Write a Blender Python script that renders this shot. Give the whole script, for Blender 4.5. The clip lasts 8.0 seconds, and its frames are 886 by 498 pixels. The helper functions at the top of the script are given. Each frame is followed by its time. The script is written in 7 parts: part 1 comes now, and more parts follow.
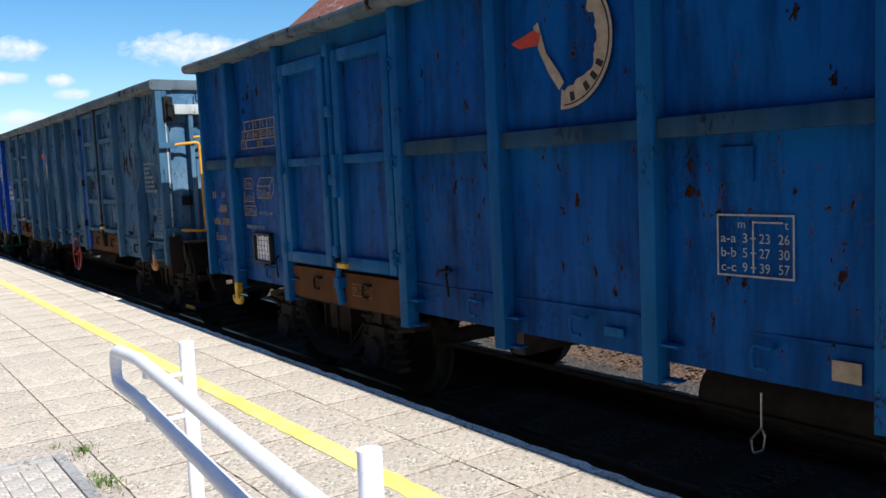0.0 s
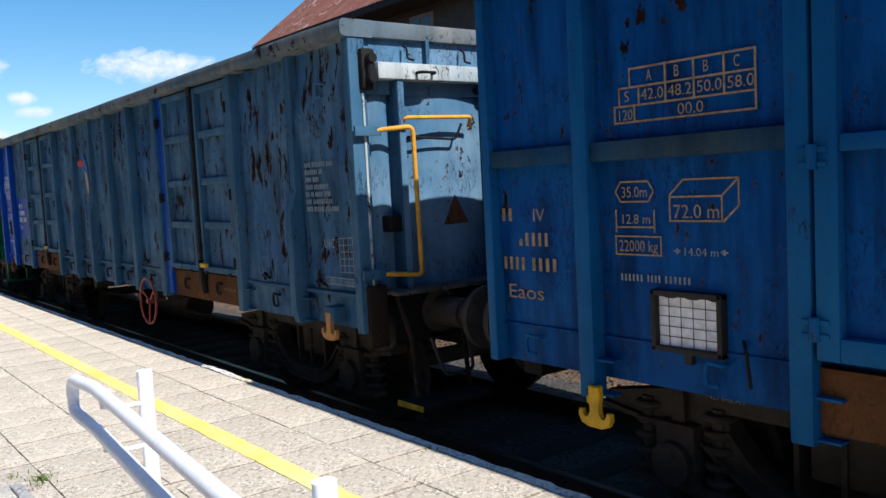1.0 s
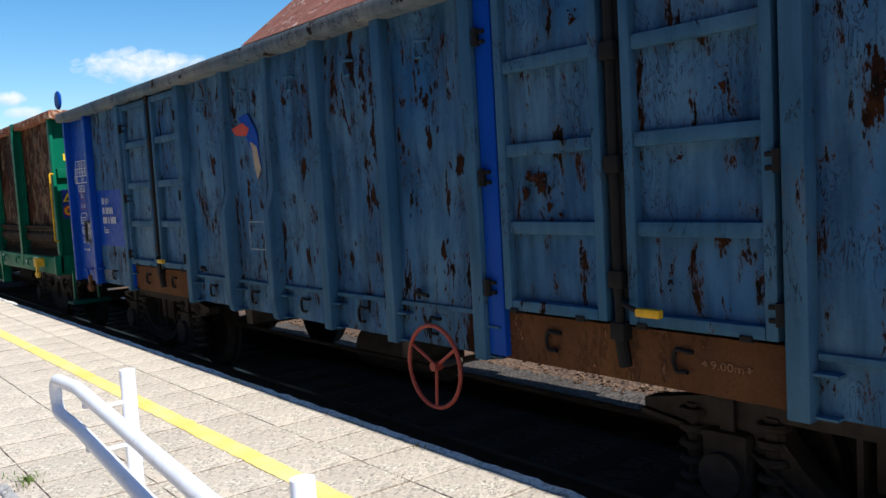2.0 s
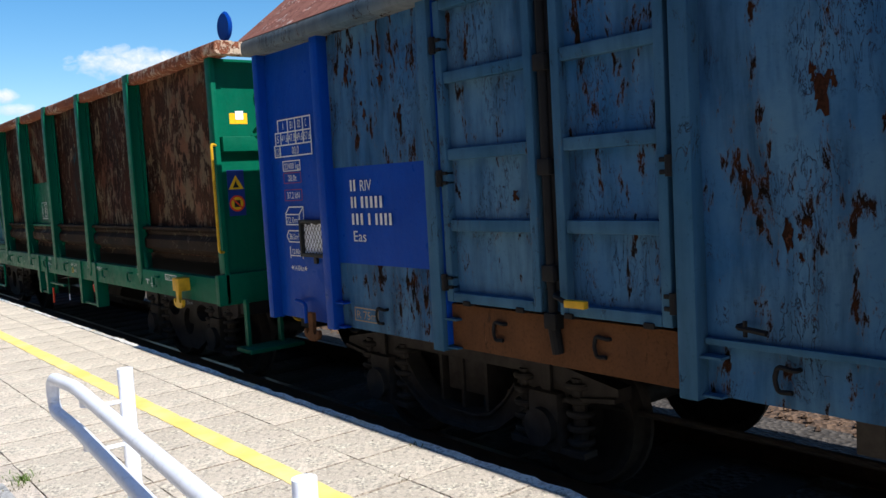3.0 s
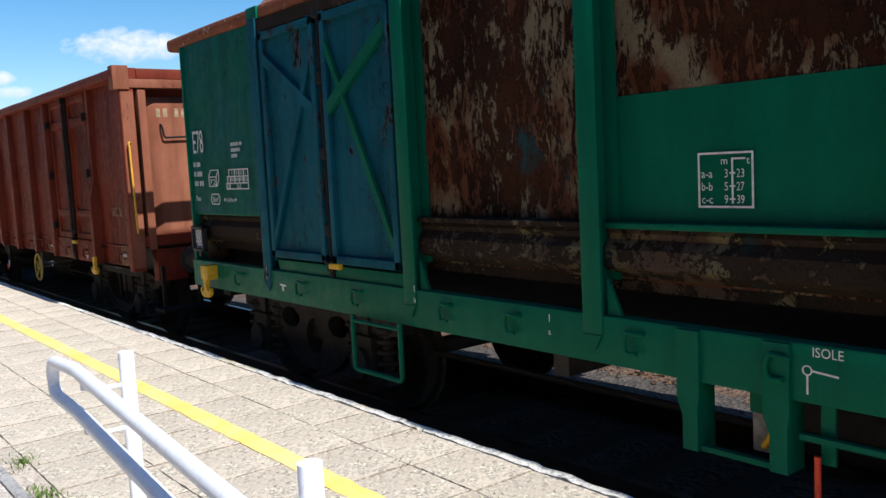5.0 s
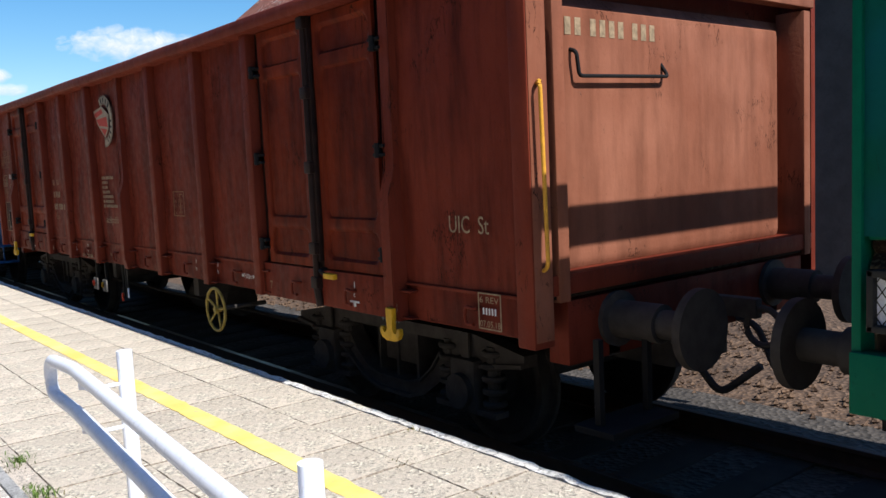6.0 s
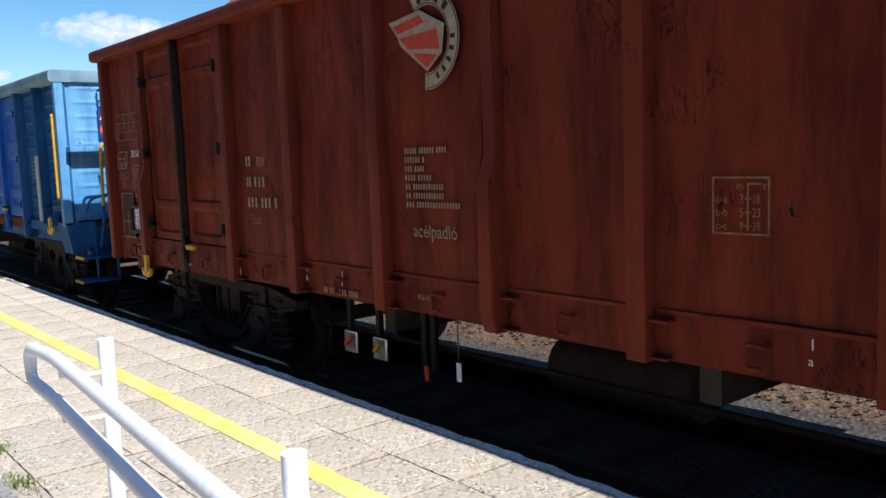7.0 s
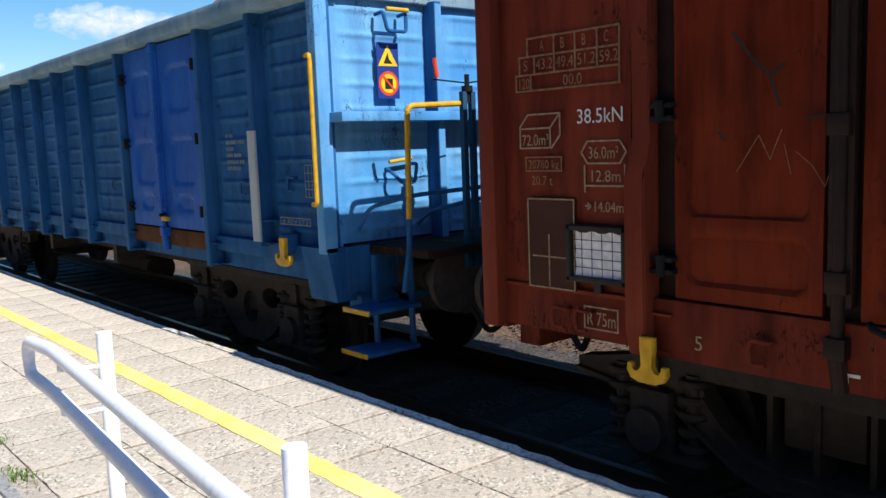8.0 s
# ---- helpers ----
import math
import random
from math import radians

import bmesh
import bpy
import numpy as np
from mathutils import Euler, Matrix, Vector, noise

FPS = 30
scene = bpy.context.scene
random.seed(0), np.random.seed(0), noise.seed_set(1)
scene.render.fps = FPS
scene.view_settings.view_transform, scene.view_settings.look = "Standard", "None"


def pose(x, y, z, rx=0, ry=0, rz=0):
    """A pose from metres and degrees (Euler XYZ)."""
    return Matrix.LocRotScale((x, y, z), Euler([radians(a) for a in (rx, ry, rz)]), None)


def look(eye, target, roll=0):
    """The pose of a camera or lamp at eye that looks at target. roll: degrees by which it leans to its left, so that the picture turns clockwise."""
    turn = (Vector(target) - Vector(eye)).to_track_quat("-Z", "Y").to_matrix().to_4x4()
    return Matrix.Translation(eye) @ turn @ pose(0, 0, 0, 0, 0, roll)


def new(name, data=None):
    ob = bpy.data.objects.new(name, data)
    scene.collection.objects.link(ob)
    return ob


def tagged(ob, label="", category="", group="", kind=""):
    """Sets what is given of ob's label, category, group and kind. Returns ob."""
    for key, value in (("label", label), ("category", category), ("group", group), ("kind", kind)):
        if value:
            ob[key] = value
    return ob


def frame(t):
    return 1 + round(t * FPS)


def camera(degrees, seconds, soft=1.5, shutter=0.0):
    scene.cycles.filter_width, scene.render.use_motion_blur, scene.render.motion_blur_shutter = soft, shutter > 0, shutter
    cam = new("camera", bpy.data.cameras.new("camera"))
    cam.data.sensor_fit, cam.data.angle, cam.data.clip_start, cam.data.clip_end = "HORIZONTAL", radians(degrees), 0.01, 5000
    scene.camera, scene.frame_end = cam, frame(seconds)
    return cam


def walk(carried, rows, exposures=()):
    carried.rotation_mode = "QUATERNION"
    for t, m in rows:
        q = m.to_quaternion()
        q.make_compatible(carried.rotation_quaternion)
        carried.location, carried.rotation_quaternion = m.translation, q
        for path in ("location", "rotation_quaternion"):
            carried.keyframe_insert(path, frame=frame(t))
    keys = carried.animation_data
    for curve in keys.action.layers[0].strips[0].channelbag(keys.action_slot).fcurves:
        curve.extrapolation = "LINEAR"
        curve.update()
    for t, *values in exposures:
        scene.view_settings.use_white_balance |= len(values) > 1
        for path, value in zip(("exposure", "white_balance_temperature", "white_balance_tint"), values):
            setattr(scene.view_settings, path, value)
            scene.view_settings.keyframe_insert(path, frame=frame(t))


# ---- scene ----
# ---------------------------------------------------------------- camera
cam = camera(55.00, 8.0, soft=1.5)
walk(cam, [
    (0, pose(-0.031, 0.008, 1.584, 84.66, 2.51, -35.68)),
    (0.5, pose(-0.015, -0.012, 1.609, 85.30, 2.81, -36.83)),
    (1, pose(-0.010, -0.026, 1.617, 85.63, 2.92, -37.81)),
    (1.5, pose(-0.001, -0.044, 1.612, 85.70, 3.05, -38.21)),
    (2, pose(0.017, -0.044, 1.610, 85.48, 3.22, -38.37)),
    (3.5, pose(0.003, -0.014, 1.613, 85.29, 3.10, -38.85)),
    (4, pose(0.010, -0.004, 1.606, 85.04, 3.03, -38.75)),
    (4.5, pose(0.009, -0.007, 1.607, 84.69, 2.94, -38.89)),
    (5, pose(0.007, 0.008, 1.605, 84.35, 2.85, -38.86)),
    (6.5, pose(-0.008, 0.014, 1.610, 84.23, 2.33, -39.46)),
    (7, pose(0.012, 0.037, 1.598, 83.67, 2.08, -40.02)),
    (7.5, pose(0.002, 0.042, 1.602, 83.26, 1.89, -40.23)),
    (8, pose(0.006, 0.041, 1.602, 83.12, 2.12, -40.27)),
], exposures=[(0.0, 0.51), (8.0, 0.51)])

# metres the train has rolled towards the camera
ROLLED = [
    (0, 0.000),
    (0.5, 2.490),
    (1, 5.295),
    (1.5, 8.050),
    (2, 10.823),
    (2.2, 11.975),
    (3.3, 18.535),
    (3.5, 19.667),
    (4, 22.650),
    (4.5, 25.590),
    (5, 28.430),
    (5.2, 29.640),
    (6.3, 36.800),
    (6.5, 37.880),
    (7, 41.160),
    (7.5, 44.252),
    (8, 47.373),
]

# ---------------------------------------------------------------- light
SUN = Vector((0.076, -0.965, 1.0)).normalized()
world = bpy.data.worlds.new("sky")
scene.world = world
world.use_nodes = True
wn = world.node_tree.nodes
sky = wn.new("ShaderNodeTexSky")
sky.sky_type = "NISHITA"
sky.sun_disc = False
sky.sun_elevation = math.asin(SUN.z)
sky.sun_rotation = math.atan2(SUN.x, SUN.y)
sky.air_density, sky.dust_density, sky.ozone_density = 1.0, 0.55, 3.2
wn["Background"].inputs["Strength"].default_value = 0.07
vivid = wn.new("ShaderNodeHueSaturation")
vivid.inputs["Saturation"].default_value = 1.36
vivid.inputs["Value"].default_value = 1.45
world.node_tree.links.new(sky.outputs[0], vivid.inputs["Color"])
world.node_tree.links.new(vivid.outputs[0], wn["Background"].inputs["Color"])
sun_data = bpy.data.lights.new("sun", "SUN")
sun_data.energy, sun_data.angle, sun_data.color = 5.0, radians(0.5), (1.0, 0.965, 0.925)
sun = new("sun", sun_data)
sun.matrix_world = look(SUN * 60, (0, 0, 0))

# ---------------------------------------------------------------- materials


class Nodes:
    """A small front end for a node material."""

    def __init__(self, name):
        self.mat = bpy.data.materials.new(name)
        self.mat.use_nodes = True
        self.t = self.mat.node_tree
        self.bsdf = self.t.nodes["Principled BSDF"]
        self.co = self.t.nodes.new("ShaderNodeTexCoord").outputs["Object"]

    def put(self, socket, value):
        if isinstance(value, bpy.types.NodeSocket):
            self.t.links.new(value, socket)
        elif hasattr(socket.default_value, "__len__") and len(socket.default_value) == 4:
            socket.default_value = (*value, 1.0) if len(value) == 3 else value
        else:
            socket.default_value = value

    def noise(self, scale, detail=4, rough=0.55, stretch=(1, 1, 1), distort=0.0, shift=(0, 0, 0)):
        m = self.t.nodes.new("ShaderNodeMapping")
        m.inputs["Scale"].default_value = stretch
        m.inputs["Location"].default_value = shift
        self.t.links.new(self.co, m.inputs["Vector"])
        n = self.t.nodes.new("ShaderNodeTexNoise")
        self.t.links.new(m.outputs[0], n.inputs["Vector"])
        n.inputs["Scale"].default_value, n.inputs["Detail"].default_value = scale, detail
        n.inputs["Roughness"].default_value, n.inputs["Distortion"].default_value = rough, distort
        return n.outputs["Fac"]

    def ramp(self, fac, lo, hi, a=0.0, b=1.0):
        n = self.t.nodes.new("ShaderNodeMapRange")
        n.clamp = True
        for i, v in enumerate((fac, lo, hi, a, b)):
            self.put(n.inputs[i], v)
        return n.outputs[0]

    def math(self, op, a, b=0.0):
        n = self.t.nodes.new("ShaderNodeMath")
        n.operation = op
        self.put(n.inputs[0], a), self.put(n.inputs[1], b)
        return n.outputs[0]

    def mix(self, fac, a, b):
        n = self.t.nodes.new("ShaderNodeMix")
        n.data_type = "RGBA"
        self.put(n.inputs[0], fac), self.put(n.inputs[6], a), self.put(n.inputs[7], b)
        return n.outputs[2]

    def random(self):
        return self.t.nodes.new("ShaderNodeObjectInfo").outputs["Random"]

    def bump(self, height, strength, distance):
        n = self.t.nodes.new("ShaderNodeBump")
        n.inputs["Strength"].default_value, n.inputs["Distance"].default_value = strength, distance
        self.put(n.inputs["Height"], height)
        self.t.links.new(n.outputs[0], self.bsdf.inputs["Normal"])

    def done(self, color, rough=0.6, metal=0.0):
        self.put(self.bsdf.inputs["Base Color"], color)
        self.put(self.bsdf.inputs["Roughness"], rough)
        self.put(self.bsdf.inputs["Metallic"], metal)
        return self.mat


def mul(c, k):
    return tuple(min(1.0, v * k) for v in c)


def paint(name, base, faded=None, rust=0.0, dirt=0.35, gloss=0.45, blot=5.0, stretch=0.45, shift=0.0):
    """Weathered wagon paint: fading, dirt streaks, chips of rust."""
    n = Nodes(name)
    faded = faded or mul(base, 1.35)
    c = n.mix(n.ramp(n.noise(1.3, 6, shift=(shift, 0, 0)), 0.35, 0.68), base, faded)
    streak = n.ramp(n.noise(7, 5, 0.6, (1, 1, 0.16), shift=(shift, 1, 0)), 0.42, 0.72)
    c = n.mix(n.math("MULTIPLY", streak, dirt), c, mul(base, 0.35))
    speck = n.ramp(n.noise(42, 3, 0.6), 0.62, 0.72)
    c = n.mix(n.math("MULTIPLY", speck, 0.35), c, mul(base, 0.5))
    relief = n.noise(30, 4)
    rough = n.ramp(n.noise(12, 4), 0.3, 0.7, gloss - 0.08, gloss + 0.18)
    if rust > 0:
        spots = n.noise(blot, 9, 0.74, (1, 1, stretch), 0.25, (shift, 3, 1))
        edge = 0.76 - 0.20 * rust
        zone = n.ramp(n.noise(1.5, 2, shift=(shift, 8, 0)), 0.32, 0.68, -0.045, 0.045)
        spots = n.math("ADD", spots, zone)
        halo = n.ramp(spots, edge - 0.03, edge + 0.01)
        mask = n.ramp(spots, edge, edge + 0.012)
        rusty = n.mix(n.ramp(n.noise(14, 5), 0.42, 0.66), (0.007, 0.005, 0.004), (0.036, 0.014, 0.007))
        c = n.mix(n.math("MULTIPLY", halo, 0.45), c, (0.13, 0.085, 0.06))
        crack = n.noise(blot * 2.2, 6, 0.6, (1, 1, 0.3), 1.2, (shift + 5, 1, 4))
        line = n.math("MULTIPLY", n.ramp(crack, 0.485, 0.497), n.ramp(crack, 0.515, 0.503))
        line = n.math("MULTIPLY", line, n.ramp(n.noise(2.4, 4, shift=(shift, 2, 6)), 0.60 - 0.10 * rust, 0.66 - 0.10 * rust))
        mask = n.math("MAXIMUM", mask, line)
        c = n.mix(mask, c, rusty)
        rough = n.ramp(mask, 0, 1, rough, 0.92)
        relief = n.math("SUBTRACT", relief, mask)
    n.bump(relief, 0.45, 0.005)
    n.put(n.bsdf.inputs["Specular IOR Level"], 0.06)
    return n.done(c, rough)


def rusted(name, base, other, flake, amount=0.5, scale=5.0, tall=0.4, trace=None):
    """Bare rusted plate with the last flakes of old paint."""
    n = Nodes(name)
    c = n.mix(n.ramp(n.noise(2.2, 6, 0.6, (1, 1, 0.6)), 0.35, 0.65), base, other)
    lo = 0.66 - 0.22 * amount
    a = n.noise(scale, 8, 0.66, (1, 1, tall), 0.7)
    b = n.noise(scale * 3.4, 6, 0.66, (1, 1, tall * 0.8), 1.1, (4, 2, 0))
    zone = n.ramp(n.noise(0.8, 3, shift=(2, 5, 1)), 0.3, 0.7, -0.10, 0.10)
    both = n.math("ADD", n.math("MULTIPLY", a, 0.6), n.math("MULTIPLY", b, 0.4))
    both = n.math("ADD", both, zone)
    mask = n.ramp(both, lo, lo + 0.025)
    under = n.ramp(both, lo - 0.05, lo)
    c = n.mix(n.math("MULTIPLY", under, 0.6), c, mul(base, 0.35))
    tint = n.mix(n.ramp(n.noise(3.5, 5, shift=(1, 1, 9)), 0.42, 0.58), flake, mul(other, 1.7))
    if trace:
        left = n.math("MULTIPLY", n.ramp(n.noise(1.6, 6, 0.7, (1, 1, 0.6), shift=(3, 4, 2)), 0.60, 0.67), n.ramp(n.noise(18, 5, 0.7, (1, 1, 0.4)), 0.42, 0.52))
        c = n.mix(n.math("MULTIPLY", left, 0.8), c, trace)
    c = n.mix(mask, c, tint)
    pits = n.ramp(n.noise(60, 4, 0.7), 0.5, 0.75)
    c = n.mix(n.math("MULTIPLY", pits, 0.5), c, mul(base, 0.3))
    n.bump(n.math("ADD", n.math("MULTIPLY", n.noise(35, 5, 0.7), 0.5), mask), 0.7, 0.006)
    n.put(n.bsdf.inputs["Specular IOR Level"], 0.08)
    return n.done(c, n.ramp(mask, 0, 1, 0.85, 0.6))


def plain(name, base, rough=0.5, metal=0.0, var=0.25, scale=8.0):
    n = Nodes(name)
    c = n.mix(n.ramp(n.noise(scale, 5), 0.35, 0.7), base, mul(base, 1 - var))
    c = n.mix(n.math("MULTIPLY", n.ramp(n.noise(scale * 8, 3), 0.55, 0.75), 0.4), c, mul(base, 0.6))
    n.bump(n.noise(scale * 5, 4), 0.2, 0.002)
    if metal < 0.1 and rough > 0.3:
        n.put(n.bsdf.inputs["Specular IOR Level"], 0.2)
    return n.done(c, rough, metal)


def concrete(name, base, vary=0.25, tint=None):
    """Old cast concrete: worn skin, exposed aggregate, dark fines, crumbling patches."""
    n = Nodes(name)
    c = n.mix(n.ramp(n.noise(1.7, 6), 0.32, 0.68), mul(base, 0.80), mul(base, 1.14))
    c = n.mix(n.ramp(n.random(), 0, 1, 0.0, vary), c, mul(base, 0.66))
    stain = n.ramp(n.noise(3.1, 7, 0.7, shift=(3, 8, 0)), 0.54, 0.66)
    c = n.mix(n.math("MULTIPLY", stain, 0.4), c, (base[0] * 0.52, base[1] * 0.48, base[2] * 0.42))
    if tint:
        c = n.mix(n.math("MULTIPLY", n.ramp(n.noise(1.1, 5, 0.6, shift=(0, 5, 0)), 0.56, 0.62), 0.75), c, tint)
    worn = n.ramp(n.noise(5.5, 9, 0.74, distort=0.4), 0.47, 0.55)
    grit = n.t.nodes.new("ShaderNodeTexVoronoi")
    grit.inputs["Scale"].default_value = 48
    n.t.links.new(n.co, grit.inputs["Vector"])
    bw = n.t.nodes.new("ShaderNodeSeparateColor")
    n.t.links.new(grit.outputs["Color"], bw.inputs[0])
    tone = n.mix(bw.outputs[0], mul(base, 0.34), mul(base, 1.45))
    c = n.mix(n.math("MULTIPLY", worn, 0.72), c, tone)
    fine = n.ramp(n.noise(42, 7, 0.82), 0.54, 0.57)
    c = n.mix(n.math("MULTIPLY", fine, 0.55), c, mul(base, 0.42))
    pale = n.ramp(n.noise(36, 7, 0.82, shift=(7, 0, 2)), 0.56, 0.61)
    c = n.mix(n.math("MULTIPLY", pale, 0.42), c, mul(base, 1.4))
    pit = n.ramp(n.noise(21, 7, 0.78), 0.60, 0.625)
    c = n.mix(n.math("MULTIPLY", pit, 0.75), c, mul(base, 0.40))
    rough = n.math("ADD", n.noise(38, 8, 0.8), n.math("MULTIPLY", grit.outputs["Distance"], n.math("MULTIPLY", worn, 0.8)))
    n.bump(n.math("SUBTRACT", rough, n.math("ADD", n.math("MULTIPLY", worn, 0.5), pit)), 0.95, 0.014)
    return n.done(c, 0.92)


def stones(name, a, b, scale):
    n = Nodes(name)
    v = n.t.nodes.new("ShaderNodeTexVoronoi")
    v.inputs["Scale"].default_value = scale
    n.t.links.new(n.co, v.inputs["Vector"])
    tone = n.t.nodes.new("ShaderNodeSeparateColor")
    n.t.links.new(v.outputs["Color"], tone.inputs[0])
    c = n.mix(tone.outputs[0], a, b)
    c = n.mix(n.ramp(n.noise(1.2, 5), 0.4, 0.7, 0.0, 0.5), c, mul(a, 0.6))
    n.bump(v.outputs["Distance"], 0.9, 0.03)
    return n.done(c, 0.95)


BLUE_DEEP = paint("deep_blue_paint", (0.0015, 0.056, 0.232), (0.0025, 0.082, 0.276), 0.64, 0.95, 0.42, 12.0, 0.5)
BLUE_STAKE = paint("blue_stake_paint", (0.003, 0.074, 0.222), (0.008, 0.102, 0.264), 0.28, 0.4, 0.45, 6.0, 0.4, 5)
BLUE_GREY = paint("greyed_blue_paint", (0.022, 0.094, 0.215), (0.076, 0.162, 0.250), 0.92, 0.9, 0.5, 10, 0.34, 2)
BLUE_GREY_STAKE = paint("greyed_blue_stake_paint", (0.028, 0.092, 0.170), (0.052, 0.125, 0.205), 0.55, 0.5, 0.55, 6, 0.3, 7)
RAIL_DIRTY = paint("dirt_streaked_blue_paint", (0.008, 0.055, 0.13), (0.030, 0.055, 0.075), 0.5, 0.7, 0.5, 5.0, 1.0, 4)
BLUE_NEW = paint("fresh_blue_paint", (0.002, 0.044, 0.290), (0.003, 0.054, 0.325), 0.0, 0.15, 0.35)
# Dark blue; on the end posts it stands for their shaded flanks.
BLUE_DARK_AND_SHADE = paint("dark_blue_post_paint", (0.012, 0.05, 0.11), (0.03, 0.085, 0.15), 0.4, 0.5, 0.5, 7, 0.4, 3)
# One wagon paint in two tones: sunlit end, then shaded sides.
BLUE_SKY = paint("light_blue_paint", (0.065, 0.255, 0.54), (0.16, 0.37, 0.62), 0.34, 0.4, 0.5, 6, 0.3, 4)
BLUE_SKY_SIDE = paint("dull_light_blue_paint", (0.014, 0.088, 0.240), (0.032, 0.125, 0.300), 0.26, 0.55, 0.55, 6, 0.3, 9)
# Pale blue of the end wall, and of the posts' sunlit fronts.
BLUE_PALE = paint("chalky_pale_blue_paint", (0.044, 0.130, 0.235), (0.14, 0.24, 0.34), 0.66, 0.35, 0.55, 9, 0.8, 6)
BLUE_DOOR = paint("bright_blue_door_paint", (0.012, 0.08, 0.36), (0.02, 0.11, 0.42), 0.2, 0.3, 0.4, 6, 0.4, 3)
RIM_PALE = paint("worn_pale_rim_paint", (0.30, 0.38, 0.42), (0.42, 0.46, 0.46), 0.78, 0.5, 0.6, 5, 1.0, 1)
RIM_BLUE = paint("worn_blue_rim_paint", (0.075, 0.115, 0.15), (0.16, 0.17, 0.17), 0.80, 0.5, 0.6, 5, 1.0, 6)
RIM_SKY = paint("worn_light_blue_rim_paint", (0.13, 0.24, 0.33), (0.26, 0.36, 0.42), 0.3, 0.4, 0.6, 5, 1.0, 6)
GREEN = paint("green_paint", (0.0010, 0.092, 0.052), (0.0015, 0.114, 0.064), 0.0, 0.25, 0.38)
GREEN_OLD = paint("blue_stained_green_paint", (0.0015, 0.085, 0.052), (0.004, 0.080, 0.105), 0.12, 0.6, 0.5, 4, 0.4, 6)
TEAL = paint("old_teal_paint", (0.002, 0.064, 0.094), (0.006, 0.088, 0.128), 0.82, 0.5, 0.55, 6, 0.4, 2)
RUST_PANEL = rusted("rusted_panel_with_flakes", (0.013, 0.0052, 0.003), (0.044, 0.0145, 0.0065), (0.150, 0.115, 0.070), 0.68, 13.0, 0.40, (0.004, 0.05, 0.06))
RUST_PALE = rusted("bare_flaking_panel", (0.022, 0.0095, 0.0055), (0.075, 0.031, 0.015), (0.125, 0.086, 0.048), 0.66, 5.5, 0.5)
RUST_SPOT = rusted("dark_rust_patch", (0.010, 0.006, 0.005), (0.036, 0.013, 0.007), (0.060, 0.020, 0.009), 0.45, 24.0, 0.8)
RUST_LOW = rusted("rusted_lower_plate", (0.016, 0.012, 0.010), (0.032, 0.020, 0.014), (0.11, 0.09, 0.05), 0.44, 8, 1.2, (0.003, 0.045, 0.05))
RUST_RIM = rusted("rusted_rim", (0.17, 0.058, 0.034), (0.26, 0.092, 0.048), (0.46, 0.36, 0.27), 0.55, 13, 1.0)
RUST_SILL = rusted("rusted_sill", (0.078, 0.036, 0.018), (0.118, 0.053, 0.024), (0.05, 0.035, 0.028), 0.35, 7)
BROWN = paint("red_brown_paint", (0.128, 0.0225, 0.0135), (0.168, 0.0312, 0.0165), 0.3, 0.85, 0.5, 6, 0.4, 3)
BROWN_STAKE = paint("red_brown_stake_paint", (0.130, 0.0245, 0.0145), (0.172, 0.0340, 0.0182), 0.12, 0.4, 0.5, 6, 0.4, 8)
# Lighter copy of the wagon's brown for end faces that catch the sun.
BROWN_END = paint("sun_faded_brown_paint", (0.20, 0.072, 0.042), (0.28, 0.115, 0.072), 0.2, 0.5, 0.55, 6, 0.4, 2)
BROWN_DOOR = paint("orange_brown_door_paint", (0.098, 0.0145, 0.0068), (0.175, 0.027, 0.009), 0.2, 0.85, 0.5, 4, 0.6, 5)
# Grimy iron; also the black of the shaded void below the green sides.
BLACKISH = plain("grimy_black_iron", (0.008, 0.008, 0.009), 0.75, 0.0, 0.4)
GEAR = plain("grimy_running_gear", (0.060, 0.053, 0.049), 0.8, 0.0, 0.45, 10)
IRON = plain("dark_oily_iron", (0.018, 0.016, 0.015), 0.6, 0.2, 0.4)
STEEL = plain("worn_steel", (0.35, 0.34, 0.33), 0.35, 0.9, 0.3)
RAIL_SIDE = plain("rusty_rail", (0.10, 0.055, 0.035), 0.8, 0.2, 0.4)
YELLOW = plain("yellow_hook_paint", (0.62, 0.36, 0.02), 0.5, 0.0, 0.4, 12)
ORANGE = plain("orange_handrail_paint", (0.66, 0.33, 0.04), 0.45, 0.0, 0.35, 12)
HOOK_ORANGE = plain("rust_orange_hook_paint", (0.46, 0.21, 0.06), 0.55, 0.0, 0.4, 14)
OLIVE = plain("dirty_yellow_wheel_paint", (0.36, 0.26, 0.06), 0.6, 0.0, 0.4, 12)
RED = plain("red_handwheel_paint", (0.30, 0.055, 0.04), 0.5, 0.0, 0.3, 12)
WHITE_RAIL = plain("white_railing_paint", (0.83, 0.87, 0.96), 0.4, 0.0, 0.06, 6)
LETTER = plain("white_lettering", (0.66, 0.68, 0.66), 0.7, 0.0, 0.3, 30)
LETTER_MID = plain("greyed_white_lettering", (0.31, 0.35, 0.38), 0.7, 0.0, 0.4, 30)
LETTER_DIM = plain("faded_white_lettering", (0.24, 0.30, 0.34), 0.75, 0.0, 0.5, 30)
LETTER_TAN = plain("faded_cream_lettering", (0.33, 0.245, 0.155), 0.75, 0.0, 0.5, 30)
LETTER_BROWN = plain("dim_tan_lettering", (0.24, 0.13, 0.07), 0.75, 0.0, 0.5, 30)
CREAM = plain("cream_decal", (0.36, 0.29, 0.21), 0.6, 0.0, 0.3, 20)
DECAL_RED = plain("red_decal", (0.48, 0.06, 0.04), 0.55, 0.0, 0.3, 20)
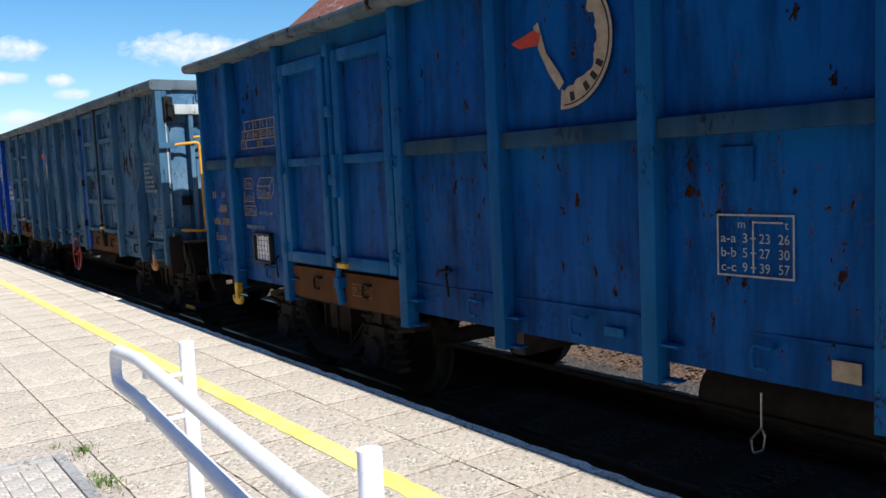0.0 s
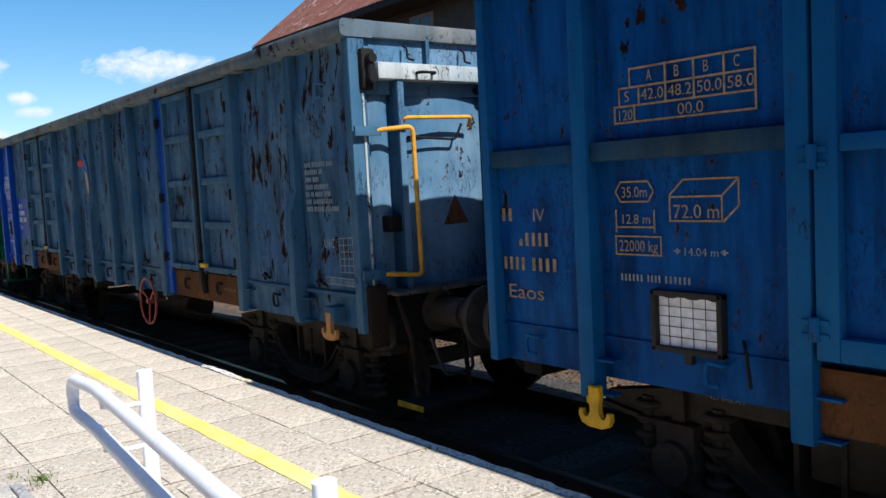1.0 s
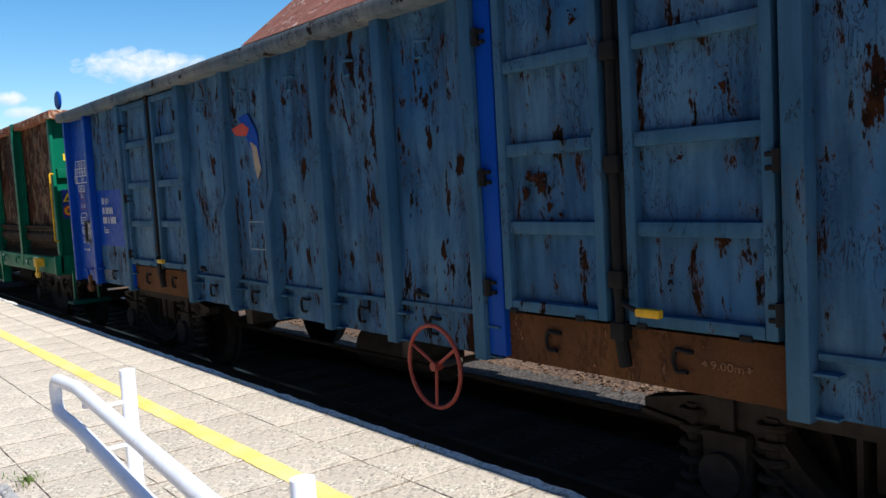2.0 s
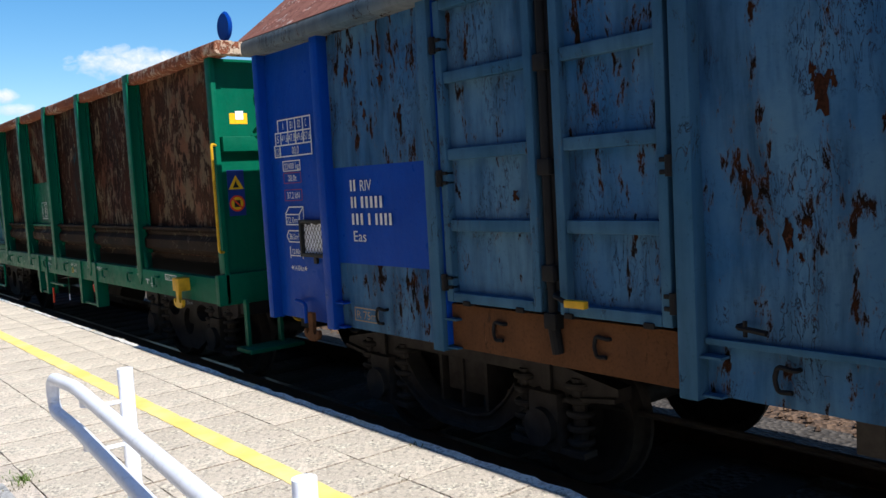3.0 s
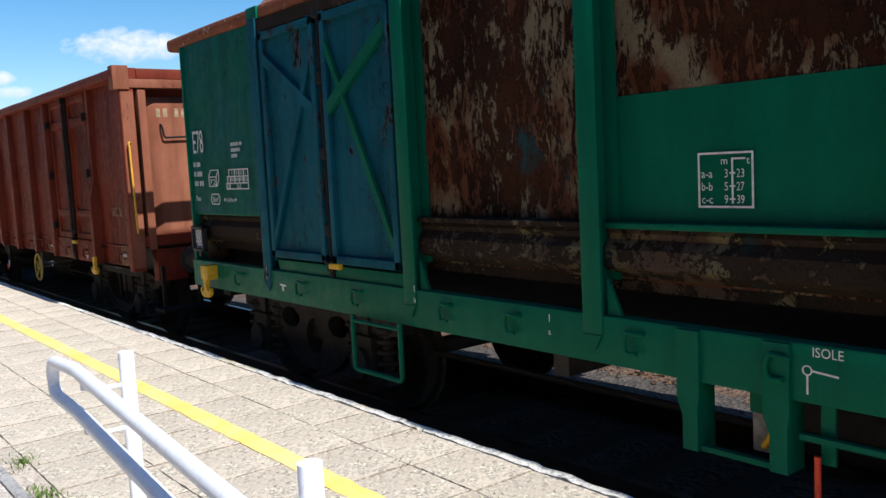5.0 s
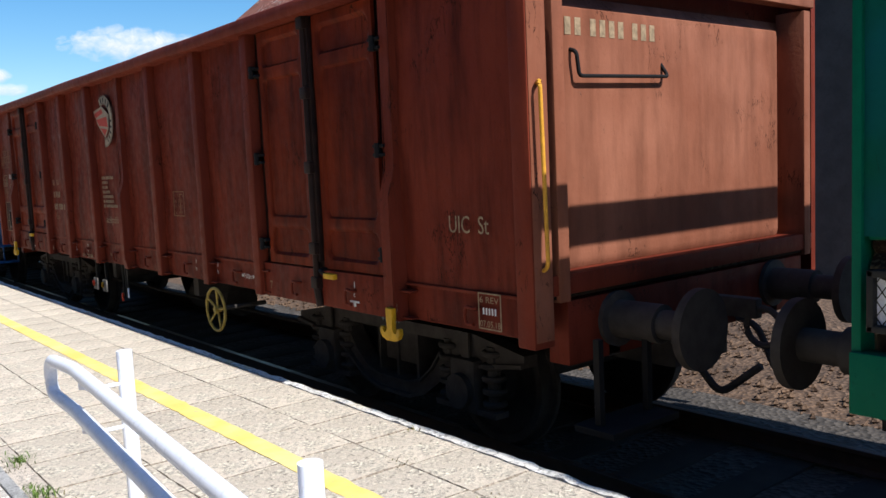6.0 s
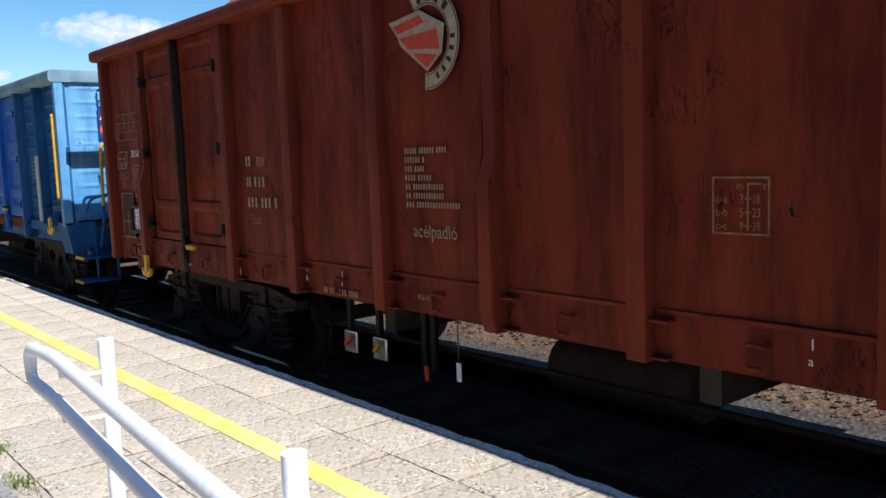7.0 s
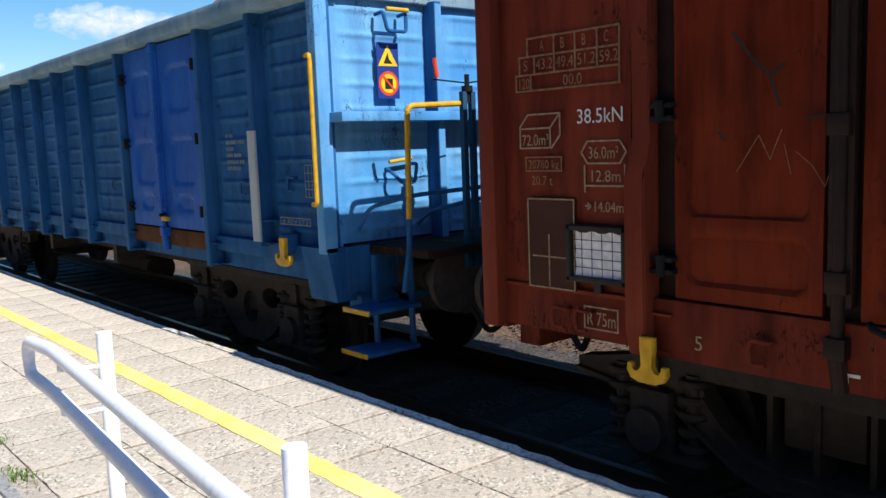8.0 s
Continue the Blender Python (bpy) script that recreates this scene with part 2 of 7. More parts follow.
DECAL_BLACK = plain("black_decal", (0.02, 0.02, 0.02), 0.6)
FRAME_RED = plain("dull_red_line", (0.26, 0.03, 0.03), 0.6)
SIGN_BLUE = plain("blue_sign", (0.02, 0.045, 0.22), 0.4)
SIGN_YELLOW = plain("yellow_sign", (0.80, 0.50, 0.02), 0.4)
SIGN_RED = plain("red_sign", (0.75, 0.07, 0.03), 0.4)
PAPER = plain("white_paper", (0.84, 0.87, 0.97), 0.8, 0.0, 0.3, 25)
PLATE = plain("dirty_white_plate", (0.24, 0.225, 0.21), 0.7, 0.0, 0.7, 14)
# Greasy lock bars, and the darkness of the deep door gaps.
GREASE_AND_GAP = plain("grease_blackened_steel", (0.020, 0.0085, 0.0065), 0.6, 0.0, 0.6, 9)
DUST_PATCH = plain("greyed_brown_patch", (0.056, 0.022, 0.015), 0.85)
SLAB = concrete("worn_concrete_slab", (0.735, 0.645, 0.53), 0.46)
EDGE_WHITE = concrete("whitewashed_broken_edge", (0.82, 0.80, 0.74), 0.2, (0.66, 0.52, 0.20))
DIRT = stones("joint_dirt", (0.24, 0.20, 0.155), (0.56, 0.48, 0.385), 40)
KERB = concrete("grey_concrete_kerb", (0.50, 0.50, 0.49), 0.2)
PAVER = concrete("grey_concrete_paver", (0.71, 0.66, 0.59), 0.25)
SAND = stones("sandy_joint", (0.10, 0.085, 0.065), (0.20, 0.17, 0.14), 160)
PALE_SAND = concrete("pale_sand_fill", (0.66, 0.58, 0.49), 0.0)
BALLAST = stones("brown_ballast", (0.060, 0.035, 0.022), (0.17, 0.105, 0.065), 22)
# Oil and the shade below the wagons in one dark stone colour.
OILY_SHADED = stones("oily_track_bed", (0.040, 0.034, 0.030), (0.10, 0.086, 0.074), 22)
SLEEPER = plain("weathered_concrete_sleeper", (0.055, 0.048, 0.042), 0.9)
GRASS = plain("weed_green", (0.12, 0.20, 0.04), 0.7, 0.0, 0.4)
DRY = plain("dry_weed", (0.24, 0.21, 0.10), 0.8, 0.0, 0.4)
ROOF = rusted("rusty_corrugated_roof", (0.14, 0.06, 0.048), (0.19, 0.09, 0.072), (0.30, 0.25, 0.23), 0.4, 1.6)
PLASTER = plain("brown_grey_plaster", (0.13, 0.105, 0.085), 0.9, 0.0, 0.3, 3)
TIMBER = plain("dark_eave_timber", (0.05, 0.04, 0.035), 0.8)
PINK_FRAME = plain("pale_window_frame", (0.42, 0.30, 0.25), 0.6)
GLASS = plain("dark_window_glass", (0.02, 0.025, 0.03), 0.08, 0.0, 0.1)


def line_paint():
    n = Nodes("worn_yellow_line_paint")
    c = n.mix(n.ramp(n.noise(3, 5), 0.35, 0.7), (0.80, 0.59, 0.15), (0.84, 0.70, 0.29))
    wear = n.ramp(n.noise(26, 8, 0.78), 0.58, 0.64)
    c = n.mix(n.math("MULTIPLY", wear, 0.7), c, (0.42, 0.37, 0.29))
    n.bump(n.noise(60, 5), 0.4, 0.004)
    return n.done(c, 0.75)


YELLOW_LINE = line_paint()

# ---------------------------------------------------------------- mesh helpers
ORIGIN = {}


def root(name, at, label, category, group=""):
    ob = new(name)
    ob.empty_display_size = 0.3
    ob.location = at
    ORIGIN[ob] = Vector(at)
    return tagged(ob, label, category, group)


def mesh_of(bm, name, material, org, sharp=0.6):
    me = bpy.data.meshes.new(name)
    bmesh.ops.recalc_face_normals(bm, faces=bm.faces)
    for v in bm.verts:
        v.co -= org
    bm.to_mesh(me)
    bm.free()
    me.materials.append(material)
    me.shade_smooth()
    me.set_sharp_from_angle(angle=sharp)
    return me


def part(name, bm, material, parent, label="", org=None, sharp=0.6):
    """Links bm, given in the scene's coordinates, as one mesh under a thing or a part."""
    base = ORIGIN[parent]
    org = Vector(org) if org is not None else base
    ob = new(name, mesh_of(bm, name, material, org, sharp))
    ob.parent = parent
    ob.location = org - base
    ORIGIN[ob] = org
    return tagged(ob, label)


def again(ob, shift, parent=None):
    """Another part on the same mesh, moved by shift."""
    c = new(ob.name.split(".")[0], ob.data)
    c.parent = parent or ob.parent
    c.location = ob.location + Vector(shift)
    ORIGIN[c] = ORIGIN[ob] + Vector(shift)
    if "label" in ob.keys():
        c["label"] = ob["label"]
    return c


def structure(name, bm, material, sharp=0.6):
    ob = new(name, mesh_of(bm, name, material, Vector((0, 0, 0)), sharp))
    ORIGIN[ob] = Vector((0, 0, 0))
    return tagged(ob, kind="structure")


def box(bm, x0, x1, y0, y1, z0, z1, r=0.0):
    b = bmesh.new() if r > 0 else bm
    vs = [b.verts.new((x, y, z)) for x in (x0, x1) for y in (y0, y1) for z in (z0, z1)]
    for f in ((0, 1, 3, 2), (4, 6, 7, 5), (0, 4, 5, 1), (2, 3, 7, 6), (0, 2, 6, 4), (1, 5, 7, 3)):
        b.faces.new([vs[i] for i in f])
    if r > 0:
        bmesh.ops.bevel(b, geom=b.edges[:], offset=r, segments=2, affect="EDGES", profile=0.6)
        join(bm, b)
    return bm


def join(bm, other):
    seen = {v: bm.verts.new(v.co) for v in other.verts}
    for f in other.faces:
        bm.faces.new([seen[v] for v in f.verts])
    other.free()
    return bm


def boxed(*a, r=0.0):
    return box(bmesh.new(), *a, r=r)


def tube(bm, pts, r, seg=10, bend=0.0, closed=False):
    """A round bar along pts, its corners rounded by bend."""
    pts = [Vector(p) for p in pts]
    if bend > 0:
        out = [pts[0]]
        for a, b, c in zip(pts, pts[1:], pts[2:]):
            p, q = b + (a - b).normalized() * bend, b + (c - b).normalized() * bend
            out += [p.lerp(b, k / 5).lerp(b.lerp(q, k / 5), k / 5) for k in range(6)]
        pts = out + [pts[-1]]
    rings = []
    up = Vector((0.13, 0.21, 0.97))
    n = len(pts)
    for i, p in enumerate(pts):
        if closed:
            d = pts[(i + 1) % n] - pts[i - 1]
        else:
            d = pts[min(i + 1, n - 1)] - pts[max(i - 1, 0)]
        d.normalize()
        u = d.cross(up)
        if u.length < 0.05:
            u = d.cross(Vector((1, 0, 0)))
        u.normalize()
        w = d.cross(u)
        rings.append([bm.verts.new(p + r * (math.cos(a) * u + math.sin(a) * w)) for a in (math.tau * k / seg for k in range(seg))])
    pairs = list(zip(rings, rings[1:])) + ([(rings[-1], rings[0])] if closed else [])
    for ra, rb in pairs:
        for k in range(seg):
            bm.faces.new((ra[k], ra[(k + 1) % seg], rb[(k + 1) % seg], rb[k]))
    if not closed:
        bm.faces.new(rings[0]), bm.faces.new(rings[-1])
    return bm


def bar(a, b, r, seg=10):
    return tube(bmesh.new(), [a, b], r, seg)


def ring(bm, c, radius, r, axis="x", seg=24):
    pts = []
    for k in range(seg):
        a = math.tau * k / seg
        o = Vector((0, radius * math.cos(a), radius * math.sin(a)))
        if axis == "y":
            o = Vector((o.y, 0, o.z))
        elif axis == "z":
            o = Vector((o.y, o.z, 0))
        pts.append(Vector(c) + o)
    return tube(bm, pts, r, 8, closed=True)


def prism(bm, poly, x0, x1):
    """A plate with outline poly of (y, z), from x0 to x1."""
    a = [bm.verts.new((x0, y, z)) for y, z in poly]
    b = [bm.verts.new((x1, y, z)) for y, z in poly]
    bm.faces.new(a), bm.faces.new(b)
    n = len(poly)
    for i in range(n):
        bm.faces.new((a[i], a[(i + 1) % n], b[(i + 1) % n], b[i]))
    return bm


def prism_y(bm, poly, y0, y1):
    """A bar with section poly of (x, z), from y0 to y1."""
    a = [bm.verts.new((x, y0, z)) for x, z in poly]
    b = [bm.verts.new((x, y1, z)) for x, z in poly]
    bm.faces.new(a), bm.faces.new(b)
    n = len(poly)
    for i in range(n):
        bm.faces.new((a[i], a[(i + 1) % n], b[(i + 1) % n], b[i]))
    return bm


def plate(outer, holes, x0, x1):
    """A plate in the y-z plane with holes through it."""
    from mathutils.geometry import tessellate_polygon
    bm = bmesh.new()
    loops = [outer, *holes]
    flat = [p for lo in loops for p in lo]
    tris = tessellate_polygon([[Vector((y, z, 0)) for y, z in lo] for lo in loops])
    a = [bm.verts.new((x0, y, z)) for y, z in flat]
    b = [bm.verts.new((x1, y, z)) for y, z in flat]
    for i, j, k in tris:
        for vs in ((a[i], a[j], a[k]), (b[i], b[k], b[j])):
            try:
                bm.faces.new(vs)
            except ValueError:
                pass
    s = 0
    for lo in loops:
        n = len(lo)
        for i in range(n):
            p, q = s + i, s + (i + 1) % n
            bm.faces.new((a[p], a[q], b[q], b[p]))
        s += n
    return bm


def oval(cy, cz, ry, rz, n=16):
    return [(cy + ry * math.cos(math.tau * k / n), cz + rz * math.sin(math.tau * k / n)) for k in range(n)]


def sheet(x, y0, y1, z0, z1, depth, ny=12, nz=20, thick=0.006):
    """A pressed sheet facing the platform: depth(y, z) is how far it stands out towards -x."""
    bm = bmesh.new()
    g = []
    for j in range(nz + 1):
        z = z0 + (z1 - z0) * j / nz
        g.append([bm.verts.new((x - depth(y0 + (y1 - y0) * i / ny, z), y0 + (y1 - y0) * i / ny, z)) for i in range(ny + 1)])
    back = [bm.verts.new((x + thick + 0.02, y, z)) for y, z in ((y0, z0), (y1, z0), (y1, z1), (y0, z1))]
    for j in range(nz):
        for i in range(ny):
            bm.faces.new((g[j][i], g[j][i + 1], g[j + 1][i + 1], g[j + 1][i]))
    bm.faces.new([*g[0], back[1], back[0]])
    bm.faces.new([*g[-1][::-1], back[3], back[2]])
    bm.faces.new([*[r[0] for r in g][::-1], back[0], back[3]])
    bm.faces.new([*[r[-1] for r in g], back[2], back[1]])
    bm.faces.new(back)
    return bm


def dents(amount, seed):
    return lambda y, z: amount * noise.noise(Vector((y * 1.1 + seed, z * 1.4, seed))) + 0.4 * amount * noise.noise(Vector((y * 3.1, z * 3.3 + seed, 2)))


def step(v, a, b):
    k = max(0.0, min(1.0, (v - a) / (b - a)))
    return k * k * (3 - 2 * k)


def pressed(rects, depth, soft=0.05, corner=0.1):
    """Depth of rounded rectangles (y0, y1, z0, z1) pressed into a sheet."""
    def fn(y, z):
        out = 0.0
        for a, b, c, d in rects:
            qy = abs(y - (a + b) / 2) - (b - a) / 2 + corner
            qz = abs(z - (c + d) / 2) - (d - c) / 2 + corner
            s = math.hypot(max(qy, 0), max(qz, 0)) + min(max(qy, qz), 0) - corner
            out = max(out, 1 - step(s, -soft, 0.0))
        return depth * out
    return fn


def lettering(parent, words, y, z, cap, material, width=None, x=None, name="lettering", spacing=1.0):
    """Words on a side that faces the platform: y is the left end, z the base line, cap the height of a capital."""
    cu = bpy.data.curves.new("words", "FONT")
    cu.body, cu.size, cu.extrude, cu.space_character = words, cap / 0.73, 0.0, spacing
    cu.resolution_u = 3
    tmp = bpy.data.objects.new("words", cu)
    scene.collection.objects.link(tmp)
    me = bpy.data.meshes.new_from_object(tmp.evaluated_get(bpy.context.evaluated_depsgraph_get()))
    scene.collection.objects.unlink(tmp)
    bpy.data.objects.remove(tmp)
    bm = bmesh.new()
    bm.from_mesh(me)
    bpy.data.meshes.remove(me)
    w = max((v.co.x for v in bm.verts), default=1.0)
    k = width / w if width else 1.0
    for v in bm.verts:
        v.co = Vector((x, y - v.co.x * k, z + v.co.y))
    me = bpy.data.meshes.new(name)
    for v in bm.verts:
        v.co -= ORIGIN[parent]
    bm.to_mesh(me)
    bm.free()
    me.materials.append(material)
    ob = new(name, me)
    ob.parent = parent
    ORIGIN[ob] = ORIGIN[parent]
    return ob


def bars(parent, x, y, z, lengths, cap, pitch, material, name="lettering"):
    """Writing that is not spelt out: one small block a character, line by line."""
    bm = bmesh.new()
    for k, words in enumerate(lengths):
        p = y
        for w in words:
            n = max(1, round(w / (cap * 0.72)))
            c = w / n
            for i in range(n):
                q = p - c * i
                box(bm, x - 0.0012, x + 0.001, q - c * 0.46, q, z - k * pitch, z - k * pitch + cap)
            p -= w + cap * 0.5
    return part(name, bm, material, parent)


def outline(bm, x, y, z, w, h, t):
    """A painted frame, top left corner at y, z."""
    for a, b, c, d in ((y - w, y, z - t, z), (y - w, y, z - h, z - h + t), (y - t, y, z - h + t, z - t), (y - w, y - w + t, z - h + t, z - t)):
        box(bm, x - 0.0012, x + 0.001, a, b, c, d)
    return bm


def strip(bm, x, ya, za, yb, zb, t):
    """A painted stroke from one point of the side to another."""
    d = Vector((0, yb - ya, zb - za)).normalized()
    n = Vector((0, -d.z, d.y)) * t / 2
    q = [Vector((x, ya, za)) + n, Vector((x, ya, za)) - n, Vector((x, yb, zb)) - n, Vector((x, yb, zb)) + n]
    a = [bm.verts.new(p) for p in q]
    b = [bm.verts.new(p + Vector((0.002, 0, 0))) for p in q]
    bm.faces.new(a), bm.faces.new(b)
    for i in range(4):
        bm.faces.new((a[i], a[(i + 1) % 4], b[(i + 1) % 4], b[i]))
    return bm

# ---------------------------------------------------------------- the place
XC, RAIL_Z, BED_Z = 4.85, -0.42, -0.60
EDGE = 3.08


def build_ground():
    bm = bmesh.new()
    box(bm, -900, 900, -900, 1500, -1.6, BED_Z - 0.02)
    tagged(structure("ground", bm, BALLAST), "brown gravel ground round the tracks", "ground")
    bm = bmesh.new()
    rng = random.Random(4)
    ny, nx = 150, 26
    grid = []
    for j in range(ny + 1):
        row = []
        for i in range(nx + 1):
            x, y = 6.62 + 7.0 * i / nx, -14 + 60.0 * j / ny
            row.append(bm.verts.new((x, y, BED_Z + 0.035 * noise.noise(Vector((x * 3, y * 3, 0))) + (0.10 if 3.9 < x < 5.9 else 0.0) * 0.2)))
        grid.append(row)
    for j in range(ny):
        for i in range(nx):
            bm.faces.new((grid[j][i], grid[j][i + 1], grid[j + 1][i + 1], grid[j + 1][i]))
    tagged(structure("ballast_bed", bm, BALLAST), "brown crushed stone ballast beside the track", "ballast")
    # This bed's dark colour holds the train's shade, out to the sunlit gravel.
    bm = bmesh.new()
    grid = []
    for j in range(ny + 1):
        y = -14 + 60.0 * j / ny
        grid.append([bm.verts.new((3.0 + 3.62 * i / 12, y, BED_Z + 0.012 + 0.03 * noise.noise(Vector((i * 1.3, y * 3, 4))) * (1 if i < 12 else 0))) for i in range(13)])
    for j in range(ny):
        for i in range(12):
            bm.faces.new((grid[j][i], grid[j][i + 1], grid[j + 1][i + 1], grid[j + 1][i]))
    tagged(structure("track_bed", bm, OILY_SHADED), "oily track bed, coloured darker for the shade under the train", "track bed")
    verts, faces = [], []
    for _ in range(2600):
        x, y, r = rng.uniform(6.5, 9.8), rng.uniform(0, 14), rng.uniform(0.018, 0.042)
        b = len(verts)
        for dx, dy, dz in ((1, 0, 0), (-1, 0.2, 0), (0.1, 1, 0.1), (-0.1, -1, 0), (0.2, 0, 0.8), (0, 0.1, -0.7)):
            verts.append((x + dx * r * rng.uniform(0.6, 1.3), y + dy * r * rng.uniform(0.6, 1.3), BED_Z + 0.02 + dz * r))
        faces += [tuple(b + k for k in t) for t in ((0, 2, 4), (2, 1, 4), (1, 3, 4), (3, 0, 4), (2, 0, 5), (1, 2, 5), (3, 1, 5), (0, 3, 5))]
    me = bpy.data.meshes.new("gravel")
    me.from_pydata(verts, [], faces)
    me.materials.append(BALLAST)
    tagged(new("gravel", me), "loose brown ballast stones beside the track", "gravel", kind="stuff")


def build_track():
    track = tagged(new("track"), "railway track with rusty rails and worn shiny heads", "track")
    track.location = (XC, 10, BED_Z)
    ORIGIN[track] = Vector(track.location)
    prof = [(-0.07, 0), (-0.07, 0.012), (-0.012, 0.03), (-0.012, 0.115), (-0.034, 0.125), (-0.034, 0.149), (0.034, 0.149), (0.034, 0.125), (0.012, 0.115), (0.012, 0.03), (0.07, 0.012), (0.07, 0)]
    for s in (-1, 1):
        c = XC + s * 0.752
        part("rail", prism_y(bmesh.new(), [(c + x, RAIL_Z - 0.152 + z) for x, z in prof], -25, 90), RAIL_SIDE, track)
        part("rail_head", boxed(c - 0.026, c + 0.026, -25, 90, RAIL_Z - 0.003, RAIL_Z), STEEL, track, "worn bright rail head")
    first = part("sleeper", boxed(XC - 1.25, XC + 1.25, -10.13, -9.87, BED_Z - 0.1, RAIL_Z - 0.152, r=0.02), SLEEPER, track)
    for k in range(1, 62):
        again(first, (0, 0.62 * k, 0))


def build_platform():
    bm = bmesh.new()
    box(bm, -14, EDGE - 0.06, -14, 70, -0.64, -0.035)
    base = structure("platform", bm, SAND)
    tagged(base, "low station platform of worn concrete slabs", "platform")
    # cast edge, broken and uneven
    bm = bmesh.new()
    prev = None
    n = 760
    for k in range(n + 1):
        y = -6 + 40 * k / n
        o = 0.020 * noise.noise(Vector((y * 1.7, 0, 3))) + 0.014 * noise.noise(Vector((y * 9, 0, 5)))
        h = 0.010 * noise.noise(Vector((y * 6, 2, 1))) + 0.006 * noise.noise(Vector((y * 21, 2, 7)))
        cut = 0.020 * noise.noise(Vector((y * 3.1, 5, 1))) + 0.022 * noise.noise(Vector((y * 15, 5, 4)))
        ringv = [bm.verts.new(p) for p in ((EDGE - 0.062 + cut, y, -0.06), (EDGE - 0.060 + cut, y, 0.002 + h), (EDGE + o - 0.012, y, 0.010 + h), (EDGE + o, y, -0.010), (EDGE + o - 0.005, y, -0.13), (EDGE - 0.05, y, -0.15))]
        if prev:
            for i in range(6):
                bm.faces.new((prev[i], prev[(i + 1) % 6], ringv[(i + 1) % 6], ringv[i]))
        prev = ringv
    part("platform_edge", bm, EDGE_WHITE, base, "broken whitewashed concrete platform edge")
    part("platform_wall", boxed(EDGE - 0.062, EDGE - 0.02, -14, 70, -0.64, -0.10), KERB, base)
    # yellow line, hand-painted with uneven edges
    bm = bmesh.new()
    prev = None
    for k in range(901):
        y = -6 + 45 * k / 900
        a = 2.108 + 0.012 * noise.noise(Vector((y * 0.8, 1, 1))) + 0.014 * noise.noise(Vector((y * 9, 1, 4)))
        b = 2.246 + 0.012 * noise.noise(Vector((y * 0.7, 4, 1))) + 0.012 * noise.noise(Vector((y * 8, 7, 4)))
        row = [bm.verts.new((a, y, 0.0095)), bm.verts.new((b, y, 0.0095)), bm.verts.new((b, y, 0.006)), bm.verts.new((a, y, 0.006))]
        if prev:
            for i in range(4):
                bm.faces.new((prev[i], prev[(i + 1) % 4], row[(i + 1) % 4], row[i]))
        prev = row
    part("yellow_line", bm, YELLOW_LINE, base, "faded yellow safety line painted on the slabs")
    # near kerb and small pavers
    part("edging_kerb", boxed(0.885, 0.95, 1.2, 5.36, -0.03, 0.012, r=0.008), KERB, base)
    part("edging_kerb", boxed(-1.2, 0.882, 5.30, 5.36, -0.03, 0.012, r=0.008), KERB, base)
    part("sand_fill", boxed(0.951, 1.074, 1.2, 5.72, -0.03, 0.004), PALE_SAND, base, "sandy gap beside the pavers")
    part("sand_fill", boxed(-1.2, 0.950, 5.361, 5.72, -0.03, 0.004), PALE_SAND, base)
    part("sand_fill", boxed(-1.2, 0.884, 1.2, 5.299, -0.034, -0.004), PALE_SAND, base)
    return base


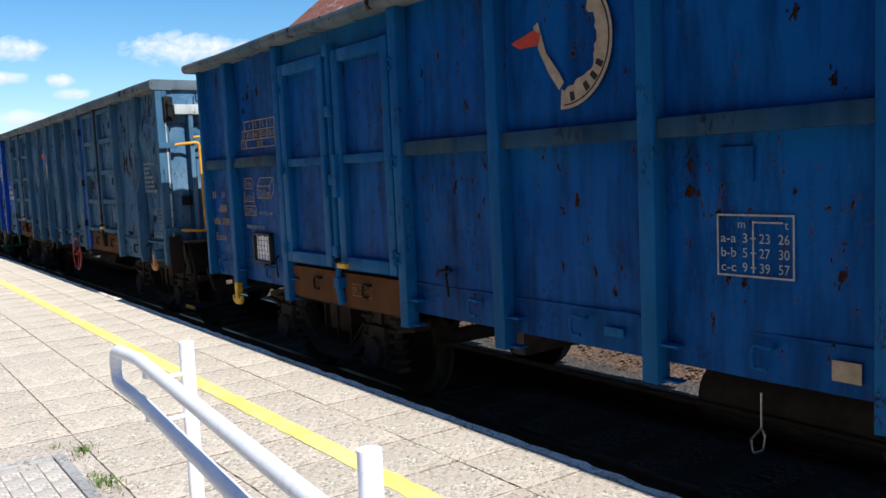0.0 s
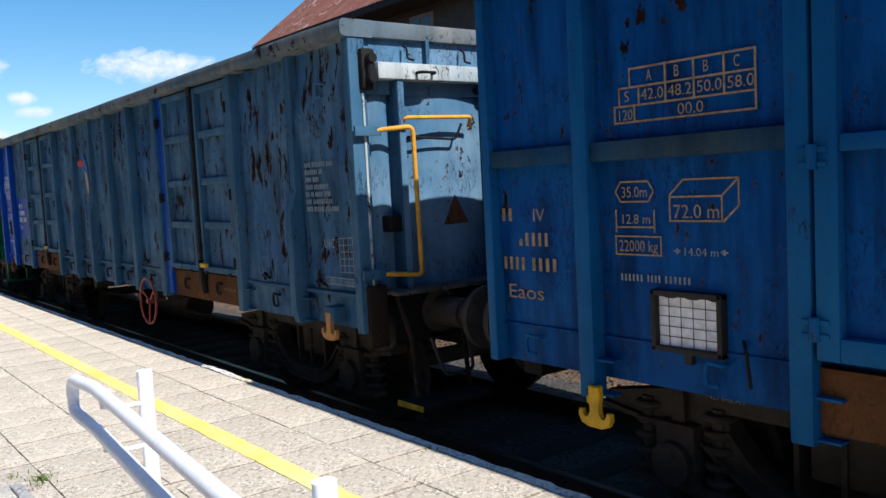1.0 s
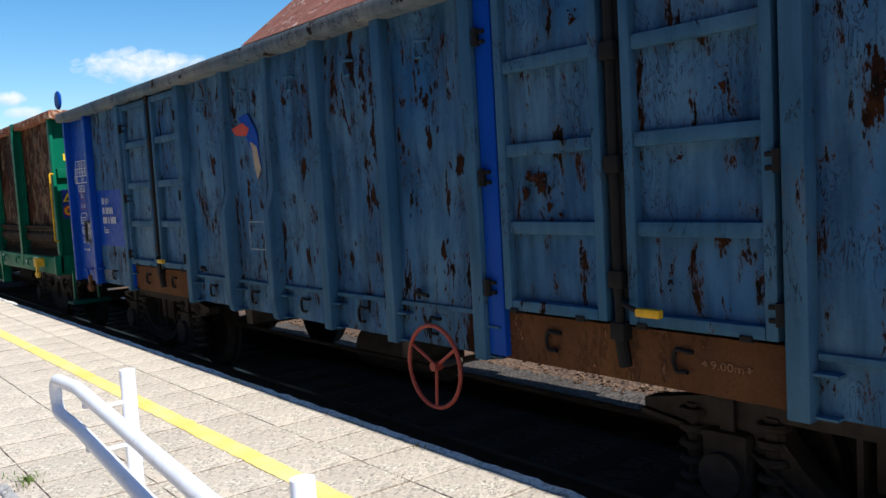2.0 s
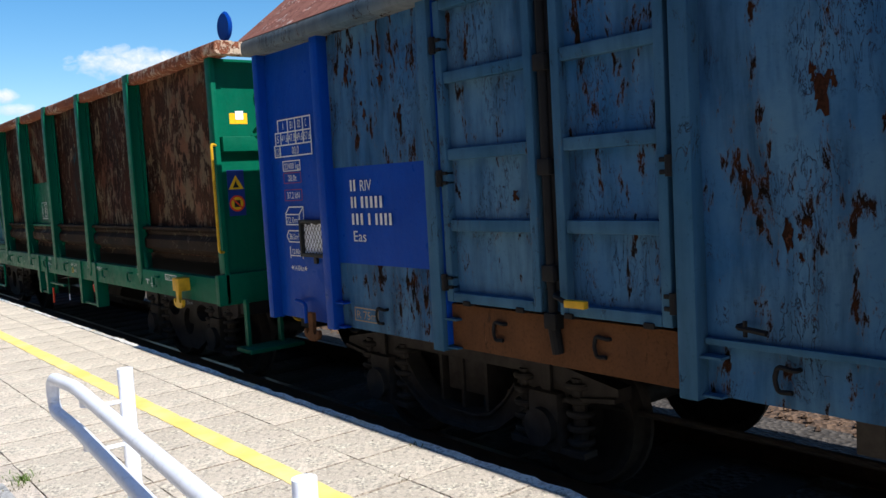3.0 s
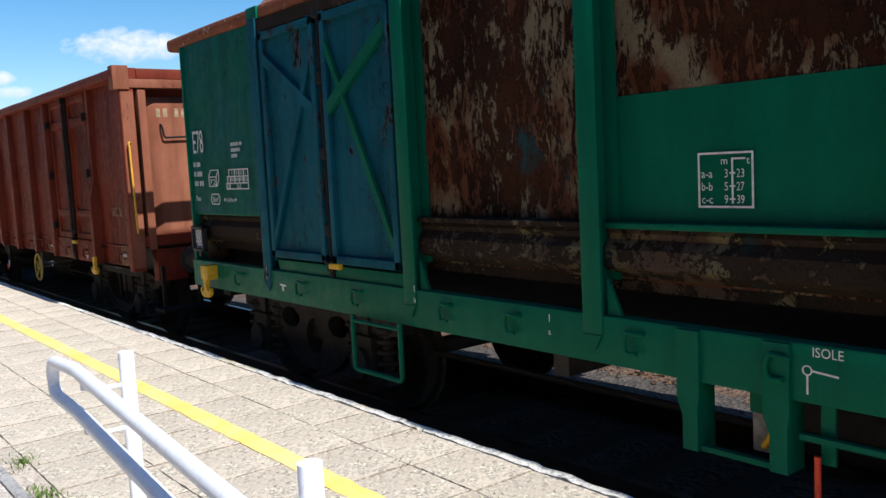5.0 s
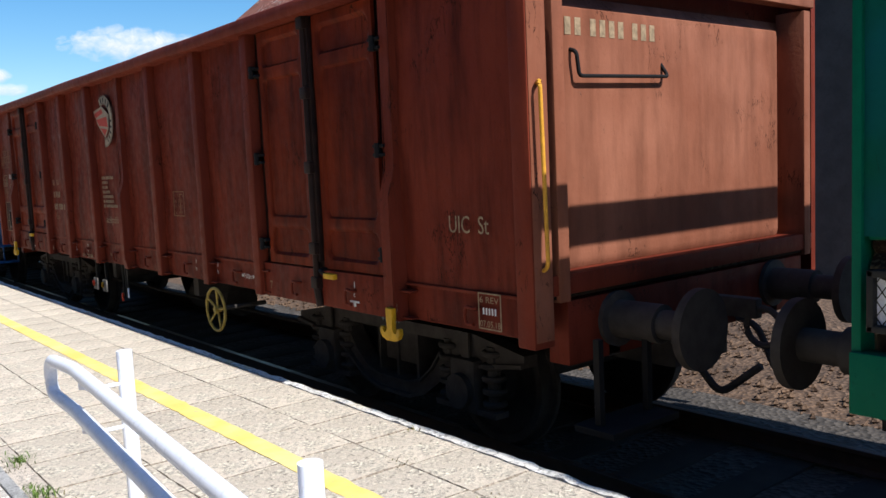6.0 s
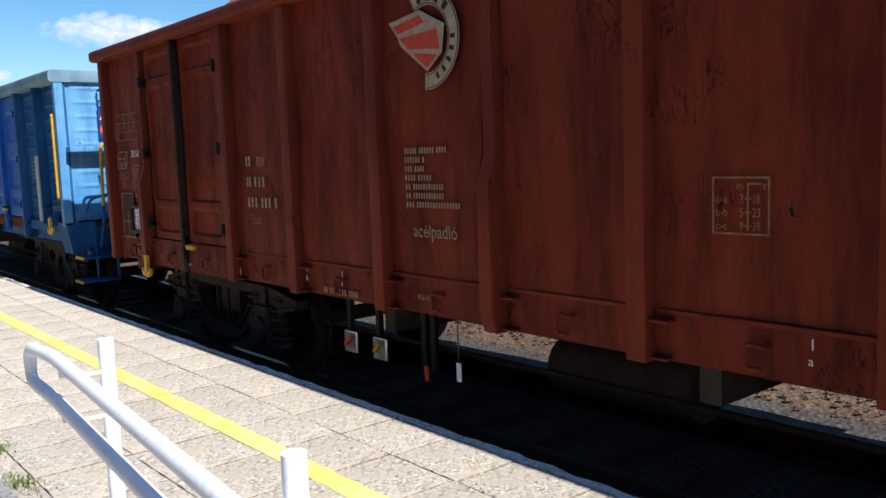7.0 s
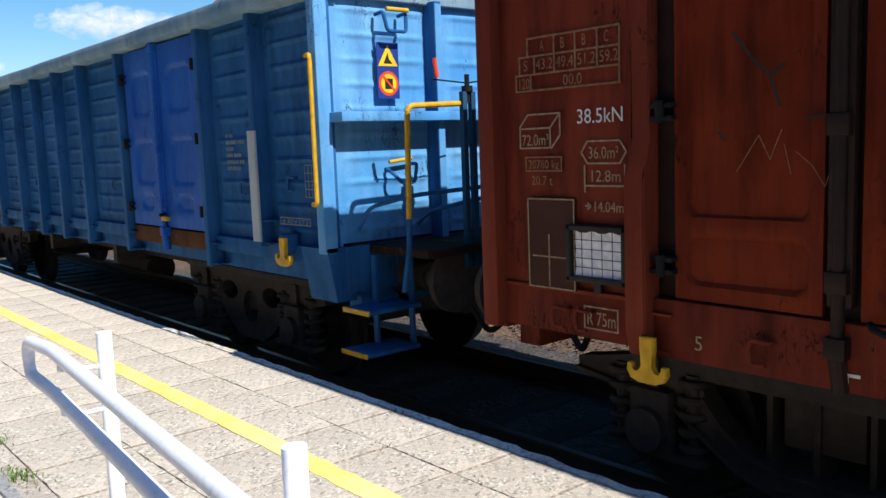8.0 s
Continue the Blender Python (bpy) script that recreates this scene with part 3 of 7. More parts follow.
def lay_slabs(base):
    """Concrete slabs, half a metre square, each a piece of its own near the railing."""
    rng = random.Random(7)
    xs = [3.0, 2.60, 2.135, 1.585, 1.078, 0.57, 0.06, -0.45]

    def one(w, d, seed):
        bm = bmesh.new()
        r = random.Random(seed)
        n = 9
        rim_w = 0.0035
        gx = [-0.5 * w] + [-0.5 * w + rim_w + (w - 2 * rim_w) * k / (n - 2) for k in range(n - 1)] + [0.5 * w]
        rim_d = 0.0065
        gy = [-0.5 * d] + [-0.5 * d + rim_d + (d - 2 * rim_d) * k / (n - 2) for k in range(n - 1)] + [0.5 * d]
        top = []
        for j in range(n + 1):
            top.append([bm.verts.new((gx[i] + (r.uniform(-0.004, 0.004) if i in (1, n - 1) else 0), gy[j] + (r.uniform(-0.004, 0.004) if j in (1, n - 1) else 0),
                                      -0.002 - (0.009 if i in (0, n) or j in (0, n) else r.uniform(0, 0.0016)))) for i in range(n + 1)])
        for j in range(n):
            for i in range(n):
                f = bm.faces.new((top[j][i], top[j][i + 1], top[j + 1][i + 1], top[j + 1][i]))
                f.material_index = 1 if i in (0, n - 1) or j in (0, n - 1) else 0
        loop = top[0] + [r_[-1] for r_ in top[1:]] + top[-1][-2::-1] + [r_[0] for r_ in top[-2:0:-1]]
        low = [bm.verts.new((v.co.x, v.co.y, -0.05)) for v in loop]
        m = len(loop)
        for i in range(m):
            bm.faces.new((loop[i], loop[(i + 1) % m], low[(i + 1) % m], low[i])).material_index = 1
        me = mesh_of(bm, "slab", SLAB, Vector((0, 0, 0)))
        me.materials.append(DIRT)
        return me

    for a, b in zip(xs, xs[1:]):
        kinds = [one(a - b - 0.003, 0.516, s) for s in range(4)]
        for k in range(44):
            y = 4.40 + 0.52 * (k - 5) + (0.0 if a > 2.7 else 0.03)
            if b < 0.9 and y < 5.7:
                continue
            ob = new("slab", kinds[rng.randrange(4)])
            ob.parent = base
            ob.location = ((a + b) / 2, y, 0.008 + rng.uniform(-0.0015, 0.0015))
            ob.rotation_euler = (rng.uniform(-0.006, 0.006), rng.uniform(-0.004, 0.004), rng.uniform(-0.006, 0.006))
    verts, faces = [], []
    for i in range(22):
        for k in range(110):
            x, y = 2.85 - 0.51 * i, -12 + 0.52 * k
            if x > -0.4 and 1.7 < y < 25.2:
                continue
            if x < 0.9 and y < 5.3 and x > -1.2 and y > 1.0:
                continue
            z = 0.002 + rng.uniform(-0.003, 0.003)
            s = len(verts)
            verts += [(x - 0.25, y - 0.255, z), (x + 0.25, y - 0.255, z), (x + 0.25, y + 0.255, z), (x - 0.25, y + 0.255, z)]
            verts += [(p[0], p[1], -0.05) for p in verts[s:s + 4]]
            faces += [tuple(s + q for q in t) for t in ((0, 1, 2, 3), (0, 4, 5, 1), (1, 5, 6, 2), (2, 6, 7, 3), (3, 7, 4, 0))]
    me = bpy.data.meshes.new("far_slabs")
    me.from_pydata(verts, [], faces)
    me.materials.append(SLAB)
    ob = tagged(new("far_slabs", me), kind="stuff")
    ob.parent = base
    # pavers
    bm = boxed(-0.0475, 0.0475, -0.0975, 0.0975, -0.04, 0.0, r=0.006)
    me = mesh_of(bm, "paver", PAVER, Vector((0, 0, 0)))
    for i in range(16):
        for k in range(12):
            ob = new("paver", me)
            ob.parent = base
            ob.location = (0.832 - 0.1 * i, 5.19 - 0.2 * k - (0.1 if i % 2 else 0.0), 0.006 + rng.uniform(-0.003, 0.003))


def build_weeds():
    rng = random.Random(3)
    spots = [(1.05, 5.33, 60, 0.06), (1.01, 4.65, 60, 0.055), (1.0, 5.2, 22, 0.03), (0.98, 4.8, 24, 0.035), (0.93, 5.5, 18, 0.035), (2.6, 3.7, 14, 0.03), (2.61, 2.95, 10, 0.025), (2.99, 4.1, 14, 0.03), (1.05, 4.5, 16, 0.03)]
    for x, y, n, h in spots:
        bm = bmesh.new()
        for _ in range(n):
            px, py = x + rng.gauss(0, 0.035), y + rng.gauss(0, 0.045)
            a, l = rng.uniform(0, math.tau), h * rng.uniform(0.4, 1.1)
            d = Vector((math.cos(a), math.sin(a), 0))
            w = Vector((-d.y, d.x, 0)) * 0.003
            p = Vector((px, py, 0.0))
            q = p + d * l * 0.35 + Vector((0, 0, l * 0.6))
            e = p + d * l * 0.9 + Vector((0, 0, l * 0.75))
            vs = [bm.verts.new(v) for v in (p - w, p + w, q + w, q - w, e)]
            bm.faces.new(vs[:4]), bm.faces.new((vs[3], vs[2], vs[4]))
        ob = new("weed", mesh_of(bm, "weed", GRASS if h > 0.034 else DRY, Vector((0, 0, 0))))
        tagged(ob, "small tuft of grass in a slab joint", "weed", "weeds in the platform joints", "stuff")


def build_railing():
    rail = root("railing", (0.996, 3.132, 0.0), "white painted tubular handrail on round posts", "railing")
    d = Vector((-0.127, -1.55, 0))
    way = d.normalized()
    side = Vector((-0.146, 0, 0))
    p0 = Vector((0.996, 3.132, 0))
    for k in range(3):
        p = p0 + d * k
        part("post", bar(p, p + Vector((0, 0, 0.986)), 0.028, 20), WHITE_RAIL, rail)
        part("base_plate", boxed(p.x - 0.06, p.x + 0.06, p.y - 0.06, p.y + 0.06, 0.008, 0.018, r=0.004), WHITE_RAIL, rail)
        for z in (0.924, 0.764):
            bm = bmesh.new()
            q = p + side * 0.98
            tube(bm, [p + Vector((0, 0, z - 0.057)), Vector((q.x, q.y, z - 0.057)), Vector((q.x, q.y, z - 0.008))], 0.0075, 8, 0.016)
            tube(bm, [Vector((q.x, q.y, z - 0.05)), Vector((q.x, q.y, z - 0.02))], 0.025, 14)
            part("bracket", bm, WHITE_RAIL, rail)
    far = p0 + side + d * 2.6
    end = p0 + side - way * 0.45 + Vector((-0.038, 0, 0))
    knee = p0 + side - way * 0.13
    off, lean = Vector((-0.012, 0, 0)), Vector((-0.010, 0, 0))
    up, low = Vector((0, 0, 0.924)), Vector((0, 0, 0.764))
    part("handrail", tube(bmesh.new(), [far + up + lean, knee + up + lean, end + up - Vector((0, 0, 0.012)), end + low + Vector((0, 0, 0.012)), knee + low + off, far + low + off], 0.0245, 18, 0.062), WHITE_RAIL, rail)


def build_house():
    house = root("house", (18, 16, BED_Z), "tall old house with rusty red corrugated roof and dark plaster walls", "house")
    y0, y1, wall_x, eave_x, eave_z = 4.0, 26.85, 13.9, 13.0, 6.58
    slope = 0.81
    part("wall", boxed(wall_x, 22.1, y0 + 1.0, 25.6, BED_Z, 6.5), PLASTER, house)
    ridge_x = 18.0
    ridge_z = eave_z + (ridge_x - eave_x) * slope
    for s in (1, -1):
        bm = bmesh.new()
        n = int((y1 - y0) / 0.02)
        rows = []
        for i in range(n + 1):
            y = y0 + (y1 - y0) * i / n
            o = 0.014 * math.sin(math.tau * y / 0.125)
            rows.append([bm.verts.new(v) for v in ((ridge_x - s * (ridge_x - eave_x + 0.06), y, eave_z - 0.05 + o), (ridge_x, y, ridge_z + o))])
        for p, q in zip(rows, rows[1:]):
            bm.faces.new((p[0], p[1], q[1], q[0]))
        part("roof", bm, ROOF, house, sharp=1.2)
    bm = bmesh.new()
    for s in (1, -1):
        a = ridge_x - s * (ridge_x - eave_x)
        vs = [(a, eave_z - 0.16), (a, eave_z - 0.06), (ridge_x, ridge_z - 0.06), (ridge_x, ridge_z - 0.2)]
        prism_y(bm, vs, y0 + 0.05, y1 - 0.06)
    part("roof_deck", bm, TIMBER, house)
    part("fascia", boxed(eave_x - 0.03, eave_x + 0.02, y0, y1 - 0.02, eave_z - 0.22, eave_z - 0.06), TIMBER, house)
    part("soffit", boxed(eave_x, wall_x, y0 + 0.1, y1 - 0.1, eave_z - 0.24, eave_z - 0.2), TIMBER, house)
    bm = bmesh.new()
    prism_y(bm, [(eave_x + 0.9, 6.4), (22.1, 6.4), (ridge_x, ridge_z - 0.25)], 25.4, 25.6)
    part("gable", bm, PLASTER, house)
    for yy in (10.4, 14.4, 18.45, 24.6):
        w = part("window", boxed(wall_x - 0.05, wall_x + 0.02, yy - 0.52, yy + 0.52, 4.7, 6.15, r=0.01), PINK_FRAME, house, "pale wooden window frame")
        for k in (-1, 1):
            part("pane", boxed(wall_x - 0.06, wall_x - 0.045, yy + k * 0.24 - 0.19, yy + k * 0.24 + 0.19, 4.8, 6.05), GLASS, w)
    bm = boxed(17.5, 18.5, 9, 9.7, ridge_z - 0.6, ridge_z + 1.3, r=0.02)
    part("chimney", bm, PLASTER, house)


def build_sky_blocker():
    # Added out of view to cut the sky light on the wagon sides.
    bm = boxed(-7.4, -6.9, -30, 45, -0.05, 8.5)
    tagged(structure("wall_west", bm, PLASTER), "unseen plain dark wall added to hold sky light off the train", "wall")


def cloud_material(seed, wide, tall):
    n = Nodes("cloud")
    t = n.t
    t.nodes.remove(n.bsdf)
    sep = t.nodes.new("ShaderNodeSeparateXYZ")
    t.links.new(n.co, sep.inputs[0])
    nx = n.math("DIVIDE", sep.outputs[0], wide)
    nz = n.math("DIVIDE", sep.outputs[2], tall)
    rr = n.math("ADD", n.math("MULTIPLY", nx, nx), n.math("MULTIPLY", nz, nz))
    body = n.math("SUBTRACT", 1.0, rr)
    puff = n.noise(0.018, 8, 0.6, (1, 1, 1.6), 0.4, (seed * 37, 0, seed * 11))
    dens = n.ramp(n.math("ADD", n.math("MULTIPLY", body, 0.55), puff), 0.68, 1.14)
    tone = n.mix(n.ramp(nz, -0.8, 0.5), (0.66, 0.78, 0.92), (0.93, 0.96, 1.0))
    em = t.nodes.new("ShaderNodeEmission")
    n.put(em.inputs[0], tone)
    em.inputs[1].default_value = 0.78
    tr = t.nodes.new("ShaderNodeBsdfTransparent")
    mx = t.nodes.new("ShaderNodeMixShader")
    t.links.new(dens, mx.inputs[0])
    t.links.new(tr.outputs[0], mx.inputs[1])
    t.links.new(em.outputs[0], mx.inputs[2])
    t.links.new(mx.outputs[0], t.nodes["Material Output"].inputs[0])
    return n.mat


def build_clouds():
    """Fair-weather clouds three kilometres off: azimuth, elevation, half width and height in degrees."""
    far = 3000.0
    for k, (az, el, w, h) in enumerate([(19.6, 8.3, 4.9, 1.35), (9.6, 8.2, 2.3, 0.95), (11.9, 6.4, 1.1, 0.6), (9.7, 4.2, 1.9, 0.75), (12.6, 5.6, 1.3, 0.5), (8.6, 6.5, 2.2, 0.55), (3.0, 7.0, 3.0, 1.0), (-6, 9.0, 4.0, 1.4)]):
        wide, tall = far * math.tan(radians(w)), far * math.tan(radians(h))
        bm = bmesh.new()
        vs = [bm.verts.new(v) for v in ((-wide, 0, -tall), (wide, 0, -tall), (wide, 0, tall), (-wide, 0, tall))]
        bm.faces.new(vs)
        me = bpy.data.meshes.new("cloud")
        bm.to_mesh(me)
        bm.free()
        me.materials.append(cloud_material(k, wide, tall))
        ob = tagged(new("backdrop_cloud", me), "small white fair-weather cloud in the far sky", "cloud", "clouds", "structure")
        a, e = radians(az), radians(el)
        ob.location = (far * math.sin(a) * math.cos(e), far * math.cos(a) * math.cos(e), far * math.sin(e))
        ob.rotation_euler = (0, 0, -a)
        ob.visible_shadow = False


build_ground()
build_track()
platform = build_platform()
build_railing()
build_house()
build_sky_blocker()
build_weeds()
build_clouds()

# ---------------------------------------------------------------- running gear
WHEEL_R = 0.46
AXLE_Z = RAIL_Z + WHEEL_R
WHEELSETS = []
STOCK = {}


def lathe(bm, prof, x_mid, y, z, seg=32, sign=1):
    """A disc round the x axis; prof of (x, r)."""
    rows = []
    for x, r in prof:
        rows.append([bm.verts.new((x_mid + sign * x, y + r * math.cos(math.tau * k / seg), z + r * math.sin(math.tau * k / seg))) for k in range(seg)])
    for a, b in zip(rows, rows[1:]):
        for k in range(seg):
            bm.faces.new((a[k], a[(k + 1) % seg], b[(k + 1) % seg], b[k]))
    bm.faces.new(rows[0]), bm.faces.new(rows[-1])
    return bm


def wheel_mesh():
    if "wheel" not in STOCK:
        bm = bmesh.new()
        for s in (-1, 1):
            lathe(bm, [(0.06, 0.10), (0.06, 0.40), (0.0, 0.42), (-0.02, 0.49), (0.015, 0.49), (0.03, 0.46), (0.13, 0.452), (0.13, 0.40), (0.09, 0.38), (0.07, 0.16), (0.16, 0.13), (0.16, 0.08)], s * 0.68, 0, 0, 32, s)
        tube(bm, [(-1.02, 0, 0), (1.02, 0, 0)], 0.075, 14)
        STOCK["wheel"] = mesh_of(bm, "wheelset", GEAR, Vector((0, 0, 0)))
    return STOCK["wheel"]


def spring(bm, x, y, z0, z1, r=0.085):
    n = 5
    for k in range(n):
        z = z0 + (z1 - z0) * (k + 0.5) / n
        ring(bm, (x, y, z), r - 0.018, 0.022, "z", 14)
    tube(bm, [(x, y, z0), (x, y, z1)], r * 0.55, 10)
    return bm


def bogie(wagon, y, kind):
    """Two-axle bogie; kind "swan" has a curved lower beam, "plate" a cast plate with three holes."""
    org = Vector((XC, y, RAIL_Z))
    if kind not in STOCK:
        STOCK[kind] = []
        z = RAIL_Z
        for s in (-1, 1):
            x = XC + s * 1.0
            xa, xb = x - 0.06, x + 0.06
            if kind == "swan":
                out = [(-1.45, 0.76), (-1.45, 0.68), (-1.15, 0.64), (-0.78, 0.58), (-0.58, 0.44), (-0.40, 0.32), (-0.20, 0.26), (0.20, 0.26), (0.40, 0.32), (0.58, 0.44), (0.78, 0.58), (1.15, 0.64), (1.45, 0.68), (1.45, 0.76), (0.95, 0.85), (-0.95, 0.85)]
                gap = [(-0.62, 0.76), (-0.60, 0.68), (-0.48, 0.54), (-0.34, 0.43), (-0.18, 0.39), (0.18, 0.39), (0.34, 0.43), (0.48, 0.54), (0.60, 0.68), (0.62, 0.76)]
                STOCK[kind].append(("side_frame", plate([(y + a, z + b) for a, b in out], [[(y + a, z + b) for a, b in gap]], xa, xb), GEAR))
                lip = out[1:13]
                STOCK[kind].append(("lower_flange", prism(bmesh.new(), [(y + a, z + b) for a, b in lip] + [(y + a, z + b + 0.028) for a, b in lip[::-1]], xa - 0.035, xa), GEAR))
                lip = gap[1:9]
                STOCK[kind].append(("inner_flange", prism(bmesh.new(), [(y + a, z + b) for a, b in lip] + [(y + a, z + b - 0.022) for a, b in lip[::-1]], xa - 0.03, xa), GEAR))
                for k in (-0.24, 0.02, 0.26):
                    STOCK[kind].append(("web_plate", boxed(xa + 0.04, xb + 0.1, y + k - 0.015, y + k + 0.015, z + 0.36, z + 0.80), GEAR))
            else:
                out = [(-1.35, 0.88), (1.35, 0.88), (1.35, 0.72), (1.05, 0.66), (0.72, 0.60), (0.42, 0.34), (0.22, 0.24), (-0.22, 0.24), (-0.42, 0.34), (-0.72, 0.60), (-1.05, 0.66), (-1.35, 0.72)]
                holes = [oval(y - 0.42, z + 0.68, 0.17, 0.095), oval(y, z + 0.55, 0.14, 0.16), oval(y + 0.42, z + 0.68, 0.17, 0.095)]
                STOCK[kind].append(("side_frame", plate([(y + a, z + b) for a, b in out], holes, xa, xb), GEAR))
                bm = boxed(xa - 0.02, xb + 0.02, y - 1.37, y + 1.37, z + 0.86, z + 0.92, r=0.01)
                STOCK[kind].append(("top_beam", bm, GEAR))
            for k in (-0.9, 0.9):
                f = s * 0.1
                bm = boxed(min(x, x + 1.4 * f), max(x, x + 1.4 * f), y + k - 0.13, y + k + 0.13, z + 0.30, z + 0.68, r=0.03)
                tube(bm, [(x + f, y + k, z + 0.46), (x + 1.9 * f, y + k, z + 0.46)], 0.12, 20)
                box(bm, min(x, x + 1.2 * f), max(x, x + 1.2 * f), y + k - 0.32, y + k + 0.32, z + 0.30, z + 0.34)
                STOCK[kind].append(("axle_box", bm, GEAR))
                for q in (-0.23, 0.23):
                    STOCK[kind].append(("spring", spring(bmesh.new(), x + 0.4 * f, y + k + q, z + 0.34, z + 0.78), GEAR))
                bm = boxed(min(x + 0.8 * f, x + f), max(x + 0.8 * f, x + f), y + k - 0.04, y + k + 0.04, z + 0.62, z + 0.86)
                STOCK[kind].append(("hanger", bm, GEAR))
        bm = boxed(XC - 1.0, XC + 1.0, y - 0.2, y + 0.2, z + 0.50, z + 0.82, r=0.02)
        STOCK[kind].append(("bolster", bm, GEAR))
        STOCK[kind] = [(n, mesh_of(b, n, m, org)) for n, b, m in STOCK[kind]]
    ob = new("bogie")
    ob.parent = wagon
    ob.location = org - ORIGIN[wagon]
    ORIGIN[ob] = org
    for n, me in STOCK[kind]:
        p = new(n, me)
        p.parent = ob
    for k in (-0.9, 0.9):
        ws = new("wheelset", wheel_mesh())
        ws.parent = wagon
        ws.location = Vector((XC, y + k, AXLE_Z)) - ORIGIN[wagon]
        WHEELSETS.append(ws)


def underframe(w, y0, y1, mat, drum=True):
    part("centre_sill", boxed(XC - 0.3, XC + 0.3, y0, y1, 0.22, 0.52, r=0.01), GEAR, w)
    for s in (0.9, -0.9):
        part("longitudinal", boxed(XC + s - 0.05, XC + s + 0.05, y0, y1, 0.42, 0.72), GEAR, w)
    for e, d in ((y0, -1), (y1, 1)):
        a, b = sorted((e, e - d * 0.16))
        part("headstock", boxed(XC - 1.3, XC + 1.3, a, b, 0.42, 0.80, r=0.01), mat, w)
        for s in (-0.875, 0.875):
            bm = bmesh.new()
            tube(bm, [(XC + s, e, 0.64), (XC + s, e + d * 0.34, 0.64)], 0.115, 20)
            tube(bm, [(XC + s, e + d * 0.34, 0.64), (XC + s, e + d * 0.56, 0.64)], 0.085, 18)
            tube(bm, [(XC + s, e, 0.64), (XC + s, e + d * 0.03, 0.64)], 0.17, 20)
            b2 = part("buffer", bm, GEAR, w)
            part("buffer_head", tube(bmesh.new(), [(XC + s, e + d * 0.56, 0.64), (XC + s, e + d * 0.61, 0.64)], 0.23, 28), GEAR, b2)
        bm = bmesh.new()
        box(bm, XC - 0.04, XC + 0.04, min(e, e + d * 0.42), max(e, e + d * 0.42), 0.55, 0.68, r=0.015)
        ring(bm, (XC, e + d * 0.45, 0.5), 0.12, 0.022, "x", 16)
        part("coupling", bm, GEAR, w)
        for s in (-0.42, 0.42):
            bm = tube(bmesh.new(), [(XC + s, e, 0.45), (XC + s, e + d * 0.15, 0.42), (XC + s * 0.8, e + d * 0.35, 0.12), (XC + s * 0.6, e + d * 0.58, 0.32)], 0.024, 8, 0.08)
            part("brake_hose", bm, GEAR, w)
    yc = (y0 + y1) / 2
    for k in (-0.55, 0.75):
        part("cross_beam", boxed(3.55, 6.15, yc + k * 2 - 0.06, yc + k * 2 + 0.06, 0.35, 0.7), GEAR, w)
    if drum:
        part("air_tank", tube(bmesh.new(), [(4.3, yc - 0.6, 0.15), (4.3, yc + 0.5, 0.15)], 0.19, 22), GEAR, w)
    bm = bmesh.new()
    tube(bm, [(4.1, yc - 3.6, 0.12), (4.1, yc + 3.6, 0.12)], 0.022, 8)
    tube(bm, [(5.3, yc - 3.6, 0.05), (5.3, yc + 3.6, 0.05)], 0.022, 8)
    part("brake_rod", bm, GEAR, w)


# ---------------------------------------------------------------- wagon bodies
STAKE_X, PANEL_X = 3.25, 3.335


def stake(w, y, mat, z0=0.46, z1=2.73, width=0.11, face=STAKE_X, back=None, flare=0.0, knee=None):
    back = back or PANEL_X + 0.01
    h = width / 2
    bm = bmesh.new()
    if knee:
        poly = [(face - 0.0, z0), (back, z0), (back, z1), (face + 0.03, z1), (face + 0.03, knee + 0.1), (face - 0.03, knee - 0.08), (face - 0.03, z0 + 0.12)]
        prism_y(bm, poly, y - h, y + h)
        bmesh.ops.bevel(bm, geom=bm.edges[:], offset=0.008, segments=2, affect="EDGES")
    else:
        box(bm, face, back, y - h, y + h, z0, z1, r=0.012)
    box(bm, face + 0.02, back, y - h - 0.11, y - h, z0 + 0.20, z0 + 0.212)
    box(bm, face + 0.03, back, y - h - 0.10, y - h, z0 + 0.02, z0 + 0.03)
    return part("stake", bm, mat, w)


def rim(w, y0, y1, z0, z1, mat, x0=3.22, x1=3.46, over=0.0):
    r = 0.035
    poly = [(x0, z0 + r), (x0, z1 - r), (x0 + r * 0.3, z1 - r * 0.3), (x0 + r, z1), (x1, z1), (x1, z0), (x0 + r, z0), (x0 + r * 0.3, z0 + r * 0.3)]
    bm = bmesh.new()
    n = 40
    prev = None
    for k in range(n + 1):
        y = y0 - over + (y1 - y0 + 2 * over) * k / n
        dx = 0.010 * noise.noise(Vector((y * 0.9, z1, 3)))
        dz = 0.008 * noise.noise(Vector((y * 0.8, z0, 7)))
        row = [bm.verts.new((x + dx, y, z + dz)) for x, z in poly]
        if prev:
            for i in range(len(poly)):
                bm.faces.new((prev[i], prev[(i + 1) % len(poly)], row[(i + 1) % len(poly)], row[i]))
        else:
            bm.faces.new(row)
        prev = row
    bm.faces.new(prev)
    part("top_rail", bm, mat, w)
    part("top_rail", boxed(2 * XC - x1, 2 * XC - x0, y0, y1, z0, z1, r=0.02), mat, w)
    for e, a in ((y0, -over), (y1, over)):
        lo, hi = sorted((e + a, e + a + (0.14 if a < 0 or e == y0 else -0.14)))
        part("end_top_rail", boxed(x1, 2 * XC - x1, lo, hi, z0, z1, r=0.02), mat, w)


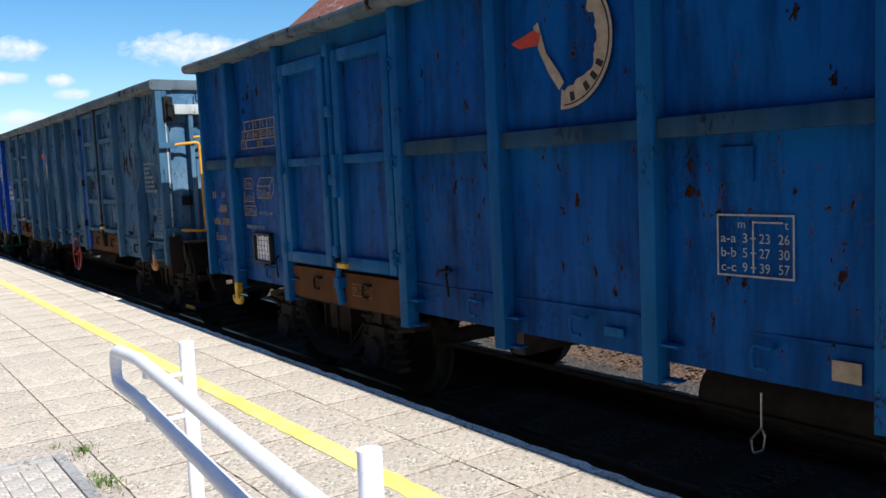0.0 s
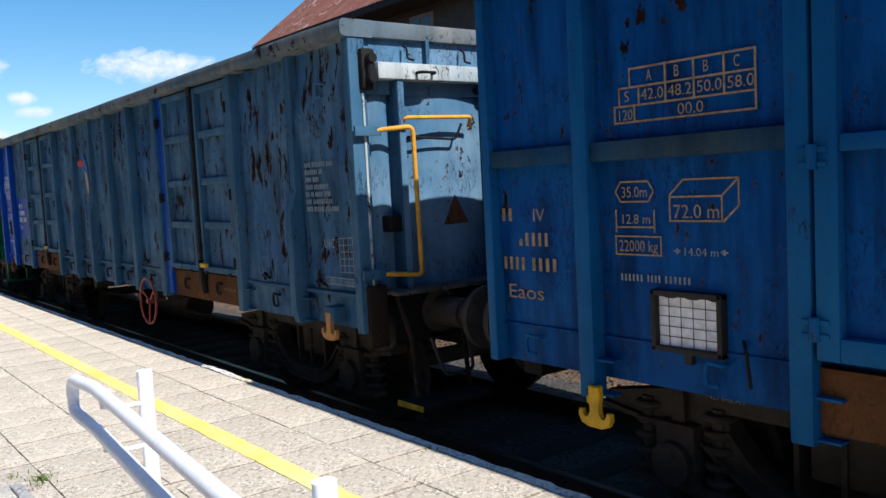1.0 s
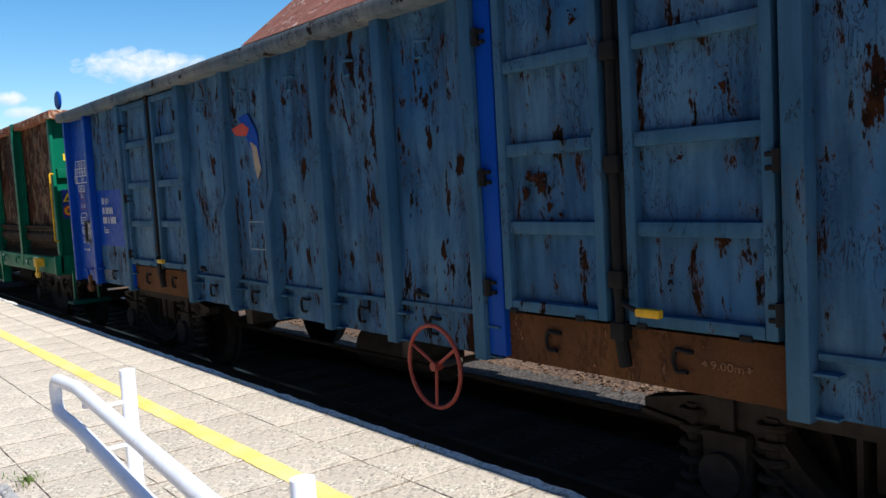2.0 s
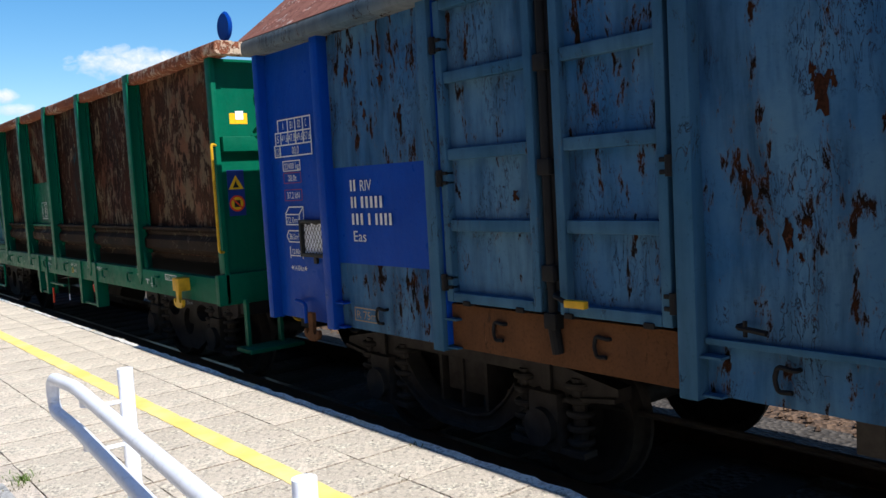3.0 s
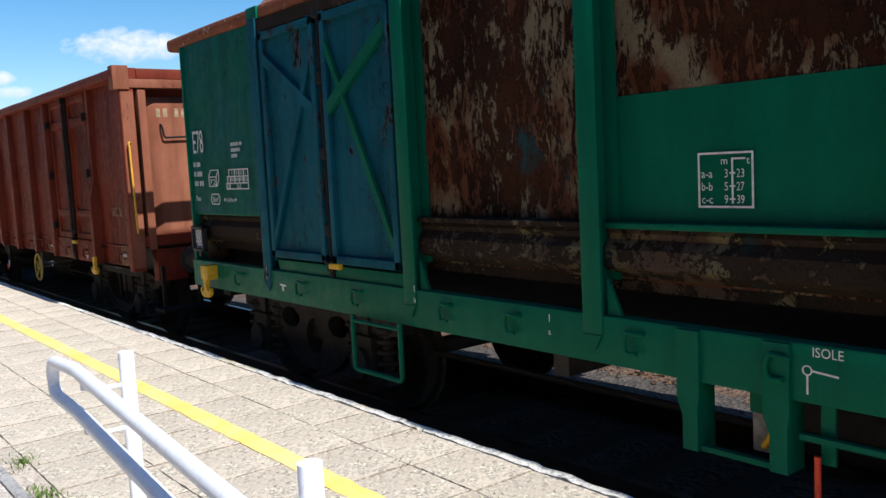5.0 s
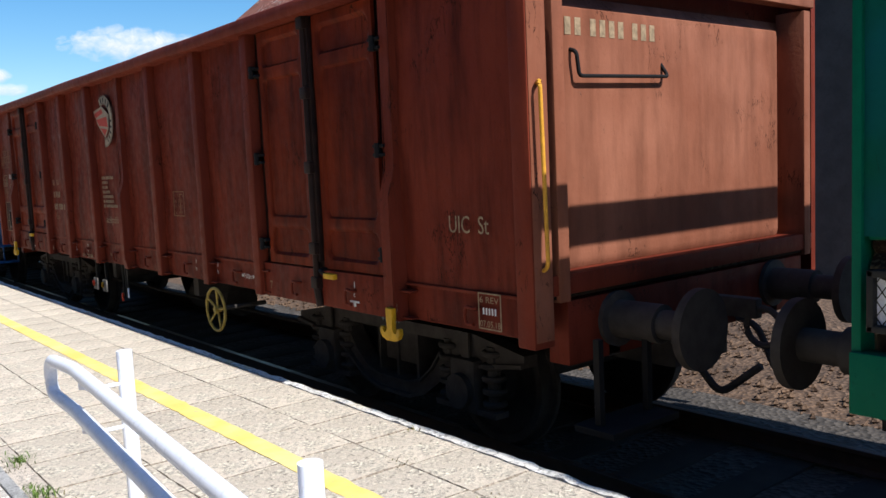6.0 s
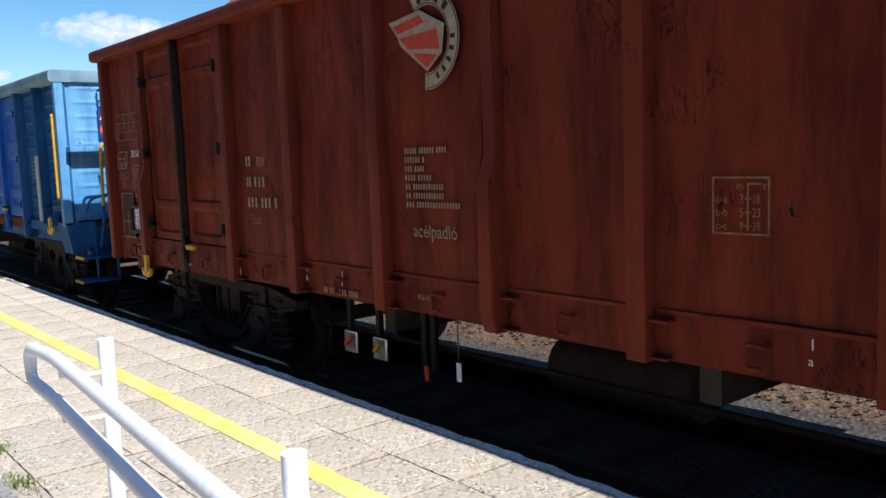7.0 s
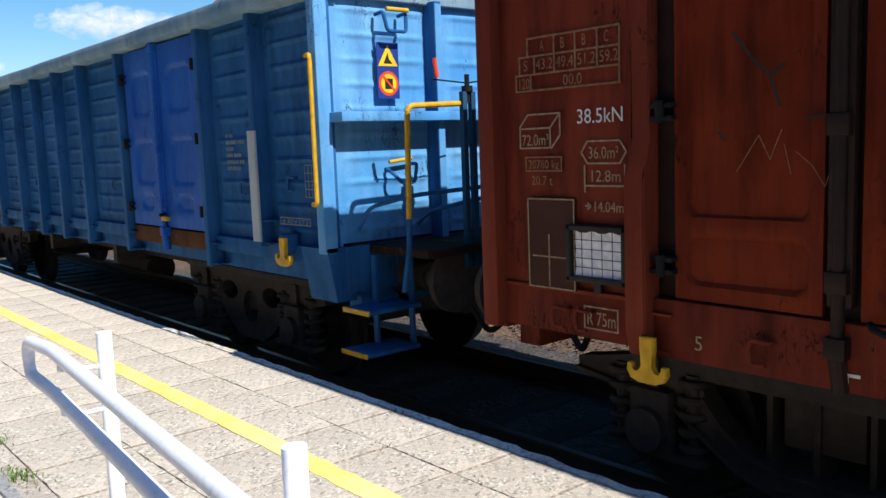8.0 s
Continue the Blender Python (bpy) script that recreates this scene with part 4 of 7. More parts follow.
def hull(w, y0, y1, zf, zt, liner, ends=(True, True), near=0.0):
    part("floor", boxed(PANEL_X + 0.1, 2 * XC - PANEL_X - 0.1, y0, y1, zf - 0.06, zf), RUST_LOW, w)
    part("lining", boxed(PANEL_X + 0.05 + near, PANEL_X + 0.062 + near, y0, y1, zf - (0.0 if near else 0.3), zt), liner, w)
    part("far_side", boxed(2 * XC - PANEL_X - 0.06, 2 * XC - PANEL_X, y0, y1, 0.55, zt), liner, w)
    for on, a, b in ((ends[0], y0, y0 + 0.05), (ends[1], y1 - 0.05, y1)):
        if on:
            part("end_wall", boxed(PANEL_X + 0.06, 2 * XC - PANEL_X - 0.06, a, b, 0.55, zt), liner, w)
    first = None
    for k in range(9):
        y = y0 + 0.4 + (y1 - y0 - 0.8) * k / 8
        if first is None:
            first = part("far_stake", boxed(2 * XC - PANEL_X, 2 * XC - STAKE_X, y - 0.05, y + 0.05, 0.5, zt), liner, w)
        else:
            again(first, (0, (y1 - y0 - 0.8) * k / 8, 0))


def lashing_ring(w, y, z, mat, x=PANEL_X):
    if mat.name not in STOCK:
        bm = bmesh.new()
        tube(bm, [(x + 0.01, y - 0.045, z + 0.045), (x - 0.035, y - 0.045, z + 0.045), (x - 0.035, y + 0.035, z + 0.055), (x - 0.035, y + 0.05, z), (x - 0.035, y + 0.035, z - 0.055), (x - 0.035, y - 0.03, z - 0.05)], 0.011, 8, 0.02)
        STOCK[mat.name] = mesh_of(bm, "lashing_ring", mat, Vector((x, y, z)))
    ob = new("lashing_ring", STOCK[mat.name])
    ob.parent = w
    ob.location = Vector((x, y, z)) - ORIGIN[w]
    ORIGIN[ob] = Vector((x, y, z))


def tow_hook(w, y, z, mat, x=STAKE_X, stem=0.14, label="yellow double towing hook"):
    """A flat hook with two arms, hanging from the sill; z is its lower edge."""
    half = [(0.040, 0.235), (0.040, 0.165), (0.026, 0.125), (0.024, 0.085), (0.040, 0.055), (0.066, 0.046), (0.082, 0.062), (0.080, 0.092), (0.108, 0.092), (0.114, 0.052), (0.092, 0.014), (0.045, -0.004)]
    pts = half + [(-a, b) for a, b in half[::-1]]
    bm = prism(bmesh.new(), [(y + a, z + b * 0.92) for a, b in pts], x - 0.022, x + 0.012)
    bmesh.ops.bevel(bm, geom=[e for e in bm.edges if abs(e.verts[0].co.x - e.verts[1].co.x) < 1e-5], offset=0.005, segments=2, affect="EDGES")
    h = part("tow_hook", bm, mat, w, label)
    return h


def placard(w, y, z, wd, ht, x=PANEL_X, lozenge=False):
    """A wire-fronted label holder with a paper slip; y, z is its upper left corner."""
    bm = bmesh.new()
    t = 0.028
    for a, b, c, d in ((y - wd, y, z - t, z), (y - wd, y, z - ht, z - ht + t), (y - t, y, z - ht, z), (y - wd, y - wd + t, z - ht, z)):
        box(bm, x - 0.05, x, a, b, c, d, r=0.006)
    box(bm, x - 0.008, x, y - wd, y, z - ht, z)
    box(bm, x - 0.03, x, y - wd / 2 - 0.02, y - wd / 2 + 0.02, z - ht - 0.05, z - ht)
    h = part("label_holder", bm, DECAL_BLACK, w, "black label holder with a paper slip")
    bm = bmesh.new()
    n = 8
    rows = [[bm.verts.new((x - 0.016 - 0.006 * noise.noise(Vector((i, j * 1.3, wd * 9))), y - t - (wd - 2 * t) * i / n, z - t - (ht - 2 * t) * j / n - (0.012 if j == 0 and i % 3 else 0))) for i in range(n + 1)] for j in range(n + 1)]
    for j in range(n):
        for i in range(n):
            bm.faces.new((rows[j][i], rows[j][i + 1], rows[j + 1][i + 1], rows[j + 1][i]))
    part("paper_slip", bm, PAPER, h)
    bm = bmesh.new()
    ya, yb, za, zb = y - wd + t, y - t, z - ht + t, z - t
    if lozenge:
        for k in range(-5, 12):
            for s in (1, -1):
                p, q = Vector((x - 0.03, ya + 0.045 * k, za)), Vector((x - 0.03, ya + 0.045 * k + s * (zb - za) * 0.7, zb))
                lo, hi = sorted((p, q), key=lambda v: v.y)
                if hi.y <= ya or lo.y >= yb:
                    continue
                d = hi - lo
                a = lo + d * max(0.0, (ya - lo.y) / d.y)
                b = lo + d * min(1.0, (yb - lo.y) / d.y)
                if (b - a).length > 0.02:
                    tube(bm, [a, b], 0.0022, 4)
    else:
        for k in range(1, 5):
            tube(bm, [(x - 0.03, ya + (yb - ya) * k / 5, za), (x - 0.03, ya + (yb - ya) * k / 5, zb)], 0.0022, 4)
            tube(bm, [(x - 0.03, ya, za + (zb - za) * k / 5), (x - 0.03, yb, za + (zb - za) * k / 5)], 0.0022, 4)
    part("wire_front", bm, IRON, h)


def handle_lever(w, y, z, mat=YELLOW, x=STAKE_X):
    bm = bmesh.new()
    tube(bm, [(x + 0.05, y + 0.14, z + 0.03), (x - 0.03, y + 0.1, z + 0.03), (x - 0.04, y, z)], 0.014, 8, 0.02)
    lever = part("lock_lever", bm, BLACKISH, w)
    part("lever_grip", boxed(x - 0.06, x - 0.02, y - 0.13, y + 0.01, z - 0.022, z + 0.02, r=0.01), mat, lever, "yellow lever grip")


def hinges(w, y, zs, mat, x=STAKE_X + 0.03):
    for z in zs:
        bm = bmesh.new()
        tube(bm, [(x - 0.02, y, z - 0.05), (x - 0.02, y, z + 0.05)], 0.022, 10)
        box(bm, x - 0.02, x + 0.06, y - 0.06, y + 0.06, z + 0.018, z + 0.04, r=0.005)
        box(bm, x - 0.02, x + 0.06, y - 0.06, y + 0.06, z - 0.04, z - 0.018, r=0.005)
        part("hinge", bm, mat, w)


def lock_bar(w, y, z0, z1, mat, x=STAKE_X + 0.045):
    bm = bmesh.new()
    tube(bm, [(x - 0.005, y, z0), (x - 0.005, y, z1)], 0.026, 12)
    box(bm, x, x + 0.05, y - 0.05, y + 0.05, z0 + 0.2, z1, r=0.008)
    for z in (z0 + 0.04, z0 + 0.3, (z0 + z1) / 2 - 0.1, (z0 + z1) / 2 + 0.45, z1 - 0.05):
        box(bm, x - 0.04, x + 0.04, y - 0.045, y + 0.045, z - 0.045, z + 0.045, r=0.012)
    tube(bm, [(x - 0.005, y, z0), (x + 0.01, y - 0.01, z0 - 0.14)], 0.034, 10)
    part("lock_bar", bm, mat, w)


def framed_leaf(w, y0, y1, z0, z1, crosses, mat, frame_mat, fw=0.085, x=STAKE_X):
    leaf = part("door_leaf", sheet(PANEL_X - 0.01, y0, y1, z0, z1, dents(0.012, y0), 10, 24), mat, w)
    for a, b, c, d in ((y0, y0 + fw, z0, z1), (y1 - fw, y1, z0, z1), (y0 + fw, y1 - fw, z0, z0 + fw), (y0 + fw, y1 - fw, z1 - fw, z1)):
        part("frame_bar", boxed(x + 0.02, PANEL_X, a, b, c, d, r=0.01), frame_mat, leaf)
    for z in crosses:
        part("frame_bar", boxed(x + 0.03, PANEL_X, y0 + fw, y1 - fw, z - 0.035, z + 0.035, r=0.01), frame_mat, leaf)
    return leaf


def warning_sign(w, x0, x1, y, z0, z1):
    """Blue plate with a yellow triangle above a barred red ring, on an end wall that faces -y."""
    s = part("warning_sign", boxed(x0, x1, y - 0.004, y, z0, z1), SIGN_BLUE, w, "blue warning sign with yellow triangle and red ring")
    xm, h = (x0 + x1) / 2, z1 - z0
    r = (x1 - x0) * 0.45

    def flat(name, pts, mat, d):
        bm = bmesh.new()
        a = [bm.verts.new((px, y - 0.004 - d, pz)) for px, pz in pts]
        b = [bm.verts.new((px, y - 0.0035 - d + 0.002, pz)) for px, pz in pts]
        bm.faces.new(a), bm.faces.new(b)
        for i in range(len(a)):
            bm.faces.new((a[i], a[(i + 1) % len(a)], b[(i + 1) % len(a)], b[i]))
        part(name, bm, mat, s)
    tz = z0 + 0.58 * h
    flat("triangle", [(xm - r, tz), (xm + r, tz), (xm, tz + 1.7 * r)], SIGN_YELLOW, 0.002)
    flat("symbol", [(xm - 0.45 * r, tz + 0.2 * r), (xm + 0.45 * r, tz + 0.2 * r), (xm + 0.1 * r, tz + 0.6 * r), (xm, tz + 1.1 * r)], DECAL_BLACK, 0.004)
    cz = z0 + 0.27 * h
    flat("ring", [(xm + r * math.cos(math.tau * k / 24), cz + r * math.sin(math.tau * k / 24)) for k in range(24)], SIGN_RED, 0.002)
    flat("field", [(xm + 0.78 * r * math.cos(math.tau * k / 24), cz + 0.78 * r * math.sin(math.tau * k / 24)) for k in range(24)], SIGN_YELLOW, 0.004)
    flat("symbol", [(xm - 0.4 * r, cz - 0.45 * r), (xm + 0.4 * r, cz - 0.45 * r), (xm + 0.4 * r, cz + 0.4 * r), (xm - 0.4 * r, cz + 0.4 * r)], DECAL_BLACK, 0.006)
    flat("bar", [(xm - 0.62 * r, cz + 0.5 * r), (xm - 0.5 * r, cz + 0.62 * r), (xm + 0.62 * r, cz - 0.5 * r), (xm + 0.5 * r, cz - 0.62 * r)], SIGN_RED, 0.008)


def handwheel(w, y, z, r, mat, spokes, x=3.2):
    bm = ring(bmesh.new(), (x, y, z), r, 0.014, "x", 36)
    for k in range(spokes):
        a = math.tau * k / spokes + 0.5
        tube(bm, [(x + 0.02, y, z), (x, y + r * math.cos(a), z + r * math.sin(a))], 0.011, 8)
    tube(bm, [(x - 0.015, y, z), (x + 0.05, y, z)], 0.03, 12)
    wheel = part("handwheel", bm, mat, w)
    part("spindle", bar((x + 0.05, y, z), (x + 0.5, y, z), 0.022), GEAR, wheel)


def load_table(w, y, z, wd, ht, rows, mat, x, heads=("m", "t")):
    """A painted table of load limits; y, z is its upper left corner."""
    bm = outline(bmesh.new(), x, y, z, wd, ht, 0.009)
    wide = any(words[3] for words in rows)
    at = (0.05, 0.34, 0.56, 0.80) if wide else (0.06, 0.48, 0.70, 0.92)
    mid = 0.485 if wide else 0.63
    n = len(rows) + 1
    p = ht / (n + 0.3)
    box(bm, x - 0.0012, x + 0.001, y - wd * mid - 0.004, y - wd * mid + 0.004, z - ht + 0.02, z - p * 0.45)
    box(bm, x - 0.0016, x + 0.001, y - wd * 0.86, y - wd * mid - 0.005, z - p * 0.60, z - p * 0.60 + 0.008)
    for k in range(len(rows)):
        box(bm, x - 0.0018, x + 0.001, y - wd * mid - 0.014, y - wd * mid + 0.014, z - p * (k + 1.68), z - p * (k + 1.68) + 0.007)
    part("table_frame", bm, mat, w)
    lettering(w, heads[0], y - wd * (at[1] - 0.06), z - p * 0.95, p * 0.62, mat, None, x - 0.001)
    lettering(w, heads[1], y - wd * 0.88, z - p * 0.95, p * 0.62, mat, None, x - 0.001)
    for k, words in enumerate(rows):
        for q, s in zip(at, words):
            if s:
                lettering(w, s, y - wd * q, z - p * (k + 1.95), p * 0.68, mat, wd * (0.07 * len(s)), x - 0.001)


def limits_table(w, y, z, wd, ht, values, mat, x, heads=("A", "B1", "B2", "C")):
    """The S / 120 table of load limits; y, z is the upper left corner of its head row."""
    c = wd / 5.0
    r = ht / 3
    t = 0.010
    bm = outline(bmesh.new(), x, y - c * 0.62, z, wd - c * 0.62, r + t, t)
    outline(bm, x - 0.0004, y - c * 0.2, z - r, wd - c * 0.2, r + t, t)
    outline(bm, x - 0.0008, y, z - 2 * r, wd, r, t)
    for k in (1, 2, 3, 4):
        box(bm, x - 0.0024, x + 0.001, y - c * k - t / 2, y - c * k + t / 2, z - 2 * r, z if k > 1 else z - r)
    box(bm, x - 0.0028, x + 0.001, y - c * 0.85, y - c * 0.85 + t, z - 3 * r, z - 2 * r)
    part("table_frame", bm, mat, w)
    h = r * 0.62
    for k, s in enumerate(heads):
        lettering(w, s, y - c * (1.3 + k), z - r * 0.82, h, mat, c * 0.2 * len(s), x - 0.001)
    lettering(w, "S", y - c * 0.42, z - r * 1.82, h, mat, None, x - 0.001)
    for k, s in enumerate(values):
        lettering(w, s, y - c * (1.08 + k), z - r * 1.82, h, mat, c * 0.84, x - 0.001)
    lettering(w, "120", y - c * 0.12, z - r * 2.82, h, mat, c * 0.62, x - 0.001)
    lettering(w, "00.0", y - c * 2.4, z - r * 2.82, h, mat, c * 0.9, x - 0.001)


def cube_sign(w, y, z, wd, ht, words, mat, x):
    """A painted wire box with a volume; y, z is its upper left corner."""
    bm = bmesh.new()
    a, b = wd * 0.22, ht * 0.38
    t = 0.009
    outline(bm, x, y, z - b, wd - a, ht - b, t)
    for ya, za, yb, zb in ((y, z - b, y - a, z), (y - a, z, y - wd, z), (y - wd + a, z - b, y - wd, z), (y - wd, z, y - wd, z - ht + b), (y - wd, z - ht + b, y - wd + a, z - ht)):
        strip(bm, x - 0.001, ya, za, yb, zb, t)
    part("volume_sign", bm, mat, w)
    lettering(w, words, y - wd * 0.06, z - ht + 0.018, (ht - b) * 0.55, mat, (wd - a) * 0.86, x - 0.002)


def span_sign(w, y, z, wd, words, cap, mat, x, posts=True):
    """A measured length with its words: between posts, or between arrows."""
    if posts:
        bm = bmesh.new()
        for ya, za, yb, zb in ((y, z + cap * 1.4, y, z - cap * 0.9), (y - wd, z + cap * 1.4, y - wd, z - cap * 0.9), (y, z - cap * 0.35, y - wd, z - cap * 0.35)):
            strip(bm, x - 0.001, ya, za, yb, zb, 0.009)
        part("length_sign", bm, mat, w)
        lettering(w, words, y - wd * 0.12, z, cap, mat, wd * 0.78, x - 0.002)
    else:
        bm = bmesh.new()
        for s, e in ((1, y), (-1, y - wd)):
            strip(bm, x - 0.001, e, z + cap * 0.5, e - s * wd * 0.13, z + cap * 0.5, 0.009)
            strip(bm, x - 0.001, e - s * wd * 0.05, z + cap * 0.2, e - s * wd * 0.13, z + cap * 0.5, 0.009)
            strip(bm, x - 0.001, e - s * wd * 0.05, z + cap * 0.8, e - s * wd * 0.13, z + cap * 0.5, 0.009)
        part("length_sign", bm, mat, w)
        lettering(w, words, y - wd * 0.17, z, cap, mat, wd * 0.66, x - 0.002)


def boxed_words(w, y, z, wd, ht, words, mat, x, frame_mat=None, fill=0.84):
    part("words_frame", outline(bmesh.new(), x, y, z, wd, ht, 0.005 if frame_mat else 0.008), frame_mat or mat, w)
    lettering(w, words, y - wd * (0.5 - fill / 2), z - ht * 0.80, ht * 0.60, mat, wd * fill, x - 0.001)


def hexagon_words(w, y, z, wd, ht, words, mat, x):
    bm = bmesh.new()
    c = wd * 0.14
    pts = [(y, z - ht / 2), (y - c, z), (y - wd + c, z), (y - wd, z - ht / 2), (y - wd + c, z - ht), (y - c, z - ht)]
    for (a, b), (d, e) in zip(pts, pts[1:] + pts[:1]):
        strip(bm, x - 0.001, a, b, d, e, 0.009)
    part("area_sign", bm, mat, w)
    lettering(w, words, y - wd * 0.16, z - ht * 0.78, ht * 0.56, mat, wd * 0.68, x - 0.002)


def arc_band(bm, x, yc, zc, ra, rb, a0, a1, n=20, jag=0.0, seed=0):
    rng = random.Random(seed)
    prev = None
    for k in range(n + 1):
        a = radians(a0 + (a1 - a0) * k / n)
        q, p = ra + rng.uniform(-jag, jag), rb
        row = [bm.verts.new((x - d, yc - r * math.sin(a), zc + r * math.cos(a))) for r in (q, p) for d in (0.0015, -0.001)]
        if prev:
            bm.faces.new((prev[0], prev[2], row[2], row[0]))
            bm.faces.new((prev[1], prev[3], row[3], row[1]))
            bm.faces.new((prev[0], prev[1], row[1], row[0]))
            bm.faces.new((prev[2], prev[3], row[3], row[2]))
        prev = row
    return bm



def rust_patches(w, x, spots, depth, seed, tall=1.7):
    """Ragged flaked-off patches (y, z, half width) that follow a dented side."""
    rng = random.Random(seed)
    flakes = []
    for y, z, r in spots:
        flakes.append((y, z, r * 0.66))
        flakes += [(y + rng.gauss(0, 0.8 * r), z + rng.gauss(0, 1.5 * r), r * rng.uniform(0.16, 0.36)) for _ in range(5)]
    for y, z, r in flakes:
        bm = bmesh.new()
        n = 16
        knots = [rng.uniform(0.35, 1.25) for _ in range(n)]
        high = tall * rng.uniform(0.7, 1.5)
        lean = rng.uniform(-0.25, 0.25)

        def at(q, k):
            a = math.tau * k / n
            g = r * q * knots[k % n]
            yy, zz = y + g * math.cos(a) + lean * g * math.sin(a), z + g * high * math.sin(a)
            return (x - depth(yy, zz) - 0.003, yy, zz)
        mid = bm.verts.new(at(0.0, 0))
        inner = [bm.verts.new(at(0.5, k)) for k in range(n)]
        outer = [bm.verts.new(at(1.0, k)) for k in range(n)]
        for k in range(n):
            m = (k + 1) % n
            bm.faces.new((mid, inner[k], inner[m]))
            bm.faces.new((inner[k], outer[k], outer[m], inner[m]))
        part("rust_patch", bm, RUST_SPOT, w)


GROUP = "wagons of the goods train"
WAGONS = []


def wagon(y0, y1, label, slack=0.0):
    w = root("freight_wagon", (XC, (y0 + y1) / 2, RAIL_Z), label, "freight wagon", GROUP)
    WAGONS.append((w, Vector(w.location) - Vector((0, slack, 0))))
    return w


def bays(stakes, skip):
    return [(a, b) for a, b in zip(stakes, stakes[1:]) if (round(a, 2), round(b, 2)) not in skip]


def deep_blue_wagon():
    y0, y1 = -3.62, 9.17
    w = wagon(y0, y1, "deep blue steel open wagon with scratched sides and a torn decal", 0.04)
    st = [-2.86, -1.66, 0.32, 1.72, 2.92, 4.12, 5.21, 7.18, 8.38]
    px = PANEL_X + 0.025
    hull(w, y0, y1, 0.85, 2.78, BLUE_DEEP)
    underframe(w, y0, y1, BLACKISH)
    for y in (2.77 - 4.5, 2.77 + 4.5):
        bogie(w, y, "swan")
    for y in st:
        stake(w, y, BLUE_STAKE, 0.45, 2.74, 0.105, 3.27, px + 0.01)
    rim(w, y0, y1, 2.74, 2.835, RIM_BLUE, 3.19, 3.46, 0.16)
    doors = [(-1.66, 0.32), (5.21, 7.18)]
    ends = [y0] + st + [y1]
    for a, b in zip(ends, ends[1:]):
        if (a, b) in doors:
            part("sill", boxed(px - 0.03, px + 0.04, a + 0.05, b - 0.05, 0.50, 0.78, r=0.01), RUST_SILL, w, "rusted orange-brown sill under the door")
            part("lintel", boxed(px - 0.02, px + 0.04, a + 0.05, b - 0.05, 2.58, 2.75, r=0.01), BLUE_STAKE, w)
            m = (a + b) / 2
            framed_leaf(w, a + 0.07, m - 0.08, 0.82, 2.56, (1.70,), BLUE_DEEP, BLUE_STAKE, 0.10)
            framed_leaf(w, m + 0.08, b - 0.07, 0.82, 2.56, (1.70,), BLUE_DEEP, BLUE_STAKE, 0.10)
            lock_bar(w, m, 0.66, 2.62, BLUE_STAKE)
            for k in (-0.09, 0.09):
                part("latch_box", boxed(3.24, 3.32, m + k - 0.03, m + k + 0.03, 1.40, 1.74, r=0.01), BLUE_STAKE, w)
            hinges(w, b - 0.07, (0.95, 1.65, 2.35), BLUE_STAKE)
            hinges(w, a + 0.07, (0.95, 1.65, 2.35), BLUE_STAKE)
            handle_lever(w, m - 0.16, 0.86)
            for q in (0.3, 0.72):
                lashing_ring(w, a + (b - a) * q, 0.66, BLACKISH)
        else:
            part("side_panel", sheet(px, a, b, 0.56, 2.76, dents(0.022, a), 12, 26), BLUE_DEEP, w)
            lo, hi = a + 0.05, b - 0.05
            part("middle_rail", boxed(3.29, px, lo if a > y0 else a, hi if b < y1 else b, 1.69, 1.79, r=0.012), RAIL_DIRTY, w)
            part("lower_seam", boxed(px - 0.012, px, a + 0.03, b - 0.03, 0.765, 0.78), BLUE_DEEP, w)
    part("corner_post", boxed(3.28, 3.46, y1 - 0.07, y1, 0.55, 2.76, r=0.012), BLUE_STAKE, w)
    part("corner_post", boxed(3.28, 3.46, y0, y0 + 0.07, 0.55, 2.76, r=0.012), BLUE_STAKE, w)
    for y in (8.82, 7.62, 4.42, 3.47, 2.3, 1.2, -0.6):
        lashing_ring(w, y, 0.68, BLUE_STAKE)
    bm = prism_y(bmesh.new(), [(3.28, 2.74), (3.45, 2.74), (3.45, 2.58)], y1, y1 + 0.05)
    part("corner_gusset", bm, BLUE_STAKE, w)
    x = px - 0.006
    tow_hook(w, 8.31, 0.31, YELLOW, 3.26)
    part("hook_stem", boxed(3.27, 3.31, 8.31, 8.39, 0.42, 0.52, r=0.005), YELLOW, w)
    placard(w, 7.98, 1.05, 0.40, 0.30, px)
    for pts, r in (([(px, 7.5, 0.84), (px - 0.05, 7.46, 0.82), (px - 0.045, 7.44, 0.64)], 0.008), ([(px, 4.78, 0.92), (px - 0.05, 4.72, 0.86), (px - 0.05, 4.7, 0.72)], 0.010), ([(px, 4.86, 0.88), (px - 0.05, 4.66, 0.90)], 0.012)):
        part("rope_cleat", tube(bmesh.new(), pts, r, 6, 0.02), BLACKISH, w)
    d = x - 0.004
    limits_table(w, 8.20, 2.14, 0.80, 0.27, ("42.0", "48.2", "50.0", "58.0"), LETTER_TAN, d, ("A", "B", "B", "C"))
    lettering(w, "RIV", 8.90, 1.38, 0.075, LETTER_TAN, 0.17, d)
    bars(w, d, 9.08, 1.38, [(0.11,), (0.10, 0.26), (0.20, 0.22)], 0.075, 0.142, LETTER_TAN)
    lettering(w, "Eaos", 9.06, 0.93, 0.085, LETTER_TAN, 0.30, d)
    hexagon_words(w, 8.21, 1.58, 0.24, 0.10, "35.0m", LETTER_TAN, d)
    span_sign(w, 8.21, 1.37, 0.24, "12.8 m", 0.05, LETTER_TAN, d)
    boxed_words(w, 8.22, 1.31, 0.29, 0.10, "22000 kg", LETTER_TAN, d)
